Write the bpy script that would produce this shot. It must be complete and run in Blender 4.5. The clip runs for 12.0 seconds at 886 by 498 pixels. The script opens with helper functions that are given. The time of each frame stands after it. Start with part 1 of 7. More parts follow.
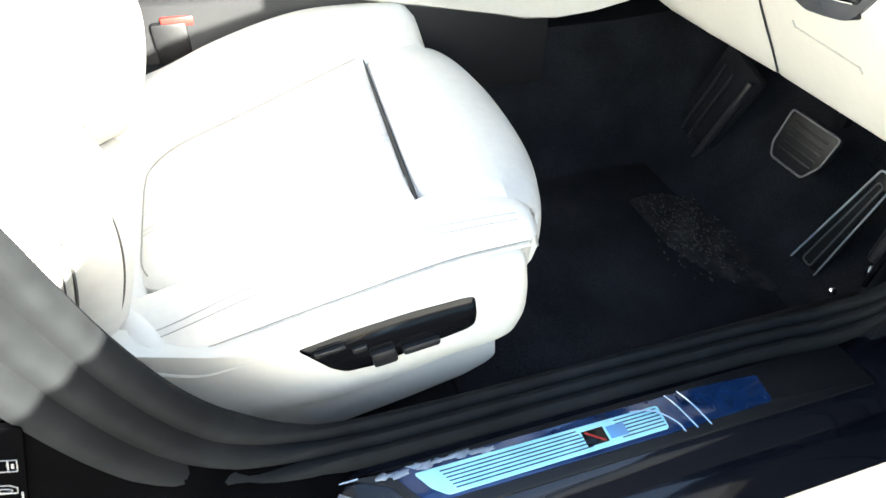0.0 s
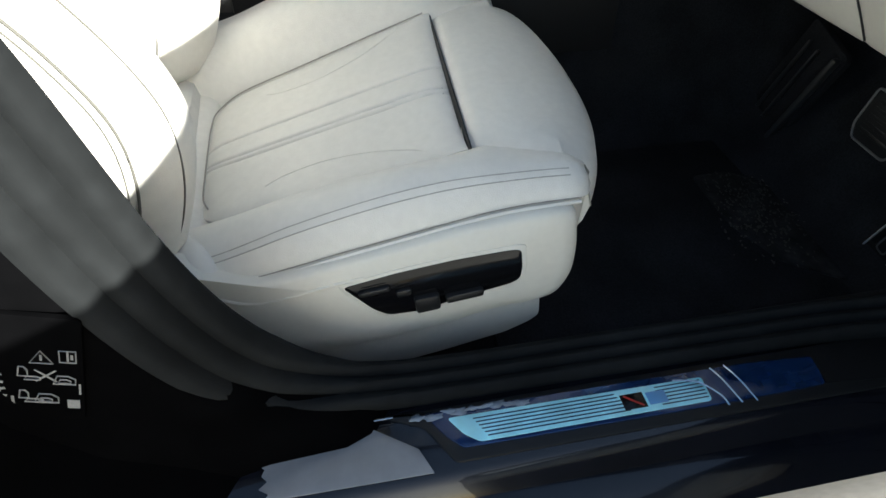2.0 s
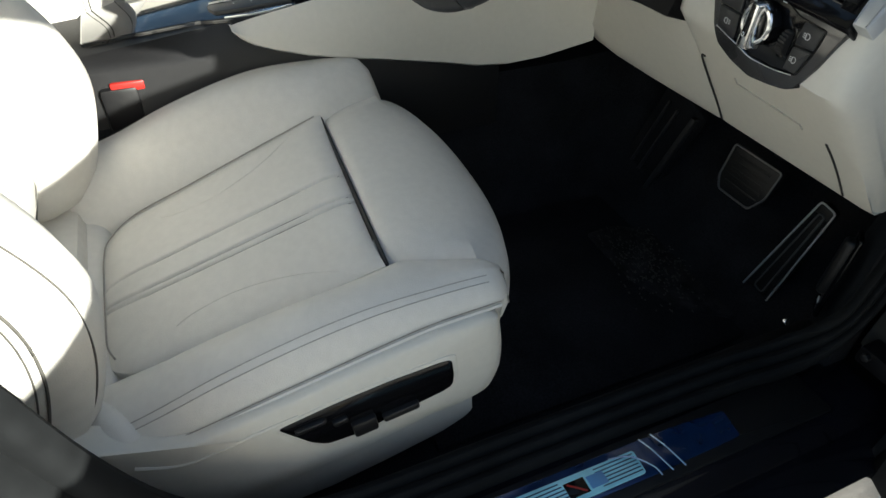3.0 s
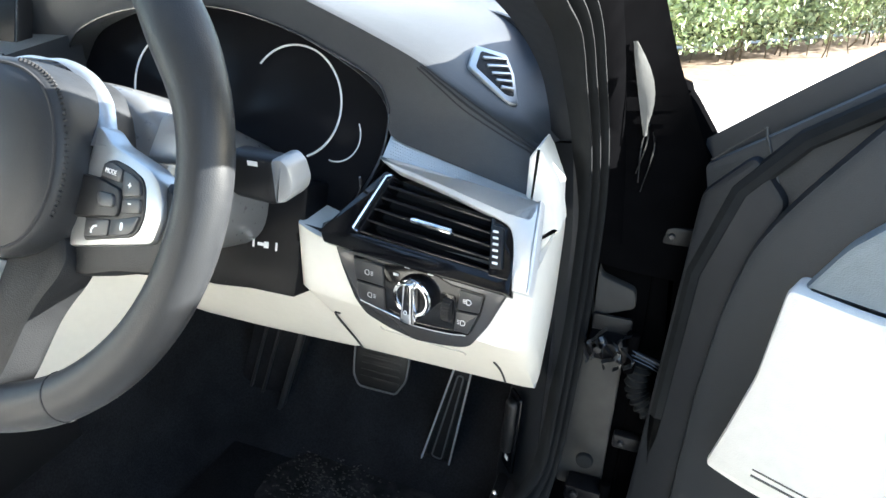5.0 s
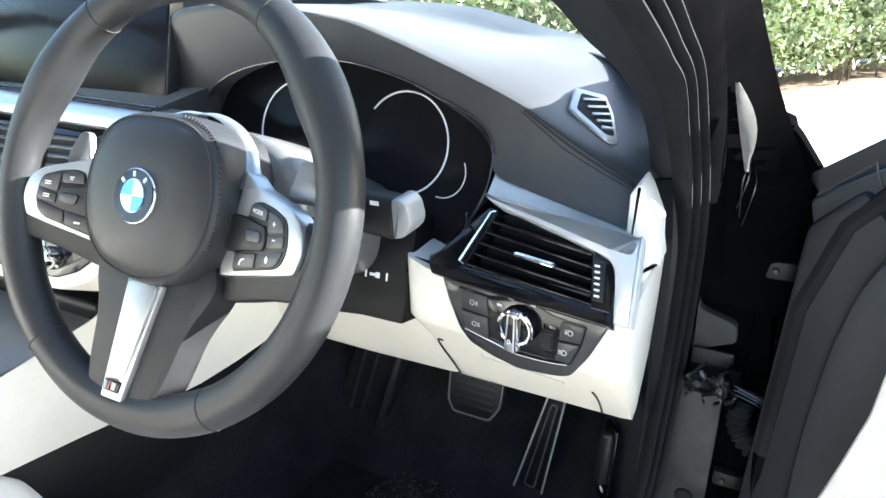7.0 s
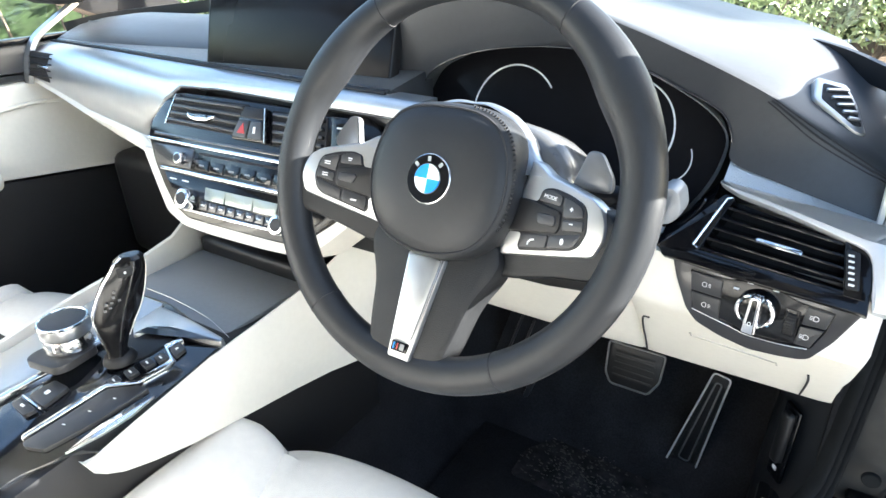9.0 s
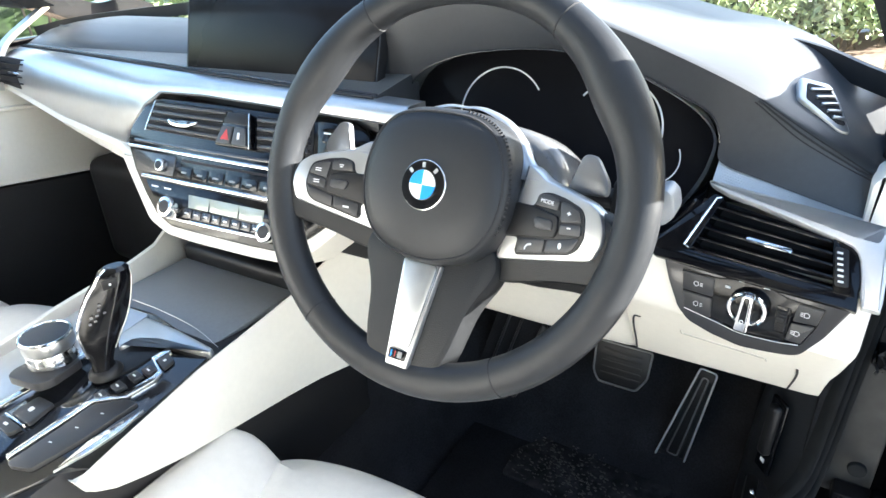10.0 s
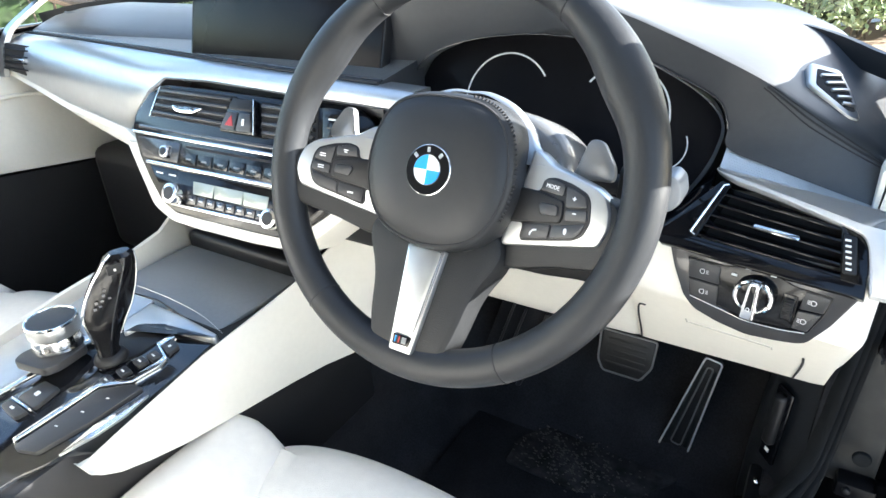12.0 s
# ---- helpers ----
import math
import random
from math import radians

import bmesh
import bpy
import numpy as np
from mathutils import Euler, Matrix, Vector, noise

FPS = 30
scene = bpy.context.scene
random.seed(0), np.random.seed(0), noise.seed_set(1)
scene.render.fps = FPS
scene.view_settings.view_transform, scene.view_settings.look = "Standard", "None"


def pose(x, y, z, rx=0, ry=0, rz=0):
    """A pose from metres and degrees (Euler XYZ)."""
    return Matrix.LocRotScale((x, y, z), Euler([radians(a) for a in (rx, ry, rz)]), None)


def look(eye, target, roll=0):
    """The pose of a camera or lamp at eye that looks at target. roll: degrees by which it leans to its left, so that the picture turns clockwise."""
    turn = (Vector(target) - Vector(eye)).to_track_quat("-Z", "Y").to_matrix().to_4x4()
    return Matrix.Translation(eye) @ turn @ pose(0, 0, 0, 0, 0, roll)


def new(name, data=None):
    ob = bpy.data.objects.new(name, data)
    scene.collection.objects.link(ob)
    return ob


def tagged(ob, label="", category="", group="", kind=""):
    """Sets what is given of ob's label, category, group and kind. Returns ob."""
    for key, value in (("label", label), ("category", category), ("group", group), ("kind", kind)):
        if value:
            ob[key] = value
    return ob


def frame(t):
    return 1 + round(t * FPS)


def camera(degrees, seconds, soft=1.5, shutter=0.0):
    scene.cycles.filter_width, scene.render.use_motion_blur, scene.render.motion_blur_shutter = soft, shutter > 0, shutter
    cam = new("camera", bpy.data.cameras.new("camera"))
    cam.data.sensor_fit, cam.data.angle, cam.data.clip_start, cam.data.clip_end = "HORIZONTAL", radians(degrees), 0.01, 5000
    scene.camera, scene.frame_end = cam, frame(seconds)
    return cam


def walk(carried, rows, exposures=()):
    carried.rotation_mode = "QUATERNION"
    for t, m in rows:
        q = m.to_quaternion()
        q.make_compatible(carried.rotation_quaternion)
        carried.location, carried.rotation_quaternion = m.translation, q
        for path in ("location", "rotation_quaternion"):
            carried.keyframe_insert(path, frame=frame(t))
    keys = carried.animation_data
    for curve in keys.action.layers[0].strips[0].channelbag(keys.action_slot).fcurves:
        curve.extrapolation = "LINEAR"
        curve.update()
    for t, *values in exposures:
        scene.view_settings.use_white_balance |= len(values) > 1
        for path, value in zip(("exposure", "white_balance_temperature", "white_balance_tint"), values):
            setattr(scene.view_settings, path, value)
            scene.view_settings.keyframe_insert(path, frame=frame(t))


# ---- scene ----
cam = camera(70.5, 12.0)
PATH = [
    (0, (1.023, -0.296, 0.936), (-0.392, 0.203, -0.386), 1.9),
    (0.5, (1.037, -0.307, 0.943), (-0.424, 0.009, -0.386), 0.5),
    (1, (1.043, -0.299, 0.935), (-0.435, -0.021, -0.384), -0.1),
    (1.5, (1.045, -0.292, 0.917), (-0.386, 0.012, -0.446), 0.8),
    (2, (1.048, -0.292, 0.913), (-0.377, 0.02, -0.455), 1.3),
    (2.5, (1.039, -0.298, 0.929), (-0.419, 0.048, -0.395), 1.5),
    (3, (0.991, -0.304, 0.98), (-0.401, 0.34, -0.304), 2.0),
    (3.3, (0.937, -0.294, 1.0), (-0.432, 0.484, -0.233), -0.4),
    (3.5, (0.886, -0.277, 1.008), (-0.476, 0.62, -0.15), 0.6),
    (3.7, (0.848, -0.254, 1.014), (-0.36, 0.843, -0.143), 1.4),
    (5.3, (0.784, -0.263, 1.066), (0.215, 1.448, 0.199), 1.5),
    (5.5, (0.784, -0.265, 1.067), (0.206, 1.442, 0.2), 1.4),
    (6, (0.784, -0.272, 1.072), (0.121, 1.423, 0.244), 0.2),
    (6.5, (0.784, -0.281, 1.077), (0.007, 1.367, 0.254), -0.8),
    (6.7, (0.784, -0.284, 1.078), (-0.023, 1.353, 0.261), -1.2),
    (8.3, (0.689, -0.37, 1.102), (-0.273, 1.159, 0.245), -1.2),
    (8.5, (0.674, -0.383, 1.107), (-0.307, 1.126, 0.235), -2.0),
    (9, (0.655, -0.402, 1.112), (-0.354, 1.073, 0.214), -2.4),
    (9.5, (0.643, -0.41, 1.115), (-0.355, 1.071, 0.214), -2.5),
    (10, (0.639, -0.406, 1.117), (-0.308, 1.106, 0.212), -2.6),
    (10.5, (0.64, -0.403, 1.113), (-0.293, 1.104, 0.187), -2.7),
    (11, (0.641, -0.408, 1.105), (-0.285, 1.094, 0.162), -3.0),
    (11.5, (0.641, -0.406, 1.105), (-0.293, 1.086, 0.155), -2.6),
    (12, (0.639, -0.406, 1.112), (-0.315, 1.086, 0.182), -2.6),
]
walk(cam, [(t, look(eye, target, roll)) for t, eye, target, roll in PATH],
     [(0, 3.9, 6450, 4), (0.3, 3.0, 6500, 4), (0.6, 2.12, 6300, 3), (1.0, 1.82, 6300, 3), (1.5, 2.1, 6300, 3), (2.5, 2.1, 6300, 3), (3.0, 1.55, 6400, 3), (3.3, 1.7, 6300, 4), (3.7, 2.0, 6300, 5), (5.3, 3.69, 6110, 6.5), (6.7, 3.64, 6110, 6.5), (8.3, 3.61, 6150, 8), (12, 3.62, 6150, 8)])

# ---- world and sun ----
SUN_AZ, SUN_EL = radians(60), radians(20.6)      # azimuth measured from straight ahead towards the right
world = bpy.data.worlds.new("world")
scene.world = world
world.use_nodes = True
wn = world.node_tree
wn.nodes.clear()
sky = wn.nodes.new("ShaderNodeTexSky")
sky.sky_type, sky.sun_disc = "NISHITA", False
sky.sun_elevation, sky.sun_rotation = SUN_EL, SUN_AZ
sky.dust_density = 2.0
bg = wn.nodes.new("ShaderNodeBackground")
bg.inputs["Strength"].default_value = 0.075
wo = wn.nodes.new("ShaderNodeOutputWorld")
wn.links.new(sky.outputs[0], bg.inputs[0])
wn.links.new(bg.outputs[0], wo.inputs[0])
sun_data = bpy.data.lights.new("sun", "SUN")
sun_data.energy, sun_data.angle, sun_data.color = 4.4, radians(0.5), (1.0, 0.95, 0.87)
sun = new("sun", sun_data)
sun.matrix_world = look((0, 0, 0), (-math.sin(SUN_AZ) * math.cos(SUN_EL), -math.cos(SUN_AZ) * math.cos(SUN_EL), -math.sin(SUN_EL)))


# ---- materials ----
def material(name, colour, rough=0.5, metal=0.0, vary=0.0, scale=30.0, bump=0.0, bump_scale=400.0, coat=0.0, spec=0.5,
             stain=0.0, stain_scale=6.0, bump_kind="noise"):
    """A Principled surface: colour with grain and broader stains, fine relief."""
    m = bpy.data.materials.new(name)
    m.use_nodes = True
    nt = m.node_tree
    p = nt.nodes["Principled BSDF"]
    p.inputs["Base Color"].default_value = (*colour, 1)
    p.inputs["Roughness"].default_value = rough
    p.inputs["Metallic"].default_value = metal
    p.inputs["Specular IOR Level"].default_value = spec
    p.inputs["Coat Weight"].default_value = coat
    p.inputs["Coat Roughness"].default_value = 0.03
    tc = nt.nodes.new("ShaderNodeTexCoord")
    if vary or stain:
        last = None
        for amount, sc, detail in ((vary, scale, 4), (stain, stain_scale, 6)):
            if not amount:
                continue
            n = nt.nodes.new("ShaderNodeTexNoise")
            n.inputs["Scale"].default_value, n.inputs["Detail"].default_value = sc, detail
            nt.links.new(tc.outputs["Object"], n.inputs["Vector"])
            mr = nt.nodes.new("ShaderNodeMapRange")
            mr.inputs["From Min"].default_value, mr.inputs["From Max"].default_value = 0.3, 0.7
            mr.inputs["To Min"].default_value, mr.inputs["To Max"].default_value = 1 - amount, 1 + amount
            nt.links.new(n.outputs["Fac"], mr.inputs["Value"])
            if last is None:
                last = mr.outputs[0]
            else:
                mul = nt.nodes.new("ShaderNodeMath")
                mul.operation = "MULTIPLY"
                nt.links.new(last, mul.inputs[0])
                nt.links.new(mr.outputs[0], mul.inputs[1])
                last = mul.outputs[0]
            if amount == vary:
                rr = nt.nodes.new("ShaderNodeMapRange")
                rr.inputs["To Min"].default_value, rr.inputs["To Max"].default_value = max(rough - 0.08, 0.02), min(rough + 0.08, 1)
                nt.links.new(n.outputs["Fac"], rr.inputs["Value"])
                nt.links.new(rr.outputs[0], p.inputs["Roughness"])
        hsv = nt.nodes.new("ShaderNodeHueSaturation")
        hsv.inputs["Color"].default_value = (*colour, 1)
        nt.links.new(last, hsv.inputs["Value"])
        nt.links.new(hsv.outputs[0], p.inputs["Base Color"])
    if bump:
        if bump_kind == "cells":
            b = nt.nodes.new("ShaderNodeTexVoronoi")
            b.inputs["Scale"].default_value = bump_scale
            h = b.outputs["Distance"]
        else:
            b = nt.nodes.new("ShaderNodeTexNoise")
            b.inputs["Scale"].default_value, b.inputs["Detail"].default_value = bump_scale, 3
            h = b.outputs["Fac"]
        nt.links.new(tc.outputs["Object"], b.inputs["Vector"])
        bp = nt.nodes.new("ShaderNodeBump")
        bp.inputs["Strength"].default_value, bp.inputs["Distance"].default_value = bump, 0.001
        nt.links.new(h, bp.inputs["Height"])
        nt.links.new(bp.outputs[0], p.inputs["Normal"])
    return m


def glass(name, colour=(1, 1, 1), rough=0.0):
    m = bpy.data.materials.new(name)
    m.use_nodes = True
    nt = m.node_tree
    nt.nodes.clear()
    o = nt.nodes.new("ShaderNodeOutputMaterial")
    mix = nt.nodes.new("ShaderNodeMixShader")
    tr = nt.nodes.new("ShaderNodeBsdfTransparent")
    tr.inputs[0].default_value = (*colour, 1)
    gl = nt.nodes.new("ShaderNodeBsdfGlossy")
    gl.inputs["Roughness"].default_value = rough
    mix.inputs[0].default_value = 0.07
    nt.links.new(tr.outputs[0], mix.inputs[1])
    nt.links.new(gl.outputs[0], mix.inputs[2])
    nt.links.new(mix.outputs[0], o.inputs[0])
    return m


LEATHER = material("ivory_leather", (0.72, 0.70, 0.655), 0.5, vary=0.03, scale=90, bump=0.25, bump_scale=900, stain=0.03, stain_scale=5, bump_kind="cells")
IVORY = material("ivory_plastic", (0.70, 0.675, 0.61), 0.45, vary=0.02, scale=120, bump=0.12, bump_scale=1200, stain=0.02)
SEAM = material("seam_thread", (0.10, 0.095, 0.085), 0.8, vary=0.1, scale=300)
SEAM_MID = material("seam_thread_grey", (0.33, 0.315, 0.285), 0.8, vary=0.1, scale=300)
SEAM_LIGHT = material("seam_thread_light", (0.42, 0.405, 0.37), 0.8, vary=0.1, scale=300)
GAP = material("deep_gap", (0.02, 0.02, 0.022), 0.9)
PAD = material("dark_pad", (0.030, 0.032, 0.035), 0.40, vary=0.06, scale=160, bump=0.14, bump_scale=900, stain=0.06, bump_kind="cells")
PAD.node_tree.nodes["Principled BSDF"].inputs["Sheen Weight"].default_value = 0.2
PAD.node_tree.nodes["Principled BSDF"].inputs["Sheen Roughness"].default_value = 0.4
RIM_LEATHER = material("black_leather", (0.020, 0.021, 0.023), 0.42, spec=0.30, vary=0.06, scale=160, bump=0.09, bump_scale=1100, stain=0.05, bump_kind="cells")
SPOKE = material("spoke_leather", (0.014, 0.0145, 0.0155), 0.5, spec=0.3, vary=0.06, scale=160, bump=0.2, bump_scale=1100, bump_kind="cells")
PLASTIC = material("black_plastic", (0.011, 0.011, 0.012), 0.45, spec=0.35, vary=0.08, scale=200, bump=0.12, bump_scale=1200)
DARK_PLASTIC = material("deep_black_plastic", (0.005, 0.005, 0.006), 0.4, spec=0.15, vary=0.08, scale=200, bump=0.02, bump_scale=1200)
RUBBER = material("black_rubber", (0.013, 0.014, 0.015), 0.85, spec=0.05, vary=0.12, scale=60, bump=0.1, bump_scale=500, stain=0.2, stain_scale=14)
GLOSS = material("piano_black", (0.005, 0.005, 0.006), 0.13, coat=0.12, spec=0.3, vary=0.05, scale=40)
DEEP_GLOSS = material("deep_piano_black", (0.008, 0.009, 0.011), 0.08, coat=1.0, spec=0.5, vary=0.05, scale=40)
GREY_GLOSS = material("grey_gloss", (0.042, 0.042, 0.045), 0.25, metal=0.25, coat=0.4, vary=0.05, scale=20)
SATIN = material("satin_black", (0.0022, 0.0022, 0.0025), 0.75, vary=0.15, scale=40, spec=0.0, stain=0.2)
PAINT = material("black_paint", (0.006, 0.0065, 0.010), 0.16, coat=0.45, spec=0.3, vary=0.1, scale=30, stain=0.3, stain_scale=9)
PADDLE = material("paddle_grey", (0.22, 0.22, 0.225), 0.35, metal=0.6, vary=0.04, scale=80)
ALU = material("satin_metal", (0.50, 0.51, 0.515), 0.34, metal=0.9, vary=0.04, scale=80, stain=0.03)
CHROME = material("chrome", (0.8, 0.8, 0.8), 0.12, metal=1.0)
CARPET = material("black_carpet", (0.017, 0.0175, 0.020), 0.95, spec=0.12, vary=0.35, scale=350, bump=1.0, bump_scale=700, stain=0.3, stain_scale=12)
FABRIC_GREY = material("grey_shutter", (0.20, 0.21, 0.22), 0.5, vary=0.05, scale=200, bump=0.1, bump_scale=900)
BUTTON = material("button_black", (0.03, 0.03, 0.032), 0.4, vary=0.05, scale=300)
MARK = material("white_mark", (0.75, 0.75, 0.74), 0.5)
RED = material("red_plastic", (0.40, 0.025, 0.02), 0.35)
SCREEN = material("screen_glass", (0.008, 0.008, 0.0095), 0.16, spec=0.07, vary=0.1, scale=20)
FILM = material("blue_film", (0.42, 0.88, 1.0), 0.25, metal=0.0, coat=1.0, vary=0.12, scale=40, bump=0.4, bump_scale=30)
FILM_DARK = material("blue_film_edge", (0.01, 0.035, 0.12), 0.12, metal=0.3, coat=1.0, vary=0.2, scale=40, bump=0.5, bump_scale=40)
LCD = material("lcd", (0.28, 0.31, 0.27), 0.25, coat=0.7)
BLUE = material("badge_blue", (0.02, 0.28, 0.75), 0.25, coat=1.0)
WHITE = material("badge_white", (0.8, 0.8, 0.8), 0.25, coat=1.0)
GROUND = material("ground_paving", (0.42, 0.40, 0.37), 0.9, vary=0.18, scale=60, bump=0.6, bump_scale=90, stain=0.12, stain_scale=1.2)
SOIL = material("soil", (0.16, 0.11, 0.07), 0.95, vary=0.3, scale=20, bump=1.0, bump_scale=30)
BARK = material("bark", (0.12, 0.09, 0.06), 0.9, vary=0.25, scale=40, bump=0.6, bump_scale=60)
HEAD = material("headlining", (0.35, 0.34, 0.31), 0.9, vary=0.05, scale=200)
GLASS = glass("clear_glass", (0.93, 0.96, 0.95))


# ---- mesh helpers ----
def finish(bm, name, mat, parent=None, label="", angle=42):
    bmesh.ops.remove_doubles(bm, verts=bm.verts, dist=1e-5)
    bmesh.ops.recalc_face_normals(bm, faces=bm.faces)
    me = bpy.data.meshes.new(name)
    bm.to_mesh(me)
    bm.free()
    for poly in me.polygons:
        poly.use_smooth = True
    me.set_sharp_from_angle(angle=radians(angle))
    me.materials.append(mat)
    ob = new(name, me)
    if parent:
        ob.parent = parent
    if label:
        ob["label"] = label
    return ob


def part(name, bm, mat, parent, label="", angle=42):
    return finish(bm, name, mat, parent, label, angle)


def thing(name, label, category, group="", kind=""):
    return tagged(new(name), label, category, group, kind)


def box(size, at=(0, 0, 0), r=0.003, m=None, seg=2, bm=None):
    """A box with rounded edges."""
    bm = bm or bmesh.new()
    mat = (m or Matrix()) @ Matrix.Translation(at) @ Matrix.Diagonal((*size, 1))
    made = bmesh.ops.create_cube(bm, size=1, matrix=mat)
    if r:
        edges = list({e for v in made["verts"] for e in v.link_edges})
        bmesh.ops.bevel(bm, geom=edges, offset=r, segments=seg, profile=0.5, affect="EDGES")
    return bm


def cyl(r0, r1, depth, m, seg=32, bevel=0.0, bm=None):
    bm = bm or bmesh.new()
    made = bmesh.ops.create_cone(bm, cap_ends=True, segments=seg, radius1=r0, radius2=r1, depth=depth, matrix=m)
    if bevel:
        es = [e for e in {e for v in made["verts"] for e in v.link_edges} if len(e.link_faces) == 2 and e.calc_face_angle(0) > 0.8]
        bmesh.ops.bevel(bm, geom=es, offset=bevel, segments=2, profile=0.5, affect="EDGES")
    return bm


def loft(rings, closed=True, caps=True, bm=None):
    """A skin over rings of equally many points."""
    bm = bm or bmesh.new()
    rows = [[bm.verts.new(p) for p in ring] for ring in rings]
    n = len(rows[0])
    for a, b in zip(rows, rows[1:]):
        for i in range(n if closed else n - 1):
            j = (i + 1) % n
            bm.faces.new((a[i], a[j], b[j], b[i]))
    if caps and closed:
        bm.faces.new(rows[0][::-1])
        bm.faces.new(rows[-1])
    return bm


def spline(pts, n, closed=False):
    """n points along a Catmull-Rom curve through pts."""
    P = [Vector(p) for p in pts]
    m = len(P)
    spans = m if closed else m - 1
    out = []
    for k in range(n):
        s = k * spans / (n if closed else n - 1)
        i = min(int(s), spans - 1)
        f = s - i
        g = (lambda j: P[j % m]) if closed else (lambda j: P[max(0, min(m - 1, j))])
        a, b, c, d = g(i - 1), g(i), g(i + 1), g(i + 2)
        out.append(0.5 * (2 * b + (c - a) * f + (2 * a - 5 * b + 4 * c - d) * f * f + (3 * b - a - 3 * c + d) * f ** 3))
    return out


def sweep(path, section, up=(0, 0, 1), closed=False, caps=True, bm=None, scale=None):
    """A 2D section carried along a path."""
    P = [Vector(p) for p in path]
    n = len(P)
    rings = []
    for i, p in enumerate(P):
        a = P[(i - 1) % n] if closed or i else P[0]
        b = P[(i + 1) % n] if closed or i < n - 1 else P[-1]
        d = (b - a).normalized()
        side = d.cross(Vector(up)).normalized()
        top = side.cross(d)
        k = scale[i] if scale else 1
        rings.append([p + side * (x * k) + top * (y * k) for x, y in section])
    if closed:
        rings.append(rings[0])
        return loft(rings, caps=False, bm=bm)
    return loft(rings, caps=caps, bm=bm)


def circle2(r, n=10, ry=None):
    return [(r * math.cos(2 * math.pi * i / n), (ry or r) * math.sin(2 * math.pi * i / n)) for i in range(n)]


def tube(path, r, n=10, up=(0, 0, 1), closed=False, bm=None):
    return sweep(path, circle2(r, n), up, closed, bm=bm)


def round_poly(pts, r=0.004, n=4):
    """A polygon with its corners rounded."""
    P = [Vector(p) for p in pts]
    out = []
    for i, p in enumerate(P):
        a, b = P[i - 1] - p, P[(i + 1) % len(P)] - p
        k = min(r, a.length * 0.45, b.length * 0.45)
        s, e = p + a.normalized() * k, p + b.normalized() * k
        for j in range(n + 1):
            f = j / n
            out.append((1 - f) ** 2 * s + 2 * f * (1 - f) * p + f * f * e)
    return out


def slab(outline, depth, frame_m, r=0.002, bm=None, inset=None):
    """A plate: a 2D outline in the frame's x and y, thick along -z, its front edge rounded by r."""
    P = [Vector((p[0], p[1], 0)) for p in outline]
    c = sum(P, Vector()) / len(P)
    n = len(P)
    nor = []
    area = sum(P[i - 1].x * P[i].y - P[i].x * P[i - 1].y for i in range(n))
    for i in range(n):
        d = (P[(i + 1) % n] - P[i - 1]).normalized()
        nor.append(Vector((d.y, -d.x, 0)) * (1 if area > 0 else -1))
    rings = [[frame_m @ (p - Vector((0, 0, depth))) for p in P], [frame_m @ (p - Vector((0, 0, r))) for p in P]]
    if r:
        rings.append([frame_m @ (p - q * r * 0.3 - Vector((0, 0, r * 0.3))) for p, q in zip(P, nor)])
        rings.append([frame_m @ (p - q * r) for p, q in zip(P, nor)])
    return loft(rings, bm=bm)


def basis(o, x, y):
    """A frame at o with x along x and y near y; z is out of their plane."""
    x = Vector(x).normalized()
    z = x.cross(Vector(y)).normalized()
    y = z.cross(x)
    return Matrix(((x.x, y.x, z.x, o[0]), (x.y, y.y, z.y, o[1]), (x.z, y.z, z.z, o[2]), (0, 0, 0, 1)))


def facing(y0, tilt=0.0, z0=0.0):
    """A frame whose x is the car's x and whose z looks back at the seats, leaning by tilt degrees."""
    a = radians(tilt)
    return basis((0, y0, z0), (1, 0, 0), (0, math.sin(a), math.cos(a)))


# ---- ground, distance ----
bm = bmesh.new()
bmesh.ops.create_grid(bm, x_segments=2, y_segments=2, size=400)
tagged(finish(bm, "ground", GROUND), "pale sunlit paved ground", "ground", kind="structure")

# ---- car body ----
DARK_TRIM = material("dark_trim", (0.011, 0.0125, 0.0155), 0.58, spec=0.3, vary=0.06, scale=150, bump=0.15, bump_scale=900)
car = thing("car_body", "black painted car body around the open cabin", "car body", kind="structure")
FLOOR_Z = 0.27

# floor of the cabin with its raised tunnel and the footwell's rising front
prof = [(-0.70, 0.40), (-0.69, 0.30), (-0.66, FLOOR_Z), (-0.22, FLOOR_Z), (-0.17, 0.31), (-0.14, 0.52), (0.09, 0.52), (0.13, 0.31), (0.18, FLOOR_Z), (0.645, FLOOR_Z), (0.662, 0.30), (0.672, 0.378)]
rings = []
for y, up in ((-1.6, 0), (0.34, 0), (0.44, 0.02), (0.52, 0.10), (0.62, 0.26), (0.72, 0.50)):
    rings.append([Vector((x, y, z + up * (1 if z < 0.5 else 0.3))) for x, z in prof])
part("cabin_carpet", loft(rings, closed=False), CARPET, car, "black cabin carpet")
part("bulkhead", box((1.5, 0.03, 0.62), (0, 0.76, 0.58), 0), PLASTIC, car)

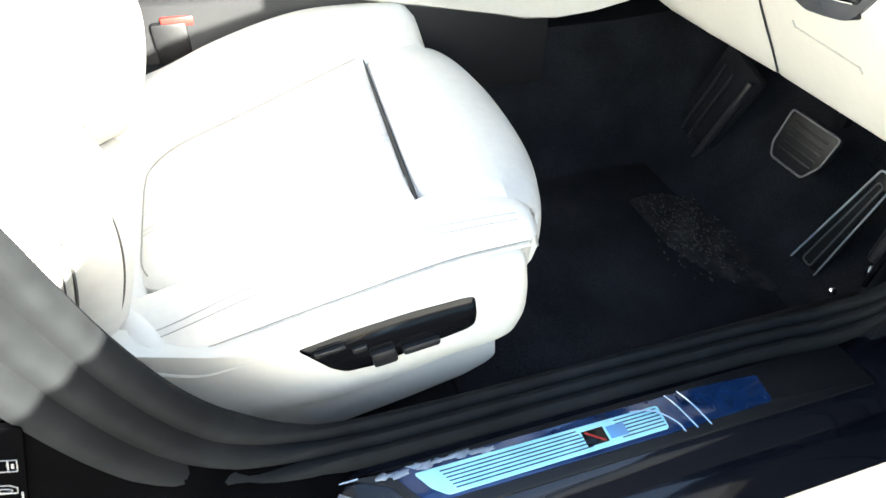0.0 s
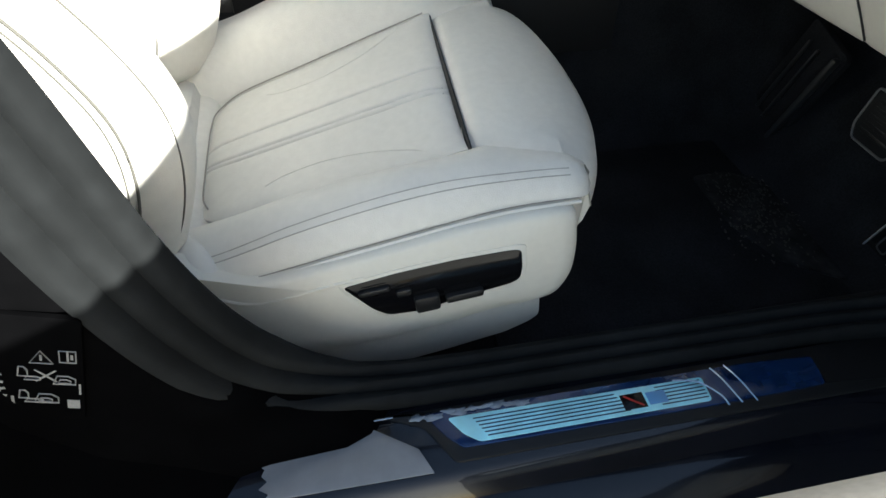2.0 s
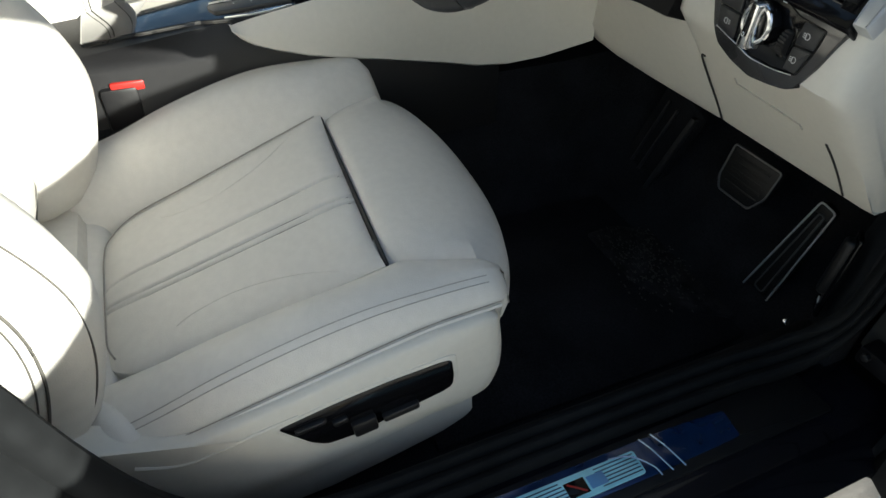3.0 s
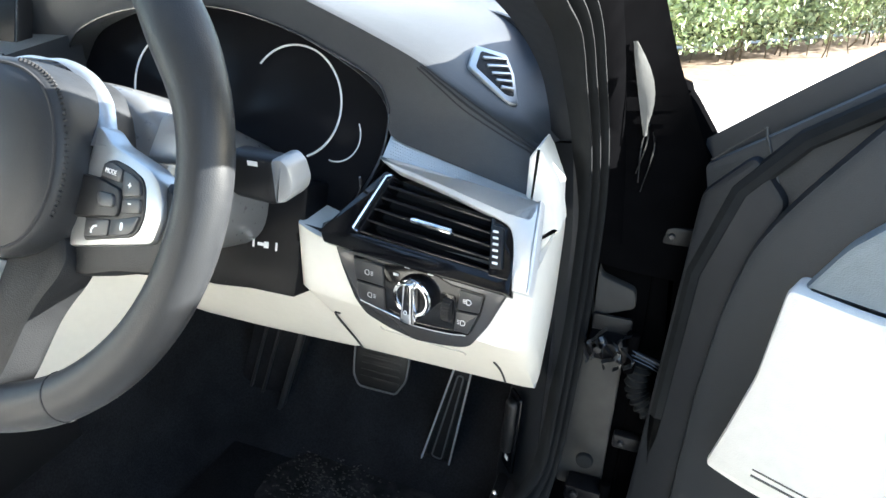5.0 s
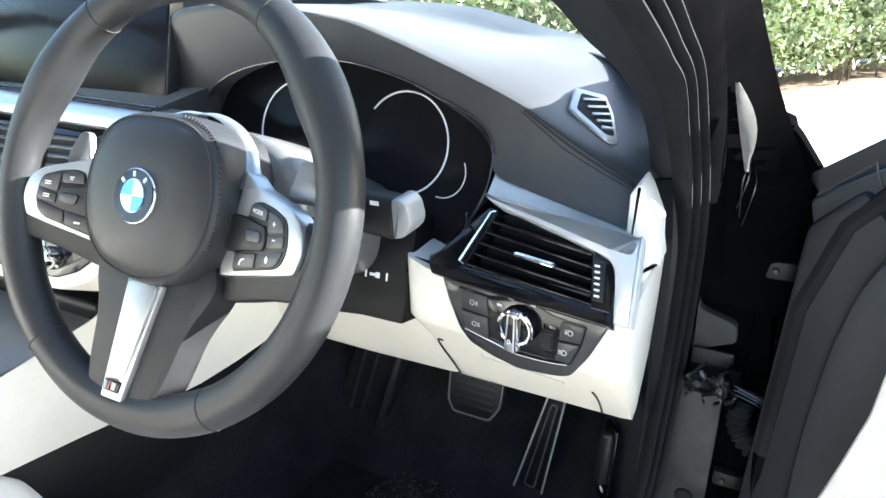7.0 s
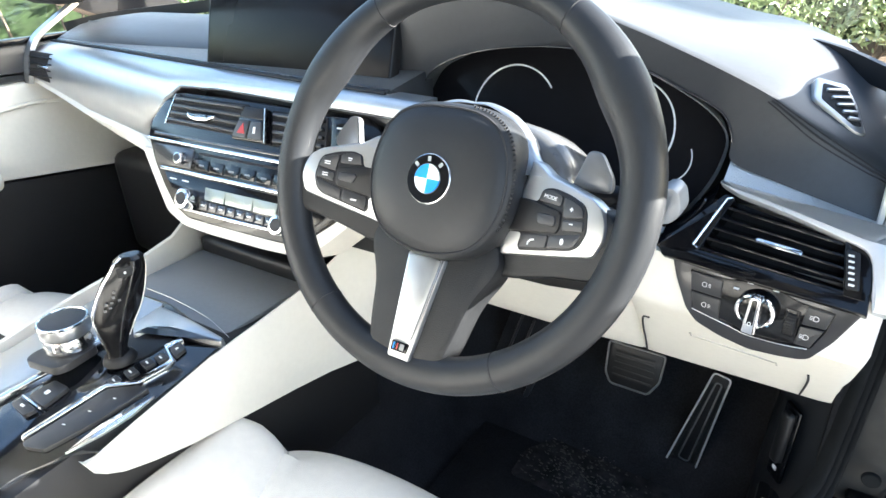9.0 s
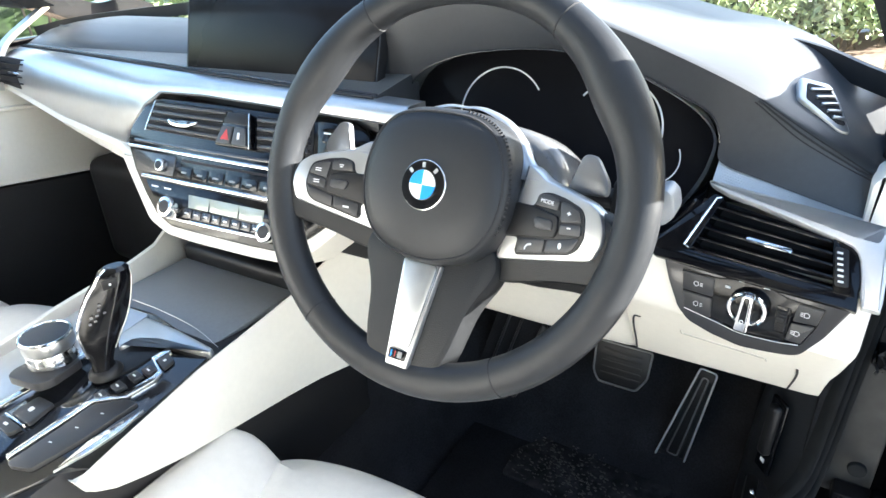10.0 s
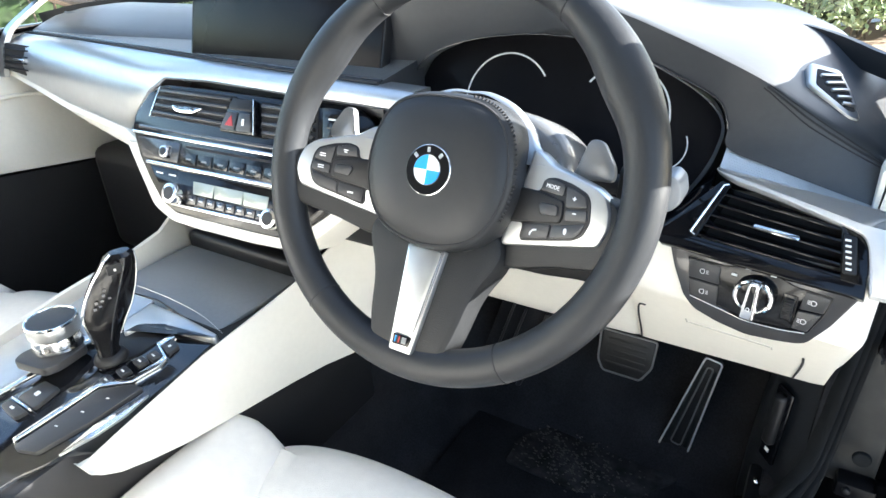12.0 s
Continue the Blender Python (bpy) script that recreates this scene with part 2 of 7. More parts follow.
# sill: painted box section under the door aperture
sec = [(0.672, 0.30), (0.672, 0.372), (0.715, 0.374), (0.778, 0.374), (0.788, 0.366), (0.797, 0.352), (0.83, 0.347), (0.842, 0.338), (0.848, 0.25), (0.82, 0.19), (0.672, 0.19)]
rings = [[Vector((x, y, z + up)) for x, z in sec] for y, up in ((-1.4, 0.0), (0.30, 0.0), (0.42, 0.004), (0.60, 0.012))]
part("sill", loft(rings), PAINT, car, "gloss black painted sill")
part("sill_carpet_edge", box((0.024, 1.5, 0.05), (0.664, -0.35, 0.355), 0.006), PLASTIC, car)

# ribbed seal round the door aperture: along the sill, up the pillar behind the seat, up the front pillar
def rib_section(w, h, ribs):
    out = []
    n = ribs * 6
    for i in range(n + 1):
        f = i / n
        out.append((-w / 2 + w * f, h * (0.45 + 0.55 * abs(math.sin(math.pi * ribs * f)))))
    return out + [(w / 2, -0.006), (-w / 2, -0.006)]

path = spline([(0.66, -0.14, 1.20), (0.692, -0.03, 1.122), (0.712, 0.045, 1.072), (0.7190, 0.100, 1.0428), (0.7240, 0.150, 1.0170), (0.7260, 0.200, 0.9805), (0.7295, 0.260, 0.9235), (0.732, 0.300, 0.8703), (0.733, 0.330, 0.8059), (0.732, 0.350, 0.7003), (0.7285, 0.355, 0.585), (0.721, 0.347, 0.46), (0.70, 0.30, 0.394), (0.688, 0.20, 0.383), (0.684, 0.0, 0.381), (0.684, -0.20, 0.383),
               (0.688, -0.29, 0.398), (0.700, -0.362, 0.445), (0.712, -0.405, 0.51), (0.720, -0.438, 0.60), (0.722, -0.468, 0.72), (0.712, -0.52, 0.92), (0.66, -0.58, 1.30)], 190)
rings = []
sect = rib_section(0.046, 0.014, 3)
for i, p in enumerate(path):
    d = (path[min(i + 1, len(path) - 1)] - path[max(i - 1, 0)]).normalized()
    # the seal's back lies against the body: it looks outwards and, on the sill, upwards
    low = max(0.0, 1 - max(0.0, p.z - 0.383) / 0.09)
    out = Vector((1 - 0.75 * low, 0, low)).normalized()
    front = min(1.0, max(0.0, (p.z - 0.40) / 0.06)) if p.y > -0.2 and i < 110 else 0.0
    if i < 110 and (p.y > 0.2 or p.z > 0.5):
        out = Vector((0.45 * (1 - low) + 0.2, -0.85 * (1 - low), low + 0.12)).normalized()
    elif p.y < -0.25:
        out = Vector((0.80 * (1 - low) + 0.2, 0.55 * (1 - low), low)).normalized()
    side = d.cross(out).normalized()
    out = side.cross(d)
    w = 1.0 - 0.40 * front + (0.55 if p.y < -0.3 else 0.0) * min(1, max(0.0, (-0.3 - p.y) / 0.08))
    rings.append([p + side * x * w + out * y for x, y in sect])
part("aperture_seal", loft(rings), RUBBER, car, "ribbed black rubber door seal")

# pillar behind the front door, with its outer face
rings = []
for y0, z in ((-0.262, 0.36), (-0.31, 0.40), (-0.37, 0.44), (-0.415, 0.50), (-0.448, 0.60), (-0.475, 0.72), (-0.53, 0.95), (-0.60, 1.34)):
    dx = 0.0 if z < 0.9 else -0.03 * (z - 0.9) / 0.1
    rings.append([Vector((0.69 + dx, y0 + 0.02, z)), Vector((0.728 + dx, y0 - 0.006, z)), Vector((0.738 + dx, y0 - 0.030, z)), Vector((0.742 + dx, y0 - 0.10, z)), Vector((0.748 + dx, y0 - 0.13, z)), Vector((0.80 + dx, y0 - 0.16, z)), Vector((0.80 + dx, y0 - 0.40, z)), Vector((0.66 + dx, y0 - 0.40, z))])
part("door_pillar", loft(rings), SATIN, car, "satin black pillar behind the front door")

# front pillar: painted outside, dark trim inside
for s in (1, -1):
    f = 0.0 if s > 0 else 0.10
    path = spline([(0.75 * s, 0.50 + f, 0.20), (0.75 * s, 0.485 + f, 0.60), (0.745 * s, 0.462 + f, 0.80), (0.742 * s, 0.475 + f, 0.925), (0.737 * s, 0.452 + f, 0.982), (0.730 * s, 0.375 + f, 1.000), (0.728 * s, 0.29 + f, 1.006), (0.708 * s, 0.125 + 0.5 * f, 1.106), (0.66 * s, -0.10, 1.225), (0.60 * s, -0.30, 1.36), (0.56 * s, -0.9, 1.42)], 50)
    part("front_pillar", sweep(path, [(-0.022, -0.030), (0.024, -0.030), (0.028, -0.004), (0.022, 0.014), (-0.022, 0.014)]), SATIN if s > 0 else PAINT, car, "black front roof pillar")
    tl = spline([(0.60, -0.06, 1.16), (0.64, 0.035, 1.09), (0.6551, 0.090, 1.0633), (0.6660, 0.130, 1.0385), (0.6796, 0.180, 1.0106), (0.6906, 0.230, 0.9718), (0.6955, 0.260, 0.9339), (0.6958, 0.285, 0.9012)], 40)
    tr = spline([(0.665, -0.10, 1.175), (0.70, 0.005, 1.095), (0.7105, 0.060, 1.0647), (0.7127, 0.105, 1.0420), (0.7185, 0.155, 1.0158), (0.7212, 0.205, 0.9788), (0.7235, 0.240, 0.9415), (0.7246, 0.270, 0.9088)], 40)
    trim = []
    for a, c in list(zip(tl, tr))[:40 if s > 0 else 22]:
        q = [a + Vector((0.0, 0.05, 0.0)), a, a.lerp(c, 0.2) + Vector((0, -0.006, 0.003)), a.lerp(c, 0.5) + Vector((0, -0.009, 0.004)), a.lerp(c, 0.85) + Vector((0, -0.005, 0.002)), c, c + Vector((0.0, 0.05, 0.0))]
        trim.append([Vector((v.x * s, v.y + f, v.z)) for v in q])
    part("pillar_trim", loft(trim), DARK_TRIM, car, "dark grey front pillar trim")
# kick panel at the outer end of the footwell
kl = spline([(0.640, 0.43, 0.27), (0.645, 0.43, 0.40), (0.6545, 0.42, 0.5136), (0.6754, 0.40, 0.6244), (0.6902, 0.37, 0.7239), (0.6975, 0.335, 0.8099), (0.6950, 0.292, 0.8995)], 36)
kr = spline([(0.705, 0.34, 0.395), (0.7231, 0.346, 0.5113), (0.7256, 0.346, 0.5911), (0.7263, 0.341, 0.6743), (0.7268, 0.331, 0.7517), (0.7262, 0.311, 0.8247), (0.7225, 0.274, 0.9071)], 36)
kick = part("kick_panel", loft([[a, a.lerp(c, 0.1) + Vector((-0.004, -0.004, 0)), a.lerp(c, 0.9) + Vector((-0.003, -0.004, 0)), c, c + Vector((-0.002, 0.06, 0)), a + Vector((0, 0.06, 0))] for a, c in zip(kl, kr)]), DARK_TRIM, car, "dark footwell side panel")
part("footwell_side_panel", loft([[a + Vector((0.004, 0.02, 0)), a + Vector((0.0, 0.30, 0.0)), a + Vector((0.02, 0.30, 0)), a + Vector((0.02, 0.03, 0))] for a in kl[:26]]), CARPET, car)
# bonnet release recess and lever, set flat on the panel
KN = basis((0.6735, 0.378, 0.478), (0.62, -0.78, 0.0), (0.06, -0.02, 1))
part("release_recess", box((0.030, 0.125, 0.006), (0, 0, 0.0045), 0.0028, KN, 3), GLOSS, kick)
part("release_lever", box((0.018, 0.085, 0.016), (0.001, 0.012, 0.010), 0.006, KN, 3), PLASTIC, kick, "bonnet release lever")
part("release_mark", box((0.008, 0.006, 0.0006), (0.0, -0.044, 0.0080), 0.0, KN), MARK, kick)

part("footwell_corner", box((0.05, 0.42, 0.20), (0.692, 0.545, 0.285), 0.01), CARPET, car)
part("floor_pan", box((1.40, 2.3, 0.02), (0, -0.40, 0.225), 0.004), PAINT, car)
# filler that closes the gap between footwell and pillar
part("footwell_side", box((0.016, 0.50, 0.46), (0.716, 0.60, 0.50), 0.004), CARPET, car)

# hinge pillar behind the seal, door hinge, wiring bellows
part("hinge_pillar", box((0.09, 0.10, 0.75), (0.768, 0.428, 0.56), 0.012), SATIN, car)
FILM_DULL = material("clear_shred", (0.016, 0.016, 0.017), 0.3, coat=0.5, vary=0.2, scale=80)
# ground's reflection in the black pillar paint, put into matte grey panels
GROUND_REFLECTION = material("ground_reflection", (0.034, 0.033, 0.031), 0.75, vary=0.25, scale=30, stain=0.3, stain_scale=20, bump=0.6, bump_scale=60)
part("reflection_panel", slab(round_poly([(0.746, 0.756), (0.753, 0.736), (0.791, 0.724), (0.794, 0.702), (0.748, 0.681)], 0.006), 0.02, facing(0.366), 0.003), GROUND_REFLECTION, car, "black pillar side, ground reflection painted on in grey")
part("reflection_panel", slab(round_poly([(0.746, 0.643), (0.791, 0.636), (0.792, 0.423), (0.735, 0.425)], 0.006), 0.02, facing(0.366), 0.003), GROUND_REFLECTION, car, "black pillar side, ground reflection painted on in grey")
part("panel_plug", cyl(0.011, 0.010, 0.006, Matrix.Translation((0.768, 0.3435, 0.492)) @ Matrix.Rotation(radians(90), 4, "X"), 20, 0.001), RUBBER, car)
part("hinge_back", box((0.044, 0.006, 0.055), (0.772, 0.3625, 0.664), 0.003), PLASTIC, car)
for z in (0.66, 0.44):
    part("hinge", box((0.044, 0.03, 0.024), (0.772, 0.350, z), 0.004), DARK_PLASTIC, car, "black door hinge")
    part("hinge_pin", cyl(0.007, 0.007, 0.05, Matrix.Translation((0.797, 0.345, z)), 14, 0.001), SATIN, car)
    part("hinge_bolt", cyl(0.006, 0.005, 0.010, Matrix.Translation((0.762, 0.334, z + 0.004)) @ Matrix.Rotation(radians(90), 4, "X"), 6, 0.001), PLASTIC, car)
strap = part("check_strap", tube(spline([(0.785, 0.345, 0.664), (0.825, 0.343, 0.655), (0.862, 0.34, 0.640)], 12), 0.0035, 8), PLASTIC, car)
rng = np.random.default_rng(11)
for k in range(9):                                    # crumpled clear film wrapped round hinge and strap
    a = Vector((0.752 + 0.005 * k, 0.3335 - 0.002 * (k % 3), 0.640 + rng.uniform(0, 0.03)))
    pts = [a] + [a + Vector((rng.uniform(-0.006, 0.010), rng.uniform(-0.002, 0.002), 0.009 * (j + 1) + rng.uniform(-0.004, 0.004))) for j in range(3)]
    part("film_wrap", sweep(spline(pts, 10), [(-0.0040, 0), (0, 0.0016), (0.0040, 0)], caps=False), FILM_DULL, car)
for k in range(3):
    part("film_wrap", sweep(spline([(0.788, 0.340, 0.670 - 0.006 * k), (0.825, 0.336, 0.658 - 0.004 * k), (0.850, 0.335, 0.648 - 0.010 * k), (0.868, 0.334, 0.632 - 0.008 * k)], 12), [(-0.0007, 0), (0, 0.0008), (0.0007, 0)], caps=False), FILM_DULL, car)
path = spline([(0.812, 0.362, 0.640), (0.810, 0.358, 0.610), (0.822, 0.352, 0.590), (0.850, 0.345, 0.572), (0.87, 0.342, 0.560)], 60)
part("wiring_bellows", sweep(path, circle2(0.012, 12), (0, 1, 0), scale=[1 + 0.18 * math.sin(i * 1.55) for i in range(60)]), RUBBER, car, "ribbed rubber wiring bellows")

# roof, windscreen
top = []
for y, z, hw in ((-0.25, 1.37, 0.62), (-0.6, 1.42, 0.60), (-1.1, 1.42, 0.58), (-1.7, 1.32, 0.55)):
    top.append([Vector((hw * u, y, z + 0.03 * (1 - u * u))) for u in (-1, -0.6, 0, 0.6, 1)])
part("roof", loft(top, closed=False), PAINT, car)
part("headlining", loft([[v - Vector((0, 0, 0.03)) for v in r] for r in top], closed=False), HEAD, car)
ws = []
for y, z, hw in ((0.42, 1.014, 0.735), (0.25, 1.105, 0.71), (0.0, 1.23, 0.66), (-0.25, 1.37, 0.61)):
    ws.append([Vector((hw * u, y + 0.16 * (1 - u * u) - 0.10, z)) for u in (-1, -0.6, -0.2, 0.2, 0.6, 1)])
screen_pane = part("windscreen", loft(ws, closed=False), GLASS, car, "clear curved windscreen")
screen_pane.visible_shadow = False
band = spline([(0.735, 0.32, 0.955), (0.675, 0.375, 0.966), (0.61, 0.415, 0.982), (0.45, 0.447, 1.010), (0.25, 0.48, 1.038), (0.0, 0.50, 1.036), (-0.25, 0.48, 1.022), (-0.5, 0.42, 1.0), (-0.66, 0.35, 0.985), (-0.735, 0.30, 0.97)], 60)
part("windscreen_band", sweep(band, [(-0.004, -0.012), (0.004, -0.012), (0.004, 0.010), (-0.004, 0.010)]), PLASTIC, car, "black band along the foot of the windscreen")
cowl = []
for k in range(13):
    u = -1 + k / 6
    cowl.append([Vector((0.76 * u, 0.70 + 0.10 * (1 - u * u) + dy, z)) for dy, z in ((0, 0.900), (0.05, 0.900), (0.12, 0.86), (0.12, 0.80), (0, 0.80))])
part("cowl", loft(cowl), PLASTIC, car)
bon = []
for y, z in ((0.84, 0.80), (1.2, 0.78), (1.7, 0.70), (1.95, 0.60)):
    bon.append([Vector((0.80 * u, y, z - 0.15 * u * u)) for u in (-1, -0.7, -0.3, 0.3, 0.7, 1)])
part("bonnet", loft(bon, closed=False), PAINT, car)
part("wing", box((0.10, 1.5, 0.42), (0.82, 1.25, 0.42), 0.04, None, 3), PAINT, car)
part("wing", box((0.10, 1.5, 0.42), (-0.82, 1.25, 0.42), 0.04, None, 3), PAINT, car)

# far side: door, rear pillar, rear end
part("far_sill", box((0.16, 2.0, 0.2), (-0.77, -0.5, 0.28), 0.03), PAINT, car)
part("rear_wall", box((1.4, 0.06, 1.0), (0, -1.62, 0.78), 0.03), PLASTIC, car)
part("rear_bench", box((1.3, 0.5, 0.35), (0, -1.35, 0.45), 0.06, None, 4), LEATHER, car, "ivory rear bench")
part("rear_bench_back", box((1.3, 0.14, 0.62), (0, -1.56, 0.80), 0.06, None, 4), LEATHER, car)
part("rear_quarter", box((0.08, 1.0, 0.6), (0.78, -1.25, 0.66), 0.03), PAINT, car)
part("rear_quarter", box((0.08, 1.0, 0.6), (-0.78, -1.25, 0.66), 0.03), PAINT, car)
part("rear_pillar", box((0.07, 0.12, 0.5), (-0.68, -0.65, 1.15), 0.02, None), PAINT, car)
part("rear_pillar", box((0.07, 0.14, 0.5), (0.66, -0.70, 1.15), 0.02, None), PAINT, car)
fl = spline([(0.7275, 0.080, 1.0651), (0.7329, 0.120, 1.0420), (0.7359, 0.200, 0.9889), (0.7412, 0.270, 0.9218), (0.7435, 0.310, 0.8681), (0.7440, 0.340, 0.7835), (0.744, 0.346, 0.762)], 30)
fm = spline([(0.7440, 0.150, 1.0654), (0.7472, 0.180, 1.0391), (0.7515, 0.260, 0.9805), (0.7563, 0.320, 0.9105), (0.7615, 0.345, 0.8589), (0.7688, 0.355, 0.7812), (0.770, 0.358, 0.752)], 30)
fr = spline([(0.7613, 0.220, 1.0657), (0.7698, 0.250, 1.0360), (0.7907, 0.320, 0.9741), (0.8209, 0.360, 0.9074), (0.8396, 0.365, 0.8632), (0.8564, 0.370, 0.7904), (0.857, 0.372, 0.740)], 30)
part("pillar_face", loft([[a, b, c, c + Vector((-0.01, 0.03, 0)), a + Vector((0, 0.06, 0))] for a, b, c in zip(fl, fm, fr)]), SATIN, car, "black painted pillar foot behind the open door")
part("pillar_edge", loft([[a.lerp(b, 0.25) + Vector((0, -0.004, 0)), a.lerp(b, 0.95) + Vector((0, -0.003, 0)), b + Vector((0, 0.004, 0)), a + Vector((0, 0.004, 0))] for a, b in zip(fl[:25], fm[:25])]), SATIN, car)
FILM_PALE = material("pale_film", (0.125, 0.125, 0.12), 0.35, vary=0.05, scale=60, bump=0.3, bump_scale=60)
def on_face(x, z):
    """Point on the pillar's face between its middle and outer lines, at height z."""
    k = max(0, min(28, sum(1 for p in fm if p.z >= z) - 1))
    h = max(0.0, min(1.0, (fm[k].z - z) / (fm[k].z - fm[k + 1].z)))
    a, b = fm[k].lerp(fm[k + 1], h), fr[k].lerp(fr[k + 1], h)
    g = max(0.02, min(1, (x - a.x) / (b.x - a.x)))
    return a.lerp(b, g) + Vector((0, -0.0012, 0))
rows = []
for v in range(9):
    z = 0.998 - 0.0115 * v
    x0 = 0.757 + 0.0165 * (v / 8) ** 1.2
    wd = 0.0005 + 0.013 * math.sin(math.pi * min(0.93, 0.06 + v / 8.5))
    rows.append([on_face(x0 + wd * q, z) + Vector((-0.002, -0.0055 - 0.002 * (q == 0.5), 0)) for q in (0, 0.5, 1)])
part("pale_film", loft(rows, closed=False), FILM_PALE, car, "pale protective film on the pillar")
for k in range(3):                                    # crumpled shreds of clear film
    x = 0.772 + 0.0035 * k
    part("film_shred", sweep(spline([on_face(x, 0.925 - 0.008 * k), on_face(x + 0.004 * (-1) ** k, 0.90 - 0.006 * k) + Vector((0, -0.003, 0)), on_face(x - 0.002, 0.862 - 0.010 * (k % 3))], 10), [(-0.0007, 0), (0, 0.0008), (0.0007, 0)], caps=False), FILM_DULL, car)
for s in (1, -1):
    part("cowl_side", box((0.05, 0.42, 0.75), (0.735 * s, 0.63, 0.56), 0.01), PAINT, car)
# ---- front seats ----
def bulge(u, p=6):
    return 1 - abs(2 * u - 1) ** p


def puff(f, n_out, t, nu=14, nv=14, depth=0.03, p=6, bm=None, crease=()):
    """A stuffed panel over f(u, v), raised by t along n_out with rolled edges; crease: (u, width, depth) seams that run along v."""
    bm = bm or bmesh.new()
    n_out = Vector(n_out).normalized()
    top = [[bm.verts.new(puff_at(f, n_out, t, p, crease, i / nu, j / nv)) for i in range(nu + 1)] for j in range(nv + 1)]
    for j in range(nv):
        for i in range(nu):
            bm.faces.new((top[j][i], top[j][i + 1], top[j + 1][i + 1], top[j + 1][i]))
    rim = [top[0][i] for i in range(nu)] + [top[j][nu] for j in range(nv)] + [top[nv][i] for i in range(nu, 0, -1)] + [top[j][0] for j in range(nv, 0, -1)]
    low = [bm.verts.new(w.co - n_out * depth) for w in rim]
    for i in range(len(rim)):
        j = (i + 1) % len(rim)
        bm.faces.new((rim[i], low[i], low[j], rim[j]))
    bm.faces.new(low)
    return bm


def puff_at(f, n_out, t, p, crease, u, v):
    h = t * bulge(u, p) * bulge(v, p)
    for cu, cw, cd in crease:
        h -= cd * math.exp(-((u - cu) / cw) ** 2)
    return f(u, v) + Vector(n_out).normalized() * h


def seam(name, pts, parent, r=0.0011, n=40, mat=None, up=(0, 0, 1)):
    return part(name, tube(spline(pts, n), r, 6, up), mat or SEAM, parent)


def seat_z(y):
    """Height of the cushion's sitting surface along the car."""
    return 0.548 + 0.30 * (y + 0.14) if y < -0.14 else 0.548 + 0.02 * (y + 0.14)


def lerp(a, b, f):
    return a + (b - a) * f


def curve_at(table, z):
    """Smooth value of a table of (z, value) at z."""
    if z <= table[0][0]:
        return table[0][1]
    for (z0, a), (z1, b) in zip(table, table[1:]):
        if z <= z1:
            f = (z - z0) / (z1 - z0)
            return lerp(a, b, f)
    return table[-1][1]


SHOULDER = [(p.x, p.y) for p in spline([(-0.49, 0.478, 0), (-0.404, 0.500, 0), (-0.348, 0.5205, 0), (-0.294, 0.5365, 0), (-0.240, 0.5490, 0), (-0.186, 0.5565, 0), (-0.13, 0.5575, 0), (-0.073, 0.5560, 0), (-0.03, 0.551, 0)], 60)]
PIPING = [(p.x, p.y) for p in spline([(-0.49, 0.4560, 0), (-0.373, 0.4765, 0), (-0.30, 0.493, 0), (-0.245, 0.5045, 0), (-0.189, 0.5160, 0), (-0.133, 0.5250, 0), (-0.076, 0.5270, 0), (-0.03, 0.5230, 0)], 60)]


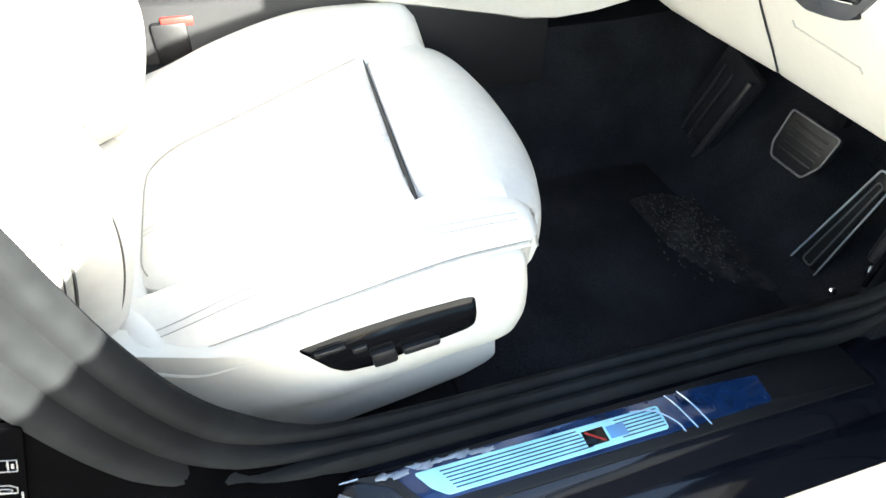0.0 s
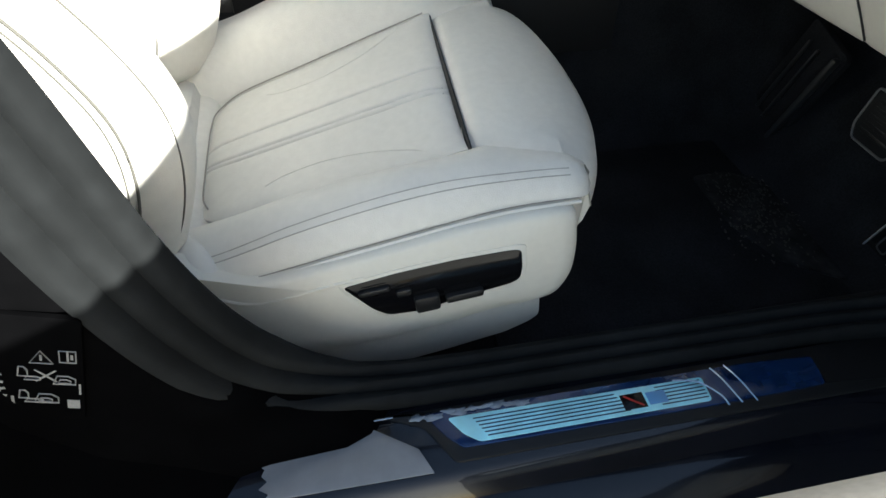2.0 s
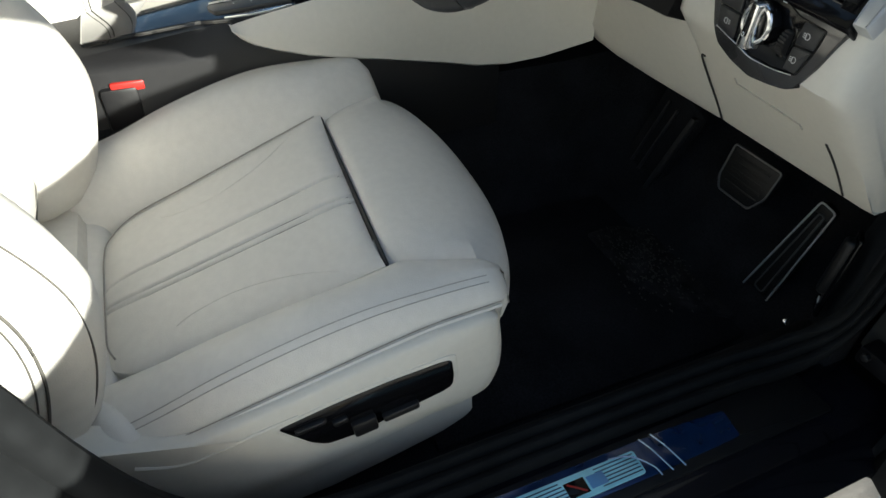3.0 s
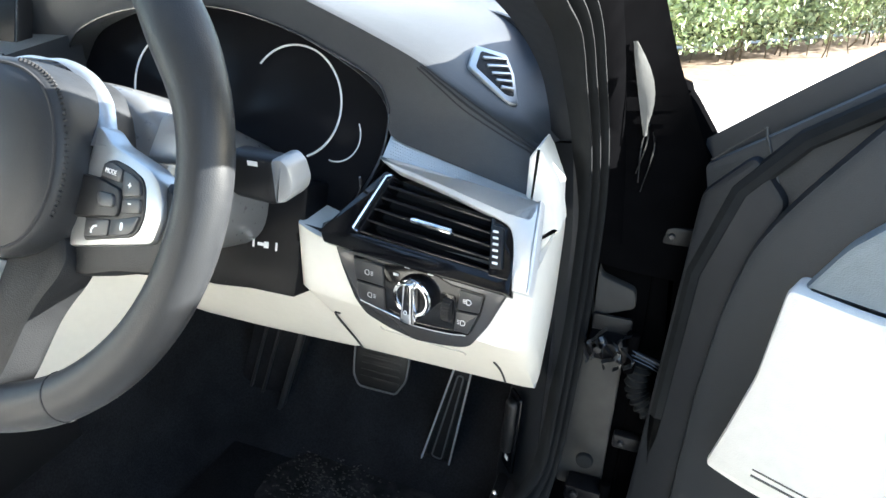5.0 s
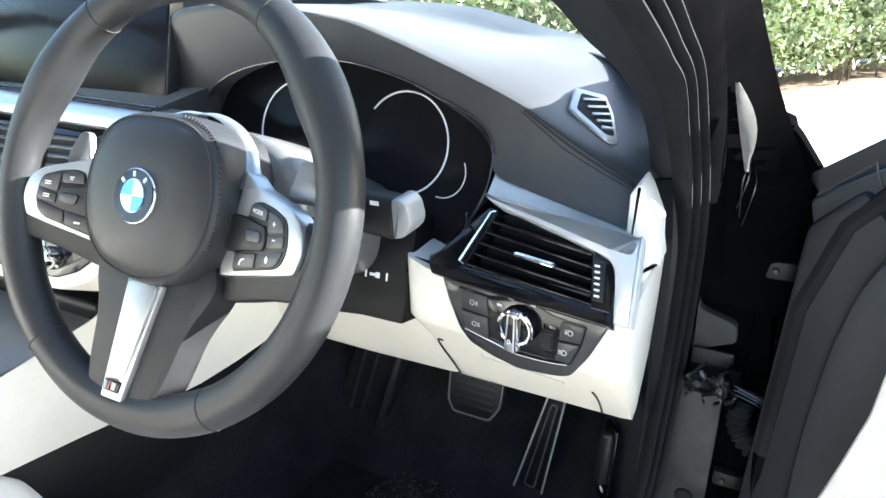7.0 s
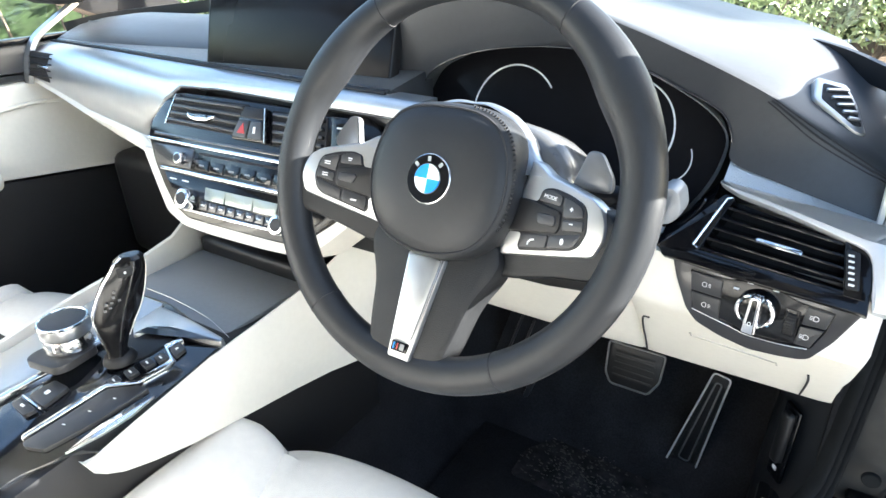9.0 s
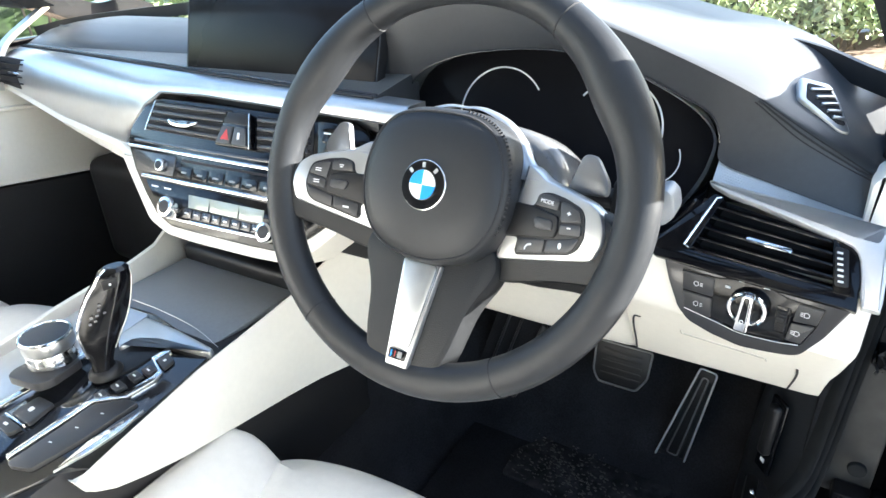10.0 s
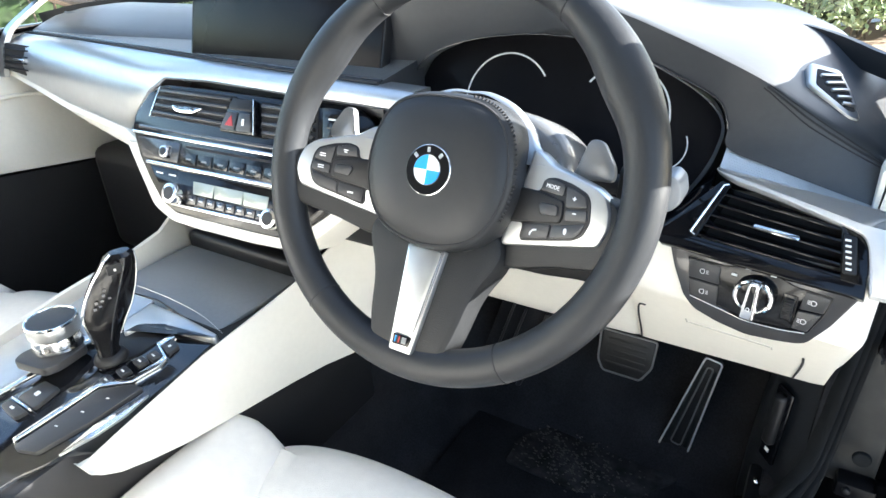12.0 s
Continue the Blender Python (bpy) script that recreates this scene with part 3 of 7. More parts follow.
def front_seat(name, cx, side, label):
    """A seat about the line x = cx; side is +1 where its outer side looks to +x."""
    s = thing(name, label, "car seat", "front seats")
    X = lambda dx: cx + side * dx
    # sitting panel with sewn channels
    def fc(u, v):
        y = lerp(-0.1435, -0.442, v) - 0.010 * (2 * u - 1) * (1 - v) ** 2
        half = lerp(0.166, 0.134, v) - 0.030 * max(0.0, (v - 0.80) / 0.20) ** 3
        dx = lerp(-half, half, u) + 0.004 * v
        return Vector((X(dx), y - 0.006 * math.cos(dx * 9) * v, seat_z(y) - 0.007 + 0.010 * (abs(dx) / 0.16) ** 4))
    NC = (0, -0.18, 1)
    cuts = ((0.420, 0.0065, 0.0050), (0.562, 0.0065, 0.0050), (0.600, 0.0065, 0.0050))
    part("cushion_panel", puff(fc, NC, 0.008, 240, 26, 0.05, 14, crease=cuts), LEATHER, s, "ivory leather sitting panel with sewn channels")
    on = lambda u, v, up=0.0008: puff_at(fc, NC, 0.008, 14, cuts, u, v) + Vector((0, 0, up))
    for cu, _, _ in cuts:
        seam("panel_seam", [on(cu, v, 0.0010) for v in (0.02, 0.2, 0.4, 0.6, 0.8, 0.97)], s, 0.0013, mat=SEAM)
    edge = [on(0.012, v, 0.0035) for v in (0.03, 0.3, 0.6, 0.85)] + [on(0.06, 0.96, 0.0035)] + [on(u, 0.985, 0.0030) for u in (0.15, 0.35, 0.65, 0.85)] + [on(0.94, 0.96, 0.0035)]
    seam("border_seam", edge, s, 0.0010, 90, SEAM_MID)
    for e in (0, 1):
        q = lambda u: u if e else 1 - u
        seam("tuck", [on(q(u), v, 0.0002) for u, v in ((0.99, 0.10), (0.93, 0.18), (0.86, 0.32), (0.815, 0.50), (0.825, 0.66), (0.86, 0.74))], s, 0.0005, mat=LEATHER)
    part("cushion_back", box((0.45, 0.08, 0.10), (X(0), -0.500, 0.436), 0.02), LEATHER, s)
    part("cushion_core", box((0.40, 0.34, 0.07), (X(0), -0.27, 0.410), 0.02), LEATHER, s)
    # soft border behind the sitting panel
    part("rear_roll", sweep(spline([(X(dx), -0.466 + 0.010 * (abs(dx) / 0.2) ** 2, seat_z(-0.46) - 0.012 + 0.012 * (abs(dx) / 0.2) ** 2) for dx in (-0.21, -0.14, -0.07, 0, 0.07, 0.14, 0.21)], 30), circle2(0.028, 16, 0.020), (0, 0, 1)), LEATHER, s)
    # thigh support with a curved front
    rings = []
    for k in range(33):
        u = -1 + k / 16
        front = 0.024 - 0.044 * abs(u) ** 2.4
        w = [(-0.1422, 0.42), (-0.1422, 0.541), (-0.1375, 0.5487), (-0.122, 0.5535), (-0.09, 0.5565), (-0.05, 0.555), (front - 0.040, 0.5495), (front - 0.018, 0.540), (front - 0.005, 0.526), (front, 0.508), (front - 0.004, 0.488), (front - 0.02, 0.455), (front - 0.03, 0.42)]
        roll = (0.015 if u > 0 else 0.006) * abs(u) ** 9
        rings.append([Vector((X(0.1655 * u + (0.058 if u > 0 else 0.072) * max(0.0, (y + 0.137) / 0.14) * u), y + 0.010 * -u, z - roll)) for y, z in w])
    part("thigh_support", loft(rings), LEATHER, s, "extendable ivory leather thigh support")
    for e in (1, -1):
        k = -1 if e > 0 else 0
        seam("bolster_joint", [rings[k][j] + Vector((side * e * 0.0016, 0, 0.0022)) for j in (2, 3, 4, 5, 6, 7, 8, 9)], s, 0.0014 if e < 0 else 0.0009, 40, GAP if e < 0 else SEAM_MID)
    part("slot", box((0.332, 0.0024, 0.04), (0, 0, 0), 0.001, Matrix.Translation((X(0.0), -0.1415, 0.530)) @ Matrix.Rotation(radians(-3.2 * side), 4, "Z")), GAP, s)
    # side bolsters, sewn along the shoulder
    for e in (1, -1):
        rings = []
        shoulder = []
        nk = 44
        for k in range(nk + 1):
            v = k / nk
            y = lerp(-0.036 if e > 0 else -0.026, -0.487, v)
            inner = lerp(0.200, 0.1625, min(1, v / 0.22)) if v < 0.22 else lerp(0.1625, 0.130, (v - 0.22) / 0.78)
            outer = (0.2425 if e > 0 else 0.285 - 0.045 * max(0, v - 0.4)) + 0.002 * math.sin(math.pi * v)
            nose = math.sqrt(max(0.0, 1 - (1 - min(1, v / 0.07)) ** 2))
            outer = lerp(outer - 0.026, outer, nose)
            zt = curve_at(SHOULDER, y) + (0.003 if e > 0 else 0.036)
            zi = min(seat_z(y) + 0.002, zt - 0.006)
            zl = curve_at(PIPING, y)
            zt, zi = lerp(zl + 0.012, zt, nose), lerp(zl + 0.004, zi, nose)
            w = outer - inner
            raw = [(inner + 0.003, 0.40), (inner, zi - 0.010), (inner + 0.006, zi + 0.002), (inner + 0.28 * w, lerp(zi, zt, 0.75)), (inner + 0.52 * w, zt), (outer - 0.026, zt - 0.0005), (outer - 0.0165, zt - 0.0045), (outer - 0.0095, lerp(zt, zl, 0.30)), (outer - 0.0020, lerp(zt, zl, 0.66)), (outer, zl + 0.004), (outer - 0.006, zl - 0.002), (outer - 0.012, 0.43)]
            ring = [Vector((X(e * dx), y, z)) for dx, z in raw]
            rings.append(ring)
        part("side_bolster", loft(rings), LEATHER, s)
        out = Vector((side * e, 0, 0.6)).normalized()
        for i, f in ((5, 0.75), (6, 0.55)):
            seam("stitching", [lerp(r[i], r[i + 1], f) + out * 0.0003 for r in rings[3:-3:3]], s, 0.0006, 60, SEAM_LIGHT)
        seam("piping", [r[9] + Vector((side * e * 0.0015, 0, -0.003)) for r in rings[2:-2:3]], s, 0.0024, 60, LEATHER)
        seam("piping_joint", [r[9] + Vector((side * e * 0.0012, 0, 0.0015)) for r in rings[2:-2:3]], s, 0.0006, 60, SEAM_MID)
    # side trim of the seat's base, bellied, with a recess for the switches
    out = [(-0.060, 0.5195), (-0.0525, 0.474), (-0.052, 0.437), (-0.062, 0.410), (-0.083, 0.402), (-0.126, 0.399), (-0.189, 0.384), (-0.252, 0.373), (-0.313, 0.368), (-0.387, 0.362), (-0.44, 0.40), (-0.475, 0.47), (-0.487, 0.525), (-0.452, 0.508), (-0.429, 0.497), (-0.401, 0.486), (-0.371, 0.481), (-0.30, 0.4945), (-0.245, 0.506), (-0.19, 0.5175), (-0.12, 0.5270), (-0.075, 0.5285)]
    P = round_poly([(side * y, z) for y, z in out], 0.014)
    c = Vector((side * -0.25, 0.44))
    rings = []
    for sc, dx in ((1.0, 0.222), (1.0, 0.243), (0.99, 0.2500), (0.965, 0.2545), (0.90, 0.2575), (0.55, 0.2598), (0.2, 0.2602)):
        rings.append([Vector((X(dx), side * (c.x + (p.x - c.x) * sc), c.y + (p.y - c.y) * sc)) for p in P])
    part("base_trim", loft(rings), IVORY, s, "moulded ivory plastic seat side trim")
    low = [(-0.084, 0.412), (-0.080, 0.368), (-0.090, 0.358), (-0.119, 0.344), (-0.186, 0.328), (-0.253, 0.3145), (-0.293, 0.312), (-0.343, 0.324), (-0.39, 0.350), (-0.39, 0.385), (-0.26, 0.390)]
    part("rail_cover", slab(round_poly([(side * y, z) for y, z in low], 0.006), 0.05, basis((X(0.2485), 0, 0), (0, side, 0), (0, 0, 1)), 0.005), IVORY, s)
    ctl = [(-0.298, 0.4675), (-0.245, 0.4785), (-0.186, 0.4865), (-0.130, 0.4900), (-0.1185, 0.4885), (-0.1148, 0.463), (-0.1160, 0.4475), (-0.1250, 0.4420), (-0.186, 0.4290), (-0.2165, 0.4190), (-0.2535, 0.4190), (-0.2685, 0.4300)]
    cc = Vector((-0.2, 0.456))
    fr3 = basis((X(0.2608), 0, 0), (0, side, 0), (0, 0, 1))
    bez = [(side * (cc.x + (y - cc.x) * 1.07), cc.y + (z - cc.y) * 1.16) for y, z in ctl]
    part("panel_rim", slab(round_poly(bez, 0.008), 0.006, fr3, 0.003), IVORY, s)
    fr3 = fr3 @ Matrix.Translation((0, 0, 0.0006))
    panel = part("control_panel", slab(round_poly([(side * y, z) for y, z in ctl], 0.006), 0.01, fr3, 0.0008), GLOSS, s, "black seat adjustment panel")
    for y, z, w, h, t in ((-0.267, 0.4590, 0.032, 0.008, 4), (-0.214, 0.4330, 0.026, 0.022, 8), (-0.175, 0.4370, 0.040, 0.010, 8), (-0.238, 0.4520, 0.016, 0.010, 4)):
        part("switch", box((0.001 * t + 0.003, w, h), (0, 0, 0), 0.003, Matrix.Translation((X(0.2622), y, z)) @ Matrix.Rotation(radians(7.5), 4, "X")), PLASTIC, panel)
    for y, z, w in ((-0.2676, 0.4635, 0.025), (-0.2384, 0.4580, 0.0136), (-0.175, 0.4425, 0.0285)):
        part("switch_edge", box((0.002, w, 0.0012), (0, 0, 0), 0.0004, Matrix.Translation((X(0.2668), y, z)) @ Matrix.Rotation(radians(7.5), 4, "X")), GREY_GLOSS, panel)
    seam("trim_ridge", [(X(0.2585), y, z) for y, z in ((-0.420, 0.476), (-0.386, 0.4606), (-0.348, 0.4632), (-0.304, 0.4718), (-0.276, 0.4758))], s, 0.0022, 30, IVORY)
    # base front under the cushion
    rings = []
    for k in range(17):
        u = -1 + k / 8
        fy = -0.052 - 0.020 * abs(u) ** 8
        rings.append([Vector((X(0.248 * u), yy, z)) for yy, z in ((fy - 0.14, 0.50), (fy - 0.004, 0.514), (fy + 0.001, 0.480), (fy + 0.000, 0.440), (fy - 0.010, 0.412), (fy - 0.04, 0.398), (fy - 0.14, 0.39))])
    part("base_front", loft(rings), IVORY, s)
    # backrest: sewn side bolsters that bulge at the hip, panel, shell
    table = [(p.x, p.y) for p in spline([(0.455, -0.460, 0), (0.50, -0.438, 0), (0.56, -0.415, 0), (0.63, -0.403, 0), (0.69, -0.418, 0), (0.75, -0.452, 0), (0.85, -0.512, 0), (0.97, -0.570, 0), (1.12, -0.635, 0)], 120)]
    yf = lambda z: curve_at(table, z)
    for e in (1, -1):
        rings = []
        for k in range(48):
            v = k / 47
            z = lerp(0.468, 1.10, v)
            y = yf(z)
            w = lerp(0.118, 0.132, v)
            d = lerp(0.10, 0.15, min(1, v * 4))
            tuckin = 1 - 0.9 * max(0.0, 1 - v / 0.06) ** 2
            raw = [(w, y - 0.080), (w + 0.010, y - 0.045), (w + 0.035, y - 0.016), (w + 0.066, y - 0.002), (w + 0.092, y - 0.002), (w + 0.110, y - 0.012), (w + 0.1205, y - 0.030), (w + 0.1245, y - 0.055), (w + 0.127, y - d * 0.9), (w + 0.12, y - d - 0.03), (w, y - d - 0.03)]
            mid = w + 0.06
            rings.append([Vector((X(e * lerp(mid, dx, tuckin)), lerp(y - 0.05, yy, tuckin), z)) for dx, yy in raw])
        part("backrest_bolster", loft(rings), LEATHER, s)
        for i, f, r in ((6, 0.55, 0.0013), (6, 0.85, 0.0008), (4, 0.75, 0.0009)):
            seam("stitching", [lerp(q[i], q[i + 1], f) + Vector((side * e * 0.0003, 0.0003, 0)) for q in rings[2::4]], s, r, 70, SEAM)
    def fb(u, v):
        z = lerp(0.478, 1.10, v)
        return Vector((X(lerp(-0.132, 0.132, u)), yf(z) - 0.078 + 0.012 * bulge(v, 2), z))
    part("backrest_panel", puff(fb, (0, 1, 0.35), 0.008, 40, 40, 0.08, 10, crease=((0.30, 0.012, 0.005), (0.70, 0.012, 0.005))), LEATHER, s)
    nb = lambda u, v: puff_at(fb, (0, 1, 0.35), 0.008, 10, ((0.30, 0.012, 0.005), (0.70, 0.012, 0.005)), u, v) + Vector((0, 0.0006, 0.0003))
    for u in (0.30, 0.70):
        seam("panel_seam", [nb(u, v) for v in (0.02, 0.1, 0.2, 0.4, 0.7, 0.95)], s, 0.0011)
    seam("panel_seam", [nb(u, 0.10 + 0.04 * (2 * u - 1) ** 2) for u in (0.02, 0.25, 0.5, 0.75, 0.98)], s, 0.0011)
    part("backrest_shell", box((0.46, 0.10, 0.60), (0, 0, 0), 0.03, Matrix.Translation((X(0), -0.67, 0.82)) @ Matrix.Rotation(radians(18), 4, "X")), PLASTIC, s)
    # gathered leather over the recliner hinge
    part("hinge_cover", tube(spline([(X(0.180), -0.452, 0.474), (X(0.206), -0.440, 0.486), (X(0.224), -0.430, 0.488), (X(0.234), -0.422, 0.480), (X(0.236), -0.418, 0.466)], 24), 0.0155, 16), LEATHER, s, "gathered leather over the hinge")
    for k, dz in enumerate((0.0, 0.009, 0.017)):
        seam("fold", [(X(0.232), -0.505, 0.520 - dz), (X(0.2400), -0.475, 0.507 - dz * 0.8), (X(0.243), -0.448, 0.497 - dz * 0.6), (X(0.241), -0.430, 0.490 - dz * 0.6)], s, 0.0036 - 0.0006 * k, 20, LEATHER)
    seam("fold_joint", [(X(0.2365), -0.50, 0.523), (X(0.2435), -0.47, 0.510), (X(0.246), -0.445, 0.501), (X(0.243), -0.428, 0.496)], s, 0.0009, 16, SEAM_MID)
    return s


driver_seat = front_seat("driver_seat", 0.36, 1, "ivory leather driver's seat with electric side controls")
passenger_seat = front_seat("passenger_seat", -0.37, -1, "ivory leather front passenger seat")
passenger_seat.location = passenger_seat.location + Vector((0.006, 0.045, 0.008))

buckle = thing("seat_belt_buckle", "black seat belt buckle with a red release button", "seat belt buckle")
part("body", box((0.026, 0.05, 0.09), (0.062, -0.385, 0.535), 0.006), PLASTIC, buckle)
part("release_button", box((0.020, 0.045, 0.014), (0.062, -0.372, 0.580), 0.003), RED, buckle, "red release button")

# ---- steering wheel ----
TAU = radians(24)
WHEEL = basis((0.37, 0.0, 0.93), (1, 0, 0), (0, math.sin(TAU), math.cos(TAU)))
wheel = thing("steering_wheel", "black leather three-spoke steering wheel with satin metal trim", "steering wheel")
RU, RV, RW = 0.1710, 0.1655, -0.0165
def rim_ring(a, grow=0.0, n=18):
    deg = math.degrees(a) % 360
    thumb = math.exp(-((deg - 33) / 13) ** 2) + math.exp(-((deg - 147) / 13) ** 2)
    slim = 0.5 + 0.5 * math.tanh((math.sin(a) - 0.86) / 0.05)
    rx, ry = 0.0165 + 0.0036 * thumb - 0.0022 * slim + grow, 0.0160 + 0.002 * thumb - 0.001 * slim + grow
    ring = []
    for i in range(n):
        b = 2 * math.pi * i / n
        q = -0.0030 * thumb + 0.002 * slim + rx * math.cos(b)
        ring.append(WHEEL @ Vector(((RU + q) * math.cos(a), (RV + q) * math.sin(a), RW + ry * math.sin(b))))
    return ring
rings = [rim_ring(2 * math.pi * k / 120) for k in range(120)]
rings.append(rings[0])
part("rim", loft(rings, caps=False), RIM_LEATHER, wheel, "black leather steering wheel rim")
for deg in (58, 122, 234, 301):
    part("rim_joint", tube(rim_ring(radians(deg), -0.0002, 28), 0.0007, 6, (0.31, 0.22, 0.92), True), GAP, wheel)
# airbag cover: leather face, seam, deep side wall
half = [(0.0, 0.0635), (0.036, 0.0595), (0.0585, 0.0425), (0.0685, 0.008), (0.064, -0.026), (0.043, -0.053), (0, -0.0635)]
cover = half + [(-x, y) for x, y in half[-2:0:-1]]
ol = spline([(x, y, 0) for x, y in cover], 60, True)
rings = []
for sc, w in ((1.06, -0.070), (1.07, -0.045), (1.075, -0.032), (1.055, -0.018), (1.022, -0.0105), (0.985, -0.0072), (0.965, -0.0068), (0.93, -0.0045), (0.8, -0.001), (0.5, 0.001), (0.2, 0.0015)):
    rings.append([WHEEL @ Vector((p.x * sc, p.y * sc, w)) for p in ol])
part("airbag_cover", loft(rings), RIM_LEATHER, wheel, "black leather airbag cover")
NW = WHEEL.to_3x3().col[2]
part("cover_seam", tube([WHEEL @ Vector((p.x * 0.972, p.y * 0.972, -0.0066)) for p in ol], 0.0012, 6, NW, True), GAP, wheel)
for k in range(120):                                  # raised stitches round the shoulder of the cover
    p = spline([(x, y, 0) for x, y in cover], 120, True)[k]
    if p.x > 0.02 and p.y > -0.03:
        part("stitch", box((0.0034, 0.0013, 0.0016), (0, 0, 0), 0, WHEEL @ Matrix.Translation((p.x * 1.03, p.y * 1.03, -0.0113)) @ Matrix.Rotation(math.atan2(p.y, p.x), 4, "Z")), GAP, wheel)
# badge: plain ring with four coloured quarters
badge = part("badge", cyl(0.0218, 0.0212, 0.004, WHEEL @ Matrix.Translation((0, 0, 0.0015)), 48, 0.0008), CHROME, wheel, "round blue and white badge")
part("badge_ring", cyl(0.0203, 0.0203, 0.001, WHEEL @ Matrix.Translation((0, 0, 0.0036)), 48), GLOSS, badge)
part("badge_inner_ring", cyl(0.0128, 0.0128, 0.0008, WHEEL @ Matrix.Translation((0, 0, 0.0043)), 48), CHROME, badge)
for q in range(4):
    bm = bmesh.new()
    c = bm.verts.new(WHEEL @ Vector((0, 0, 0.0053)))
    arc = [bm.verts.new(WHEEL @ Vector((0.0122 * math.cos(radians(90 * q + 9 * i)), 0.0122 * math.sin(radians(90 * q + 9 * i)), 0.0053))) for i in range(11)]
    for a, b in zip(arc, arc[1:]):
        bm.faces.new((c, a, b))
    part("badge_quarter", bm, BLUE if q % 2 else WHITE, badge)
# three white capital strokes on the badge ring read as plain bars
for deg in (140, 95, 50):
    a = radians(deg)
    part("badge_bar", box((0.0028, 0.0042, 0.0004), (0, 0, 0), 0, WHEEL @ Matrix.Translation((0.0165 * math.cos(a), 0.0165 * math.sin(a), 0.0043)) @ Matrix.Rotation(a - math.pi / 2, 4, "Z")), ALU, badge)

def wslab(name, pts, w, depth, mat, parent, r=0.0015, rp=0.004, label=""):
    return part(name, slab(round_poly(pts, rp), depth, WHEEL @ Matrix.Translation((0, 0, w)), r), mat, parent, label)

def spoke_frame(e):
    """The plane of a side spoke, whose inner end lies deeper than its outer end."""
    return WHEEL @ basis((e * 0.11, 0, -0.017), (1, 0, e * 0.25), (0, 1, 0))

def sslab(name, e, pts, w, depth, mat, parent, r=0.0015, rp=0.004, label=""):
    q = [((e * x - e * 0.11) * 1.031, y) for x, y in pts]
    return part(name, slab(round_poly(q, rp), depth, spoke_frame(e) @ Matrix.Translation((0, 0, w)), r), mat, parent, label)

def mark_at(e, x, y, w=0.0021):
    return spoke_frame(e) @ Matrix.Translation(((x - 0.11) * e * 1.031, y, w))

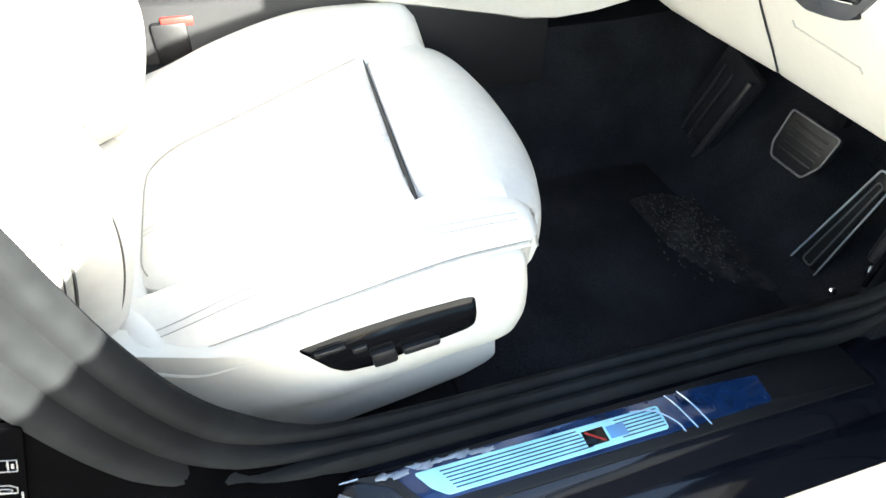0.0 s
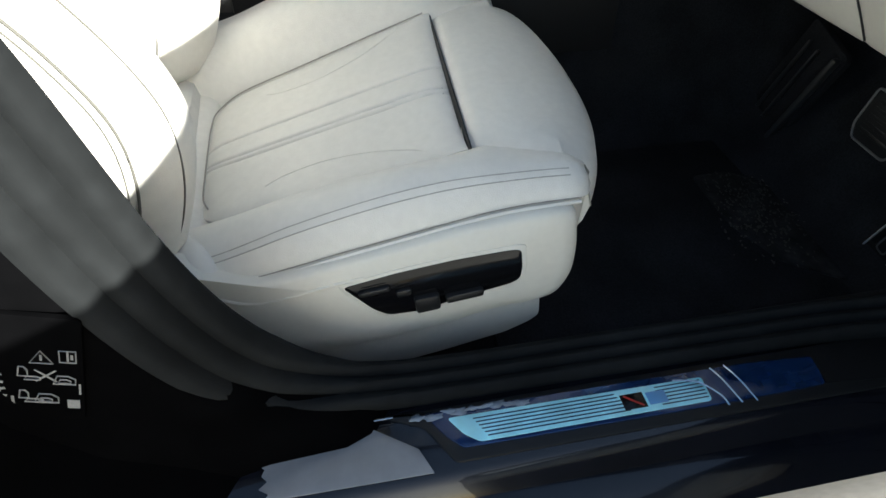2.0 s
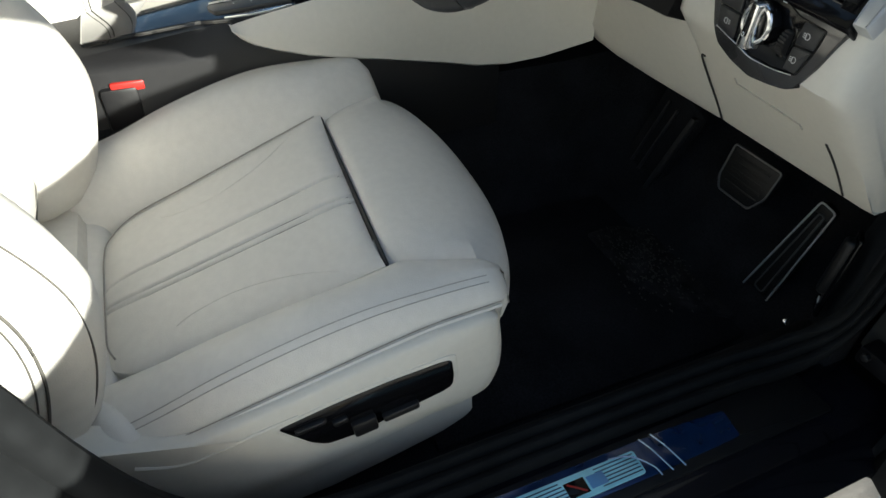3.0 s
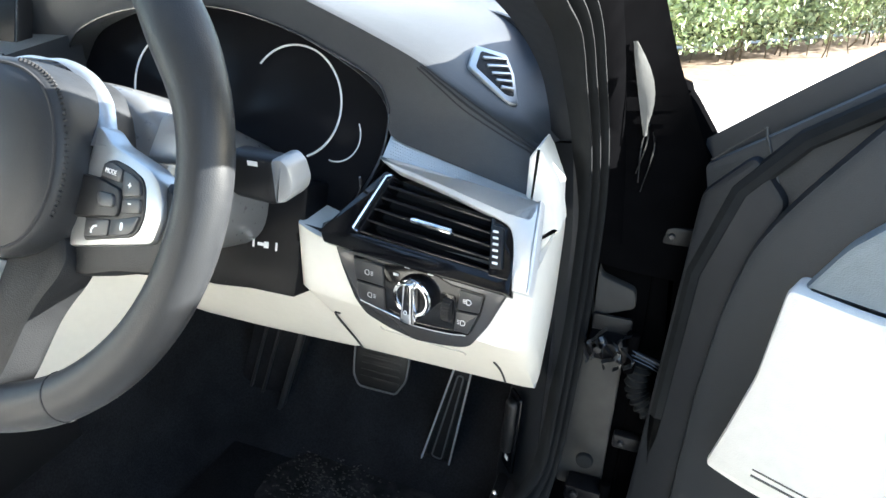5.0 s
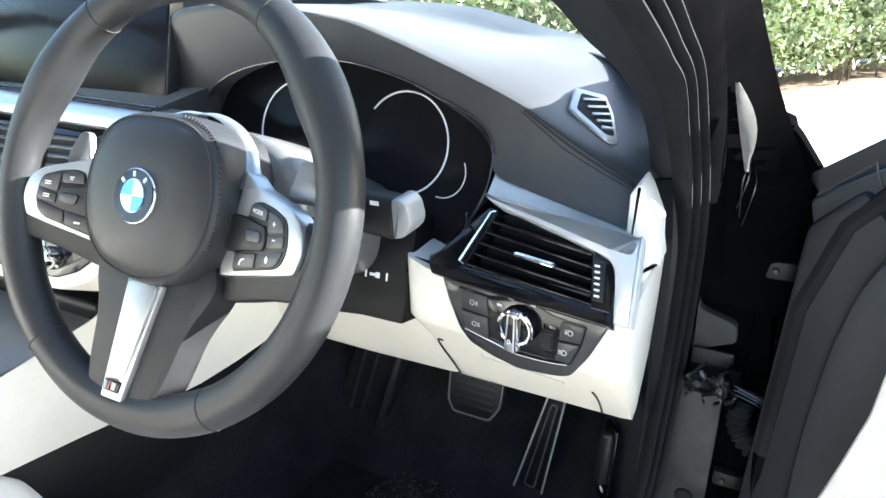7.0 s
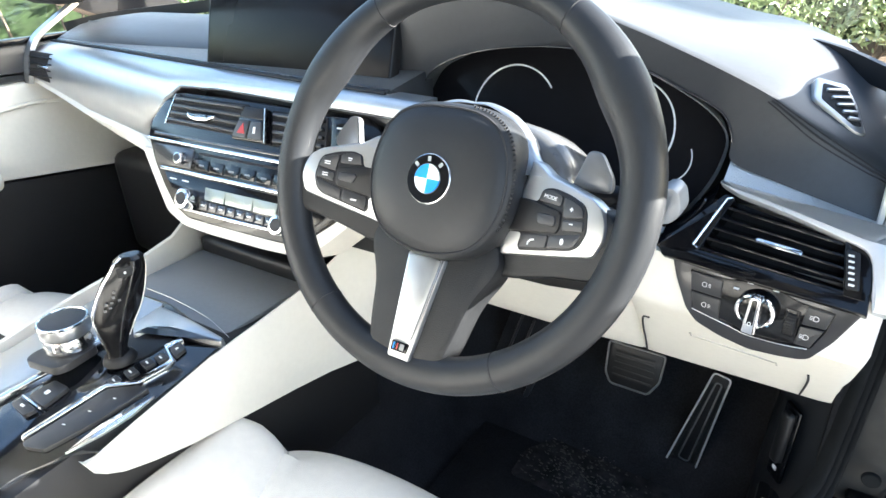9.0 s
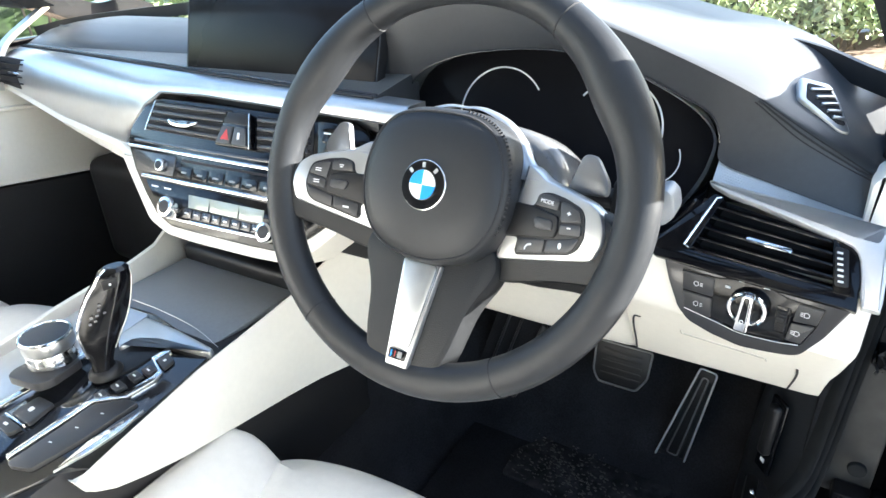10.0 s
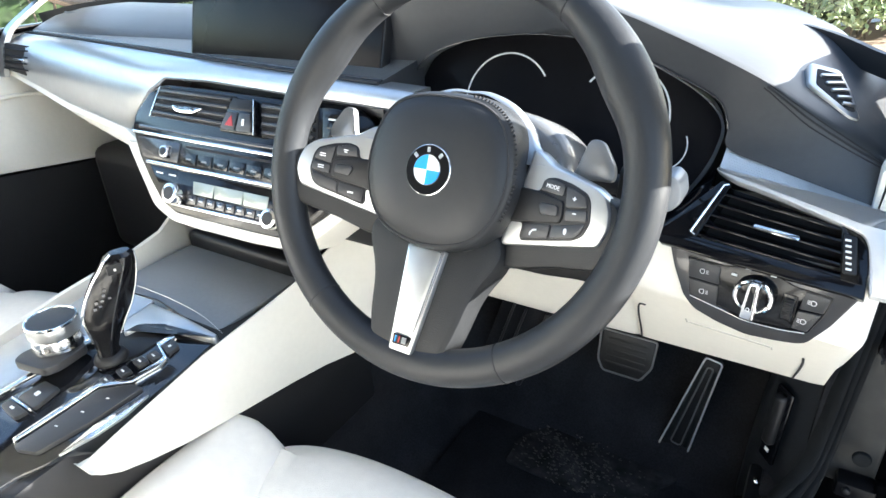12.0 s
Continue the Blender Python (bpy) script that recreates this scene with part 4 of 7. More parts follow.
for e in (1, -1):
    f = lambda pts: [(e * x, y) for x, y in pts]
    sslab("spoke", e, [(0.060, 0.0001), (0.0723, 0.010), (0.0743, 0.0190), (0.0752, 0.0317), (0.0821, 0.0298), (0.0945, 0.0214), (0.1106, 0.0170), (0.1236, 0.0132), (0.1362, 0.0091), (0.1455, 0.0022), (0.1502, -0.0085), (0.1512, -0.0198), (0.1456, -0.0341), (0.1210, -0.0391), (0.060, -0.0500)], -0.0005, 0.014, ALU, wheel, 0.003, 0.004, "satin metal spoke trim")
    # metal wing that runs from the spoke up the side of the hub
    inner = spline([(0.0, 0.0720, -0.044), (0.016, 0.0715, -0.043), (0.037, 0.0635, -0.041), (0.054, 0.0510, -0.038), (0.0645, 0.0345, -0.034), (0.0705, 0.018, -0.0275)], 30)
    outer = spline([(0.0, 0.0745, -0.050), (0.020, 0.0745, -0.049), (0.045, 0.0655, -0.047), (0.064, 0.0500, -0.044), (0.0770, 0.0335, -0.037), (0.098, 0.0195, -0.0215)], 30)
    rings = []
    for i, o in zip(inner, outer):
        i, o = Vector(i), Vector(o)
        m = (i + o) / 2 + Vector((0, 0, 0.0015))
        rings.append([WHEEL @ Vector((e * q.x, q.y, q.z)) for q in (i, m, o, o - Vector((0, 0, 0.004)), i - Vector((0, 0, 0.006)))])
    part("spoke_wing", loft(rings), ALU, wheel)
    pod = sslab("button_pod", e, [(0.0897, -0.0010), (0.0920, 0.0096), (0.1018, 0.0118), (0.1169, 0.0088), (0.1311, 0.0033), (0.1348, -0.0029), (0.1372, -0.0177), (0.1335, -0.0282), (0.1270, -0.0330), (0.0804, -0.0424), (0.0780, -0.0388), (0.0797, -0.0278), (0.058, -0.0300), (0.0653, 0.0003)], 0.0006, 0.008, PLASTIC, wheel, 0.0008, 0.004, "black control button field")
    for pts in ([(0.0908, 0.0004), (0.0932, 0.0089), (0.1022, 0.0098), (0.1126, 0.0066), (0.1119, -0.0015)], [(0.1136, 0.0061), (0.1219, 0.0048), (0.1305, 0.0010), (0.1335, -0.0070), (0.1157, -0.0096)], [(0.1161, -0.0112), (0.1338, -0.0089), (0.1348, -0.0173), (0.1165, -0.0195)],
                [(0.0806, -0.0402), (0.0807, -0.0281), (0.1057, -0.0251), (0.1052, -0.0355)], [(0.1067, -0.0352), (0.1073, -0.0252), (0.1346, -0.0190), (0.1310, -0.0275), (0.1265, -0.0315)]):
        sslab("button", e, pts, 0.0020, 0.004, BUTTON, pod, 0.0008, 0.002)
    sslab("button", e, [(0.060, -0.0290), (0.068, -0.0004), (0.0891, -0.0010), (0.1132, -0.0055), (0.1146, -0.0171), (0.1128, -0.0225), (0.0817, -0.0265)], 0.0027, 0.004, PLASTIC, pod, 0.0012, 0.003)
    sslab("rocker", e, [(0.0930, -0.0110), (0.0950, -0.0088), (0.1102, -0.0092), (0.1115, -0.0173), (0.0958, -0.0184)], 0.0045, 0.004, BUTTON, pod, 0.0012, 0.003)
    # marks on the buttons
    if e > 0:
        bars = ((0.1222, -0.0021, 0.0032, 0.0009), (0.1222, -0.0021, 0.0009, 0.0032), (0.1242, -0.0130, 0.0032, 0.0009))
        part("mark", tube([mark_at(1, x, y) @ Vector((0, 0, 0)) for x, y in ((0.0890, -0.0361), (0.0893, -0.0338), (0.0912, -0.0316), (0.0945, -0.0308))], 0.0008, 6), MARK, pod, "telephone mark")
        part("mark", cyl(0.0015, 0.0015, 0.0005, mark_at(1, 0.1193, -0.0275) @ Matrix.Diagonal((1, 1.7, 1, 1)), 14), MARK, pod)
    else:
        bars = ((0.1030, 0.0045, 0.0045, 0.0009), (0.1030, 0.0027, 0.0030, 0.0009), (0.1250, -0.0020, 0.006, 0.0009), (0.1250, -0.0040, 0.006, 0.0009), (0.1255, -0.0130, 0.006, 0.0009), (0.1255, -0.0150, 0.006, 0.0009), (0.0930, -0.0330, 0.006, 0.0016))
    for x, y, w, h in bars:
        part("mark", box((w, h, 0.0003), (0, 0, 0), 0, mark_at(e, x, y)), MARK, pod)
    # shift paddle behind the spoke
    wslab("shift_paddle", f([(0.108, 0.014), (0.1165, 0.0458), (0.1275, 0.0458), (0.1410, 0.0262), (0.1415, 0.0150)]), -0.036, 0.006, PADDLE, wheel, 0.002, 0.005, "grey shift paddle")
    # leather under the side spokes
    sslab("spoke_back", e, [(0.04, 0.010), (0.10, 0.010), (0.146, 0.004), (0.162, -0.012), (0.164, -0.044), (0.150, -0.052), (0.110, -0.058), (0.072, -0.068), (0.04, -0.07)], -0.0045, 0.022, SPOKE, wheel, 0.005, 0.010)
# word on the upper right button
def letters(text, size, m, mat, parent, name="lettering"):
    cu = bpy.data.curves.new(name, "FONT")
    cu.body, cu.size, cu.align_x, cu.align_y, cu.extrude = text, size, "CENTER", "CENTER", 0.0001
    tmp = bpy.data.objects.new(name, cu)
    scene.collection.objects.link(tmp)
    me = bpy.data.meshes.new_from_object(tmp.evaluated_get(bpy.context.evaluated_depsgraph_get()))
    bpy.data.objects.remove(tmp)
    me.transform(m)
    me.materials.append(mat)
    ob = new(name, me)
    ob.parent = parent
    return ob
letters("MODE", 0.0044, mark_at(1, 0.1018, 0.0040) @ Matrix.Rotation(radians(-6), 4, "Z"), MARK, wheel)
# lower spoke
LS = basis(WHEEL @ Vector((0, -0.069, -0.0165)), WHEEL.to_3x3() @ Vector((1, 0, 0)), WHEEL.to_3x3() @ Vector((0, 0.087, -0.016)))
half = [(0.060, 0.030), (0.068, 0.012), (0.064, -0.002), (0.056, -0.016), (0.050, -0.0315), (0.044, -0.064), (0.036, -0.0905)]
body = half + [(-x, y) for x, y in reversed(half)]
part("lower_spoke", slab(round_poly(body, 0.008), 0.026, LS @ Matrix.Translation((0, 0, -0.005)), 0.006), SPOKE, wheel)
part("lower_spoke_trim", slab(round_poly([(-0.0195, 0.004), (0.0195, 0.004), (0.0112, -0.0885), (-0.0112, -0.0885)], 0.002), 0.010, LS, 0.002), ALU, wheel, "satin metal lower spoke trim")
part("trim_hollow", slab(round_poly([(-0.0162, 0.003), (0.0162, 0.003), (0.0092, -0.071), (-0.0092, -0.071)], 0.004), 0.002, LS @ Matrix.Translation((0, 0, 0.0012)), 0.0008), material("brushed_metal", (0.36, 0.37, 0.375), 0.42, metal=1.0, vary=0.06, scale=60), wheel)
tag = part("trim_tag", slab(round_poly([(-0.0088, -0.0740), (0.0088, -0.0740), (0.0080, -0.0825), (-0.0080, -0.0825)], 0.001), 0.002, LS @ Matrix.Translation((0, 0, 0.0018)), 0.0004), GLOSS, wheel)
for x, mat, w in ((-0.0054, BLUE, 0.0010), (-0.0036, GREY_GLOSS, 0.0010), (-0.0018, RED, 0.0010), (0.0032, PADDLE, 0.0042)):
    part("tag_stripe", box((w, 0.0055, 0.0004), (x, -0.0782, 0.0021), 0, LS @ Matrix.Shear("XZ", 4, (0, 0))), mat, tag)
part("hub_back", cyl(0.060, 0.050, 0.09, WHEEL @ Matrix.Translation((0, 0, -0.085)), 32, 0.01), PLASTIC, wheel)
# column shroud
col = thing("steering_column", "black steering column shroud with indicator stalk", "steering column")
rings = []
for w, hx, hy in ((-0.066, 0.088, 0.060), (-0.071, 0.096, 0.068), (-0.080, 0.099, 0.071), (-0.12, 0.099, 0.072), (-0.17, 0.092, 0.068), (-0.22, 0.084, 0.062), (-0.29, 0.074, 0.055)):
    ring = []
    for i in range(48):
        ca, sa = math.cos(2 * math.pi * i / 48), math.sin(2 * math.pi * i / 48)
        ring.append(WHEEL @ Vector((hx * math.copysign(abs(ca) ** 0.67, ca), -0.004 + hy * math.copysign(abs(sa) ** 0.67, sa) * (1 if sa > 0 else 0.85), w)))
    rings.append(ring)
part("shroud", loft(rings), material("shroud_plastic", (0.11, 0.112, 0.115), 0.30, spec=0.5, coat=0.8, vary=0.06, scale=160, bump=0.05, bump_scale=1100), col, angle=80)
part("stalk_arm", tube(spline([(0.42, 0.115, 0.895), (0.47, 0.105, 0.90), (0.51, 0.100, 0.904)], 10), 0.009, 12), PLASTIC, col)
stalk = part("indicator_stalk", box((0.042, 0.022, 0.036), (0, 0, 0), 0.007, Matrix.Translation((0.520, 0.100, 0.905)) @ Matrix.Rotation(radians(4), 4, "Y"), 3), PLASTIC, col, "black indicator stalk")
part("stalk_cap", slab(round_poly([(0.5375, 0.8890), (0.5365, 0.9215), (0.5450, 0.9235), (0.5511, 0.9180), (0.5540, 0.9054), (0.5525, 0.8986), (0.5455, 0.8910)], 0.003), 0.024, facing(0.088), 0.003), material("cap_grey", (0.30, 0.305, 0.31), 0.35, metal=0.3, vary=0.03, scale=80), stalk, "satin grey end cap")
part("stalk_mark", box((0.008, 0.0005, 0.0035), (0.522, 0.0888, 0.917), 0), MARK, stalk)
# ---- dashboard ----
dash = thing("dashboard", "dark grey and ivory dashboard with satin metal trim", "dashboard")
HEX = material("hex_metal", (0.50, 0.515, 0.52), 0.34, metal=0.4, vary=0.05, scale=60)
SILVER = material("silver_trim", (0.62, 0.63, 0.635), 0.36, metal=0.4, vary=0.03, scale=80)

def pad_drop(x):
    """How far the pad falls away towards the car's sides."""
    a = max(0.0, abs(x) - 0.53) / 0.17
    return (0.046 if x > 0 else 0.014) * a ** 1.4
prof = [(0.79, 0.88), (0.79, 0.93), (0.60, 0.955), (0.47, 0.985), (0.375, 1.000), (0.345, 0.999), (0.315, 0.9925), (0.287, 0.983), (0.265, 0.9735), (0.253, 0.9645), (0.2465, 0.950), (0.2375, 0.922), (0.224, 0.896), (0.230, 0.885), (0.27, 0.87), (0.5, 0.80)]
rings = []
for x in (-0.725, -0.71, -0.69, -0.65, -0.6, -0.55, -0.4, -0.2, 0, 0.150, 0.188, 0.190, 0.3, 0.4, 0.5, 0.6, 0.69):
    left = 0.003 if x < 0.189 else 0.0
    rings.append([Vector((x, max(y, 0.33) if x > 0.189 else y, z - (left if z > 0.95 else 0) - pad_drop(x) * (1 if z > 0.93 else 0.62) - (0.012 if x < -0.72 else 0) - (0.045 if x > 0.189 else 0) - 0.10 * max(0.0, x - 0.5))) for y, z in prof])
part("upper_pad", loft(rings), PAD, dash, "dark grey stitched upper pad")
# side defroster vent on the pad
DV = basis((0.635, 0.288, 0.9535), (0.0486, -0.0036, -0.0293), (-0.0026, 0.029, 0.0127))
dvo = [(-0.0299, 0.0162), (-0.0042, 0.0348), (0.0154, 0.0174), (0.0383, -0.0136), (0.0300, -0.0202), (-0.0184, -0.0138)]
dv = part("side_vent", slab(round_poly(dvo, 0.004), 0.014, DV @ Matrix.Translation((0, 0, 0.0045)), 0.002), ALU, dash, "satin framed side window vent")
dc = sum((Vector(p) for p in dvo), Vector((0, 0))) / len(dvo)
part("vent_hollow", slab(round_poly([tuple(dc + (Vector(p) - dc) * 0.76) for p in dvo], 0.003), 0.002, DV @ Matrix.Translation((0, 0, 0.0050)), 0.0002), GAP, dv)
for k in range(5):                                    # slats lean against the frame
    a, b = Vector(dvo[0]).lerp(Vector(dvo[5]), 0.25 + 0.35 * k / 4).lerp(Vector(dvo[4]), 0.12 + 0.17 * k), Vector(dvo[1]).lerp(Vector(dvo[3]), 0.08 + 0.19 * k)
    a, b = dc + (a - dc) * 0.78, dc + (b - dc) * 0.78
    d = b - a
    part("vent_slat", box((d.length, 0.0028, 0.003), (0, 0, 0), 0.0006, DV @ Matrix.Translation(((a.x + b.x) / 2, (a.y + b.y) / 2, 0.0060)) @ Matrix.Rotation(math.atan2(d.y, d.x), 4, "Z")), ALU, dv)

# instrument hood and display
outl = [(0.183, 0.90), (0.185, 0.93), (0.215, 0.964), (0.30, 0.992), (0.41, 0.993), (0.50, 0.962), (0.545, 0.93), (0.546, 0.895), (0.53, 0.858), (0.503, 0.822), (0.462, 0.795), (0.37, 0.79), (0.25, 0.82)]
C = Vector((0.366, 0, 0.895))
ol = spline([(x, 0, z) for x, z in outl], 72, True)
def grown(d, y, lift=0.0, side=1.0):
    out = []
    for p in ol:
        v = (p - C).normalized()
        out.append(Vector((p.x + v.x * d * side, y + 0.0 * v.z, p.z + v.z * d + (lift if v.z > 0 else lift * 0.3))))
    return out
# the hood: from the recess edge up a plain slope to a crest, then back to the windscreen
CREST = spline([(0.148, 0.240, 0.925), (0.158, 0.232, 0.985), (0.172, 0.229, 1.036), (0.215, 0.228, 1.050), (0.30, 0.228, 1.051), (0.40, 0.228, 1.0405), (0.455, 0.228, 1.0245), (0.500, 0.230, 1.0075), (0.545, 0.235, 0.9885), (0.585, 0.240, 0.9695), (0.612, 0.241, 0.9535), (0.639, 0.242, 0.938), (0.668, 0.243, 0.921), (0.694, 0.244, 0.905)], 66)
EDGE = spline([(0.160, 0.246, 0.89), (0.178, 0.244, 0.905), (0.1905, 0.243, 0.932), (0.211, 0.242, 0.964), (0.264, 0.242, 0.987), (0.3356, 0.242, 0.9985), (0.40, 0.242, 0.9985), (0.46, 0.2415, 0.986), (0.503, 0.2415, 0.9695), (0.546, 0.2405, 0.9495), (0.5595, 0.238, 0.927), (0.564, 0.231, 0.9050), (0.606, 0.2245, 0.8935), (0.700, 0.2235, 0.8690)], 66)
BACK = spline([(0.135, 0.38, 1.012), (0.148, 0.39, 1.016), (0.165, 0.40, 1.024), (0.21, 0.42, 1.034), (0.30, 0.44, 1.040), (0.40, 0.445, 1.034), (0.465, 0.44, 1.022), (0.515, 0.43, 1.011), (0.565, 0.415, 1.003), (0.615, 0.395, 0.984), (0.646, 0.375, 0.960), (0.675, 0.345, 0.939), (0.699, 0.31, 0.921), (0.711, 0.285, 0.906)], 66)
rows = []
for a, c, back in zip(EDGE, CREST, BACK):
    far = back + Vector((0.012, 0.045, 0.004 + 0.12 * max(0.0, c.x - 0.57)))
    n = Vector((0, -0.5, 0.8))
    q = c.lerp(back, 0.05) + Vector((0, 0, 0.0015))
    rows.append([a + Vector((0, 0.05, 0)), a + Vector((0, 0.004, -0.0005)), a, a.lerp(c, 0.25) + n * 0.001, a.lerp(c, 0.6) + n * 0.0018, a.lerp(c, 0.9) + n * 0.0012, c.lerp(a, 0.03) + n * 0.0006, c + Vector((0, 0.002, 0.0004)), q, c.lerp(back, 0.3) + Vector((0, 0, 0.002)), c.lerp(back, 0.7) + Vector((0, 0, 0.002)), back, far, far + Vector((0.01, 0.10, -0.05))])
part("instrument_hood", loft(rows, closed=False), PAD, dash, "dark stitched pad and hood over the instruments", 60)
for f, r in ((0.10, 0.0011), (0.17, 0.0007), (0.04, 0.0007)):
    part("pad_stitching", tube([c.lerp(a, f) + Vector((0, -0.0008, 0.0006)) for a, c in list(zip(EDGE, CREST))[46:65]], r, 6), GAP, dash)
part("recess_wall", loft([grown(0.008, 0.2415), grown(0.004, 0.248), grown(0.002, 0.30)], caps=False), PAD, dash)
part("hood_edge", tube([p + Vector((0, -0.0015, 0)) for p in EDGE[6:52]], 0.0009, 6, (0, 1, 0)), GREY_GLOSS, dash)
def dy(z):
    return 0.2575 + 0.30 * (z - 0.903)
face = [[Vector((p.x, dy(p.z) + d, p.z)) for p in grown(0.004, 0.0)] for d in (0.012, 0.0)]
disp = part("instrument_display", loft(face), SCREEN, dash, "black instrument display")
for cx, cz, r, a0, a1, w in ((0.4490, 0.9160, 0.0510, -68, 143, 0.0011), (0.3120, 0.9165, 0.0545, 37, 250, 0.0011), (0.4977, 0.8925, 0.0250, -103, 28, 0.0007), (0.262, 0.8925, 0.025, 152, 283, 0.0007)):
    pts = [(cx + r * math.cos(radians(a)), dy(cz + r * math.sin(radians(a))) - 0.0012, cz + r * math.sin(radians(a))) for a in range(a0, a1 + 1, 5)]
    part("gauge_ring", tube(pts, w, 6, (0, 1, 0)), WHITE, disp, "white gauge ring")
part("hood_low_edge", tube(spline([(0.452, 0.238, 0.801), (0.480, 0.232, 0.803), (0.508, 0.226, 0.818), (0.530, 0.218, 0.838), (0.545, 0.205, 0.860), (0.553, 0.19, 0.878)], 24), 0.0012, 6, (0, 1, 0)), GREY_GLOSS, dash)
# black shroud between display and lower dashboard
shr = []
for x, zt in ((0.20, 0.83), (0.30, 0.80), (0.40, 0.795), (0.465, 0.800)):
    shr.append([Vector((x, y, z)) for y, z in ((0.245, zt), (0.195, zt - 0.012), (0.190, zt - 0.04), (0.20, zt - 0.045), (0.26, zt - 0.045))])
for x, zt, zm in ((0.497, 0.812, 0.826), (0.520, 0.832, 0.824), (0.556, 0.880, 0.824)):
    shr.append([Vector((x, y, z)) for y, z in ((0.245, zt), (0.203, lerp(zm, zt, 0.6)), (0.188, zm), (0.194, 0.800), (0.26, 0.800))])
part("display_shroud", loft(shr), GLOSS, dash)

# satin trim strip over the vent with its leg down the outer side, and the textured inlay above it
VF = basis((0.62, 0.184, 0.85), (1, -0.14, 0), (0, 0.8, 1))
band = [(-0.0655, 0.0452), (-0.0620, 0.0468), (-0.047, 0.0440), (-0.017, 0.0387), (0.0117, 0.0330), (0.040, 0.0272), (0.065, 0.0225), (0.0815, 0.0216), (0.0835, 0.0360), (0.0866, 0.0376), (0.0908, 0.0160), (0.0950, -0.0063), (0.0980, -0.0285), (0.0982, -0.0370), (0.0848, -0.0375), (0.0808, -0.0240), (0.0778, -0.0105), (0.0738, 0.0020), (0.0700, 0.0085), (0.0655, 0.0122), (0.0572, 0.0150), (0.0414, 0.0187), (0.0138, 0.0252), (-0.0148, 0.0312), (-0.0450, 0.0364), (-0.0600, 0.0420)]
strip = part("trim_strip", slab(round_poly(band, 0.0012), 0.014, VF @ Matrix.Translation((0, 0, 0.0055)), 0.0022), SILVER, dash, "satin metal trim strip")
def inlay_at(f, v, lift=0.0):
    """Point on the inlay: f runs along the strip, v from the pad's edge down to the strip."""
    u = Vector((lerp(0.5625, 0.7000, f), 0.2240 + 0.012 * (1 - f) ** 4, lerp(0.9045, 0.8690, f)))
    d = VF @ Vector((lerp(-0.0625, 0.0820, f), lerp(0.0455, 0.0205, f), 0.0045))
    return u.lerp(d, v) + Vector((0, -0.5, 0.85)) * lift
part("trim_inlay", loft([[inlay_at(k / 12, 0), inlay_at(k / 12, 1), inlay_at(k / 12, 1) + Vector((0, 0.01, -0.006)), inlay_at(k / 12, 0) + Vector((0, 0.01, -0.006))] for k in range(13)]), HEX, strip, "textured metal inlay")
bm = bmesh.new()
for i in range(52):                                    # raised lozenges of the inlay's texture
    for j in range(8):
        f, v = (i + 0.5 + 0.5 * (j % 2)) / 53, (j + 0.6) / 8.4
        if v < 0.94 and f > 0.012 + 0.03 * v:
            q = [inlay_at(f + dx, v + dv, 0.0001) for dx, dv in ((-0.0085, 0), (0, -0.052), (0.0085, 0), (0, 0.052))]
            top = bm.verts.new(inlay_at(f, v, 0.0006))
            vs = [bm.verts.new(p) for p in q]
            for k in range(4):
                bm.faces.new((vs[k], vs[(k + 1) % 4], top))
tagged(part("inlay_texture", bm, HEX, strip, angle=5), kind="stuff")

# outer vent, driver's side
vent = part("air_vent", slab(round_poly([(-0.096, -0.036), (-0.054, 0.036), (-0.0175, 0.031), (0.0175, 0.0265), (0.050, 0.0205), (0.070, 0.013), (0.0805, -0.016), (0.082, -0.036)], 0.003), 0.012, VF @ Matrix.Translation((0, 0, -0.020)), 0.001), GAP, dash, "piano black slatted air vent")
part("vent_sill", slab(round_poly([(-0.100, -0.031), (-0.072, -0.0235), (0.062, -0.0275), (0.080, -0.024), (0.0825, -0.041), (-0.020, -0.0405), (-0.094, -0.0385)], 0.002), 0.02, VF, 0.001), GLOSS, vent)
part("vent_cheek", slab(round_poly([(-0.103, -0.031), (-0.0575, 0.036), (-0.0475, 0.034), (-0.0625, -0.024), (-0.074, -0.031)], 0.002), 0.02, VF, 0.001), GLOSS, vent)
part("vent_cheek", slab(round_poly([(0.0490, 0.0195), (0.066, 0.0155), (0.0735, 0.009), (0.080, -0.016), (0.079, -0.030), (0.0615, -0.030)], 0.002), 0.02, VF @ Matrix.Translation((0, 0, 0.0005)), 0.001), GLOSS, vent)
for k in range(5):
    f = k / 4
    a, b = (-0.0518 - 0.0118 * f, 0.0267 - 0.0445 * f), (0.0495 + 0.0125 * f, 0.0172 - 0.0405 * f)
    ang = math.atan2(b[1] - a[1], b[0] - a[0])
    m = VF @ Matrix.Translation(((a[0] + b[0]) / 2, (a[1] + b[1]) / 2, -0.009)) @ Matrix.Rotation(ang, 4, "Z") @ Matrix.Rotation(radians(24), 4, "X")
    part("slat", box((b[0] - a[0], 0.0026, 0.018), (0, 0, 0), 0.0008, m), GLOSS, vent)
part("vent_bracket", tube([VF @ Vector(p) for p in ((-0.0500, 0.0330, 0.0005), (-0.0540, 0.031, 0.002), (-0.0685, -0.0205, 0.002), (-0.0640, -0.0225, 0.0005))], 0.0011, 6), CHROME, vent)
part("vent_tab", box((0.040, 0.0055, 0.007), (0, 0, 0), 0.002, VF @ Matrix.Translation((0.0031, -0.0031, 0.002)) @ Matrix.Rotation(-0.046, 4, "Z")), CHROME, vent, "chrome vent tab")
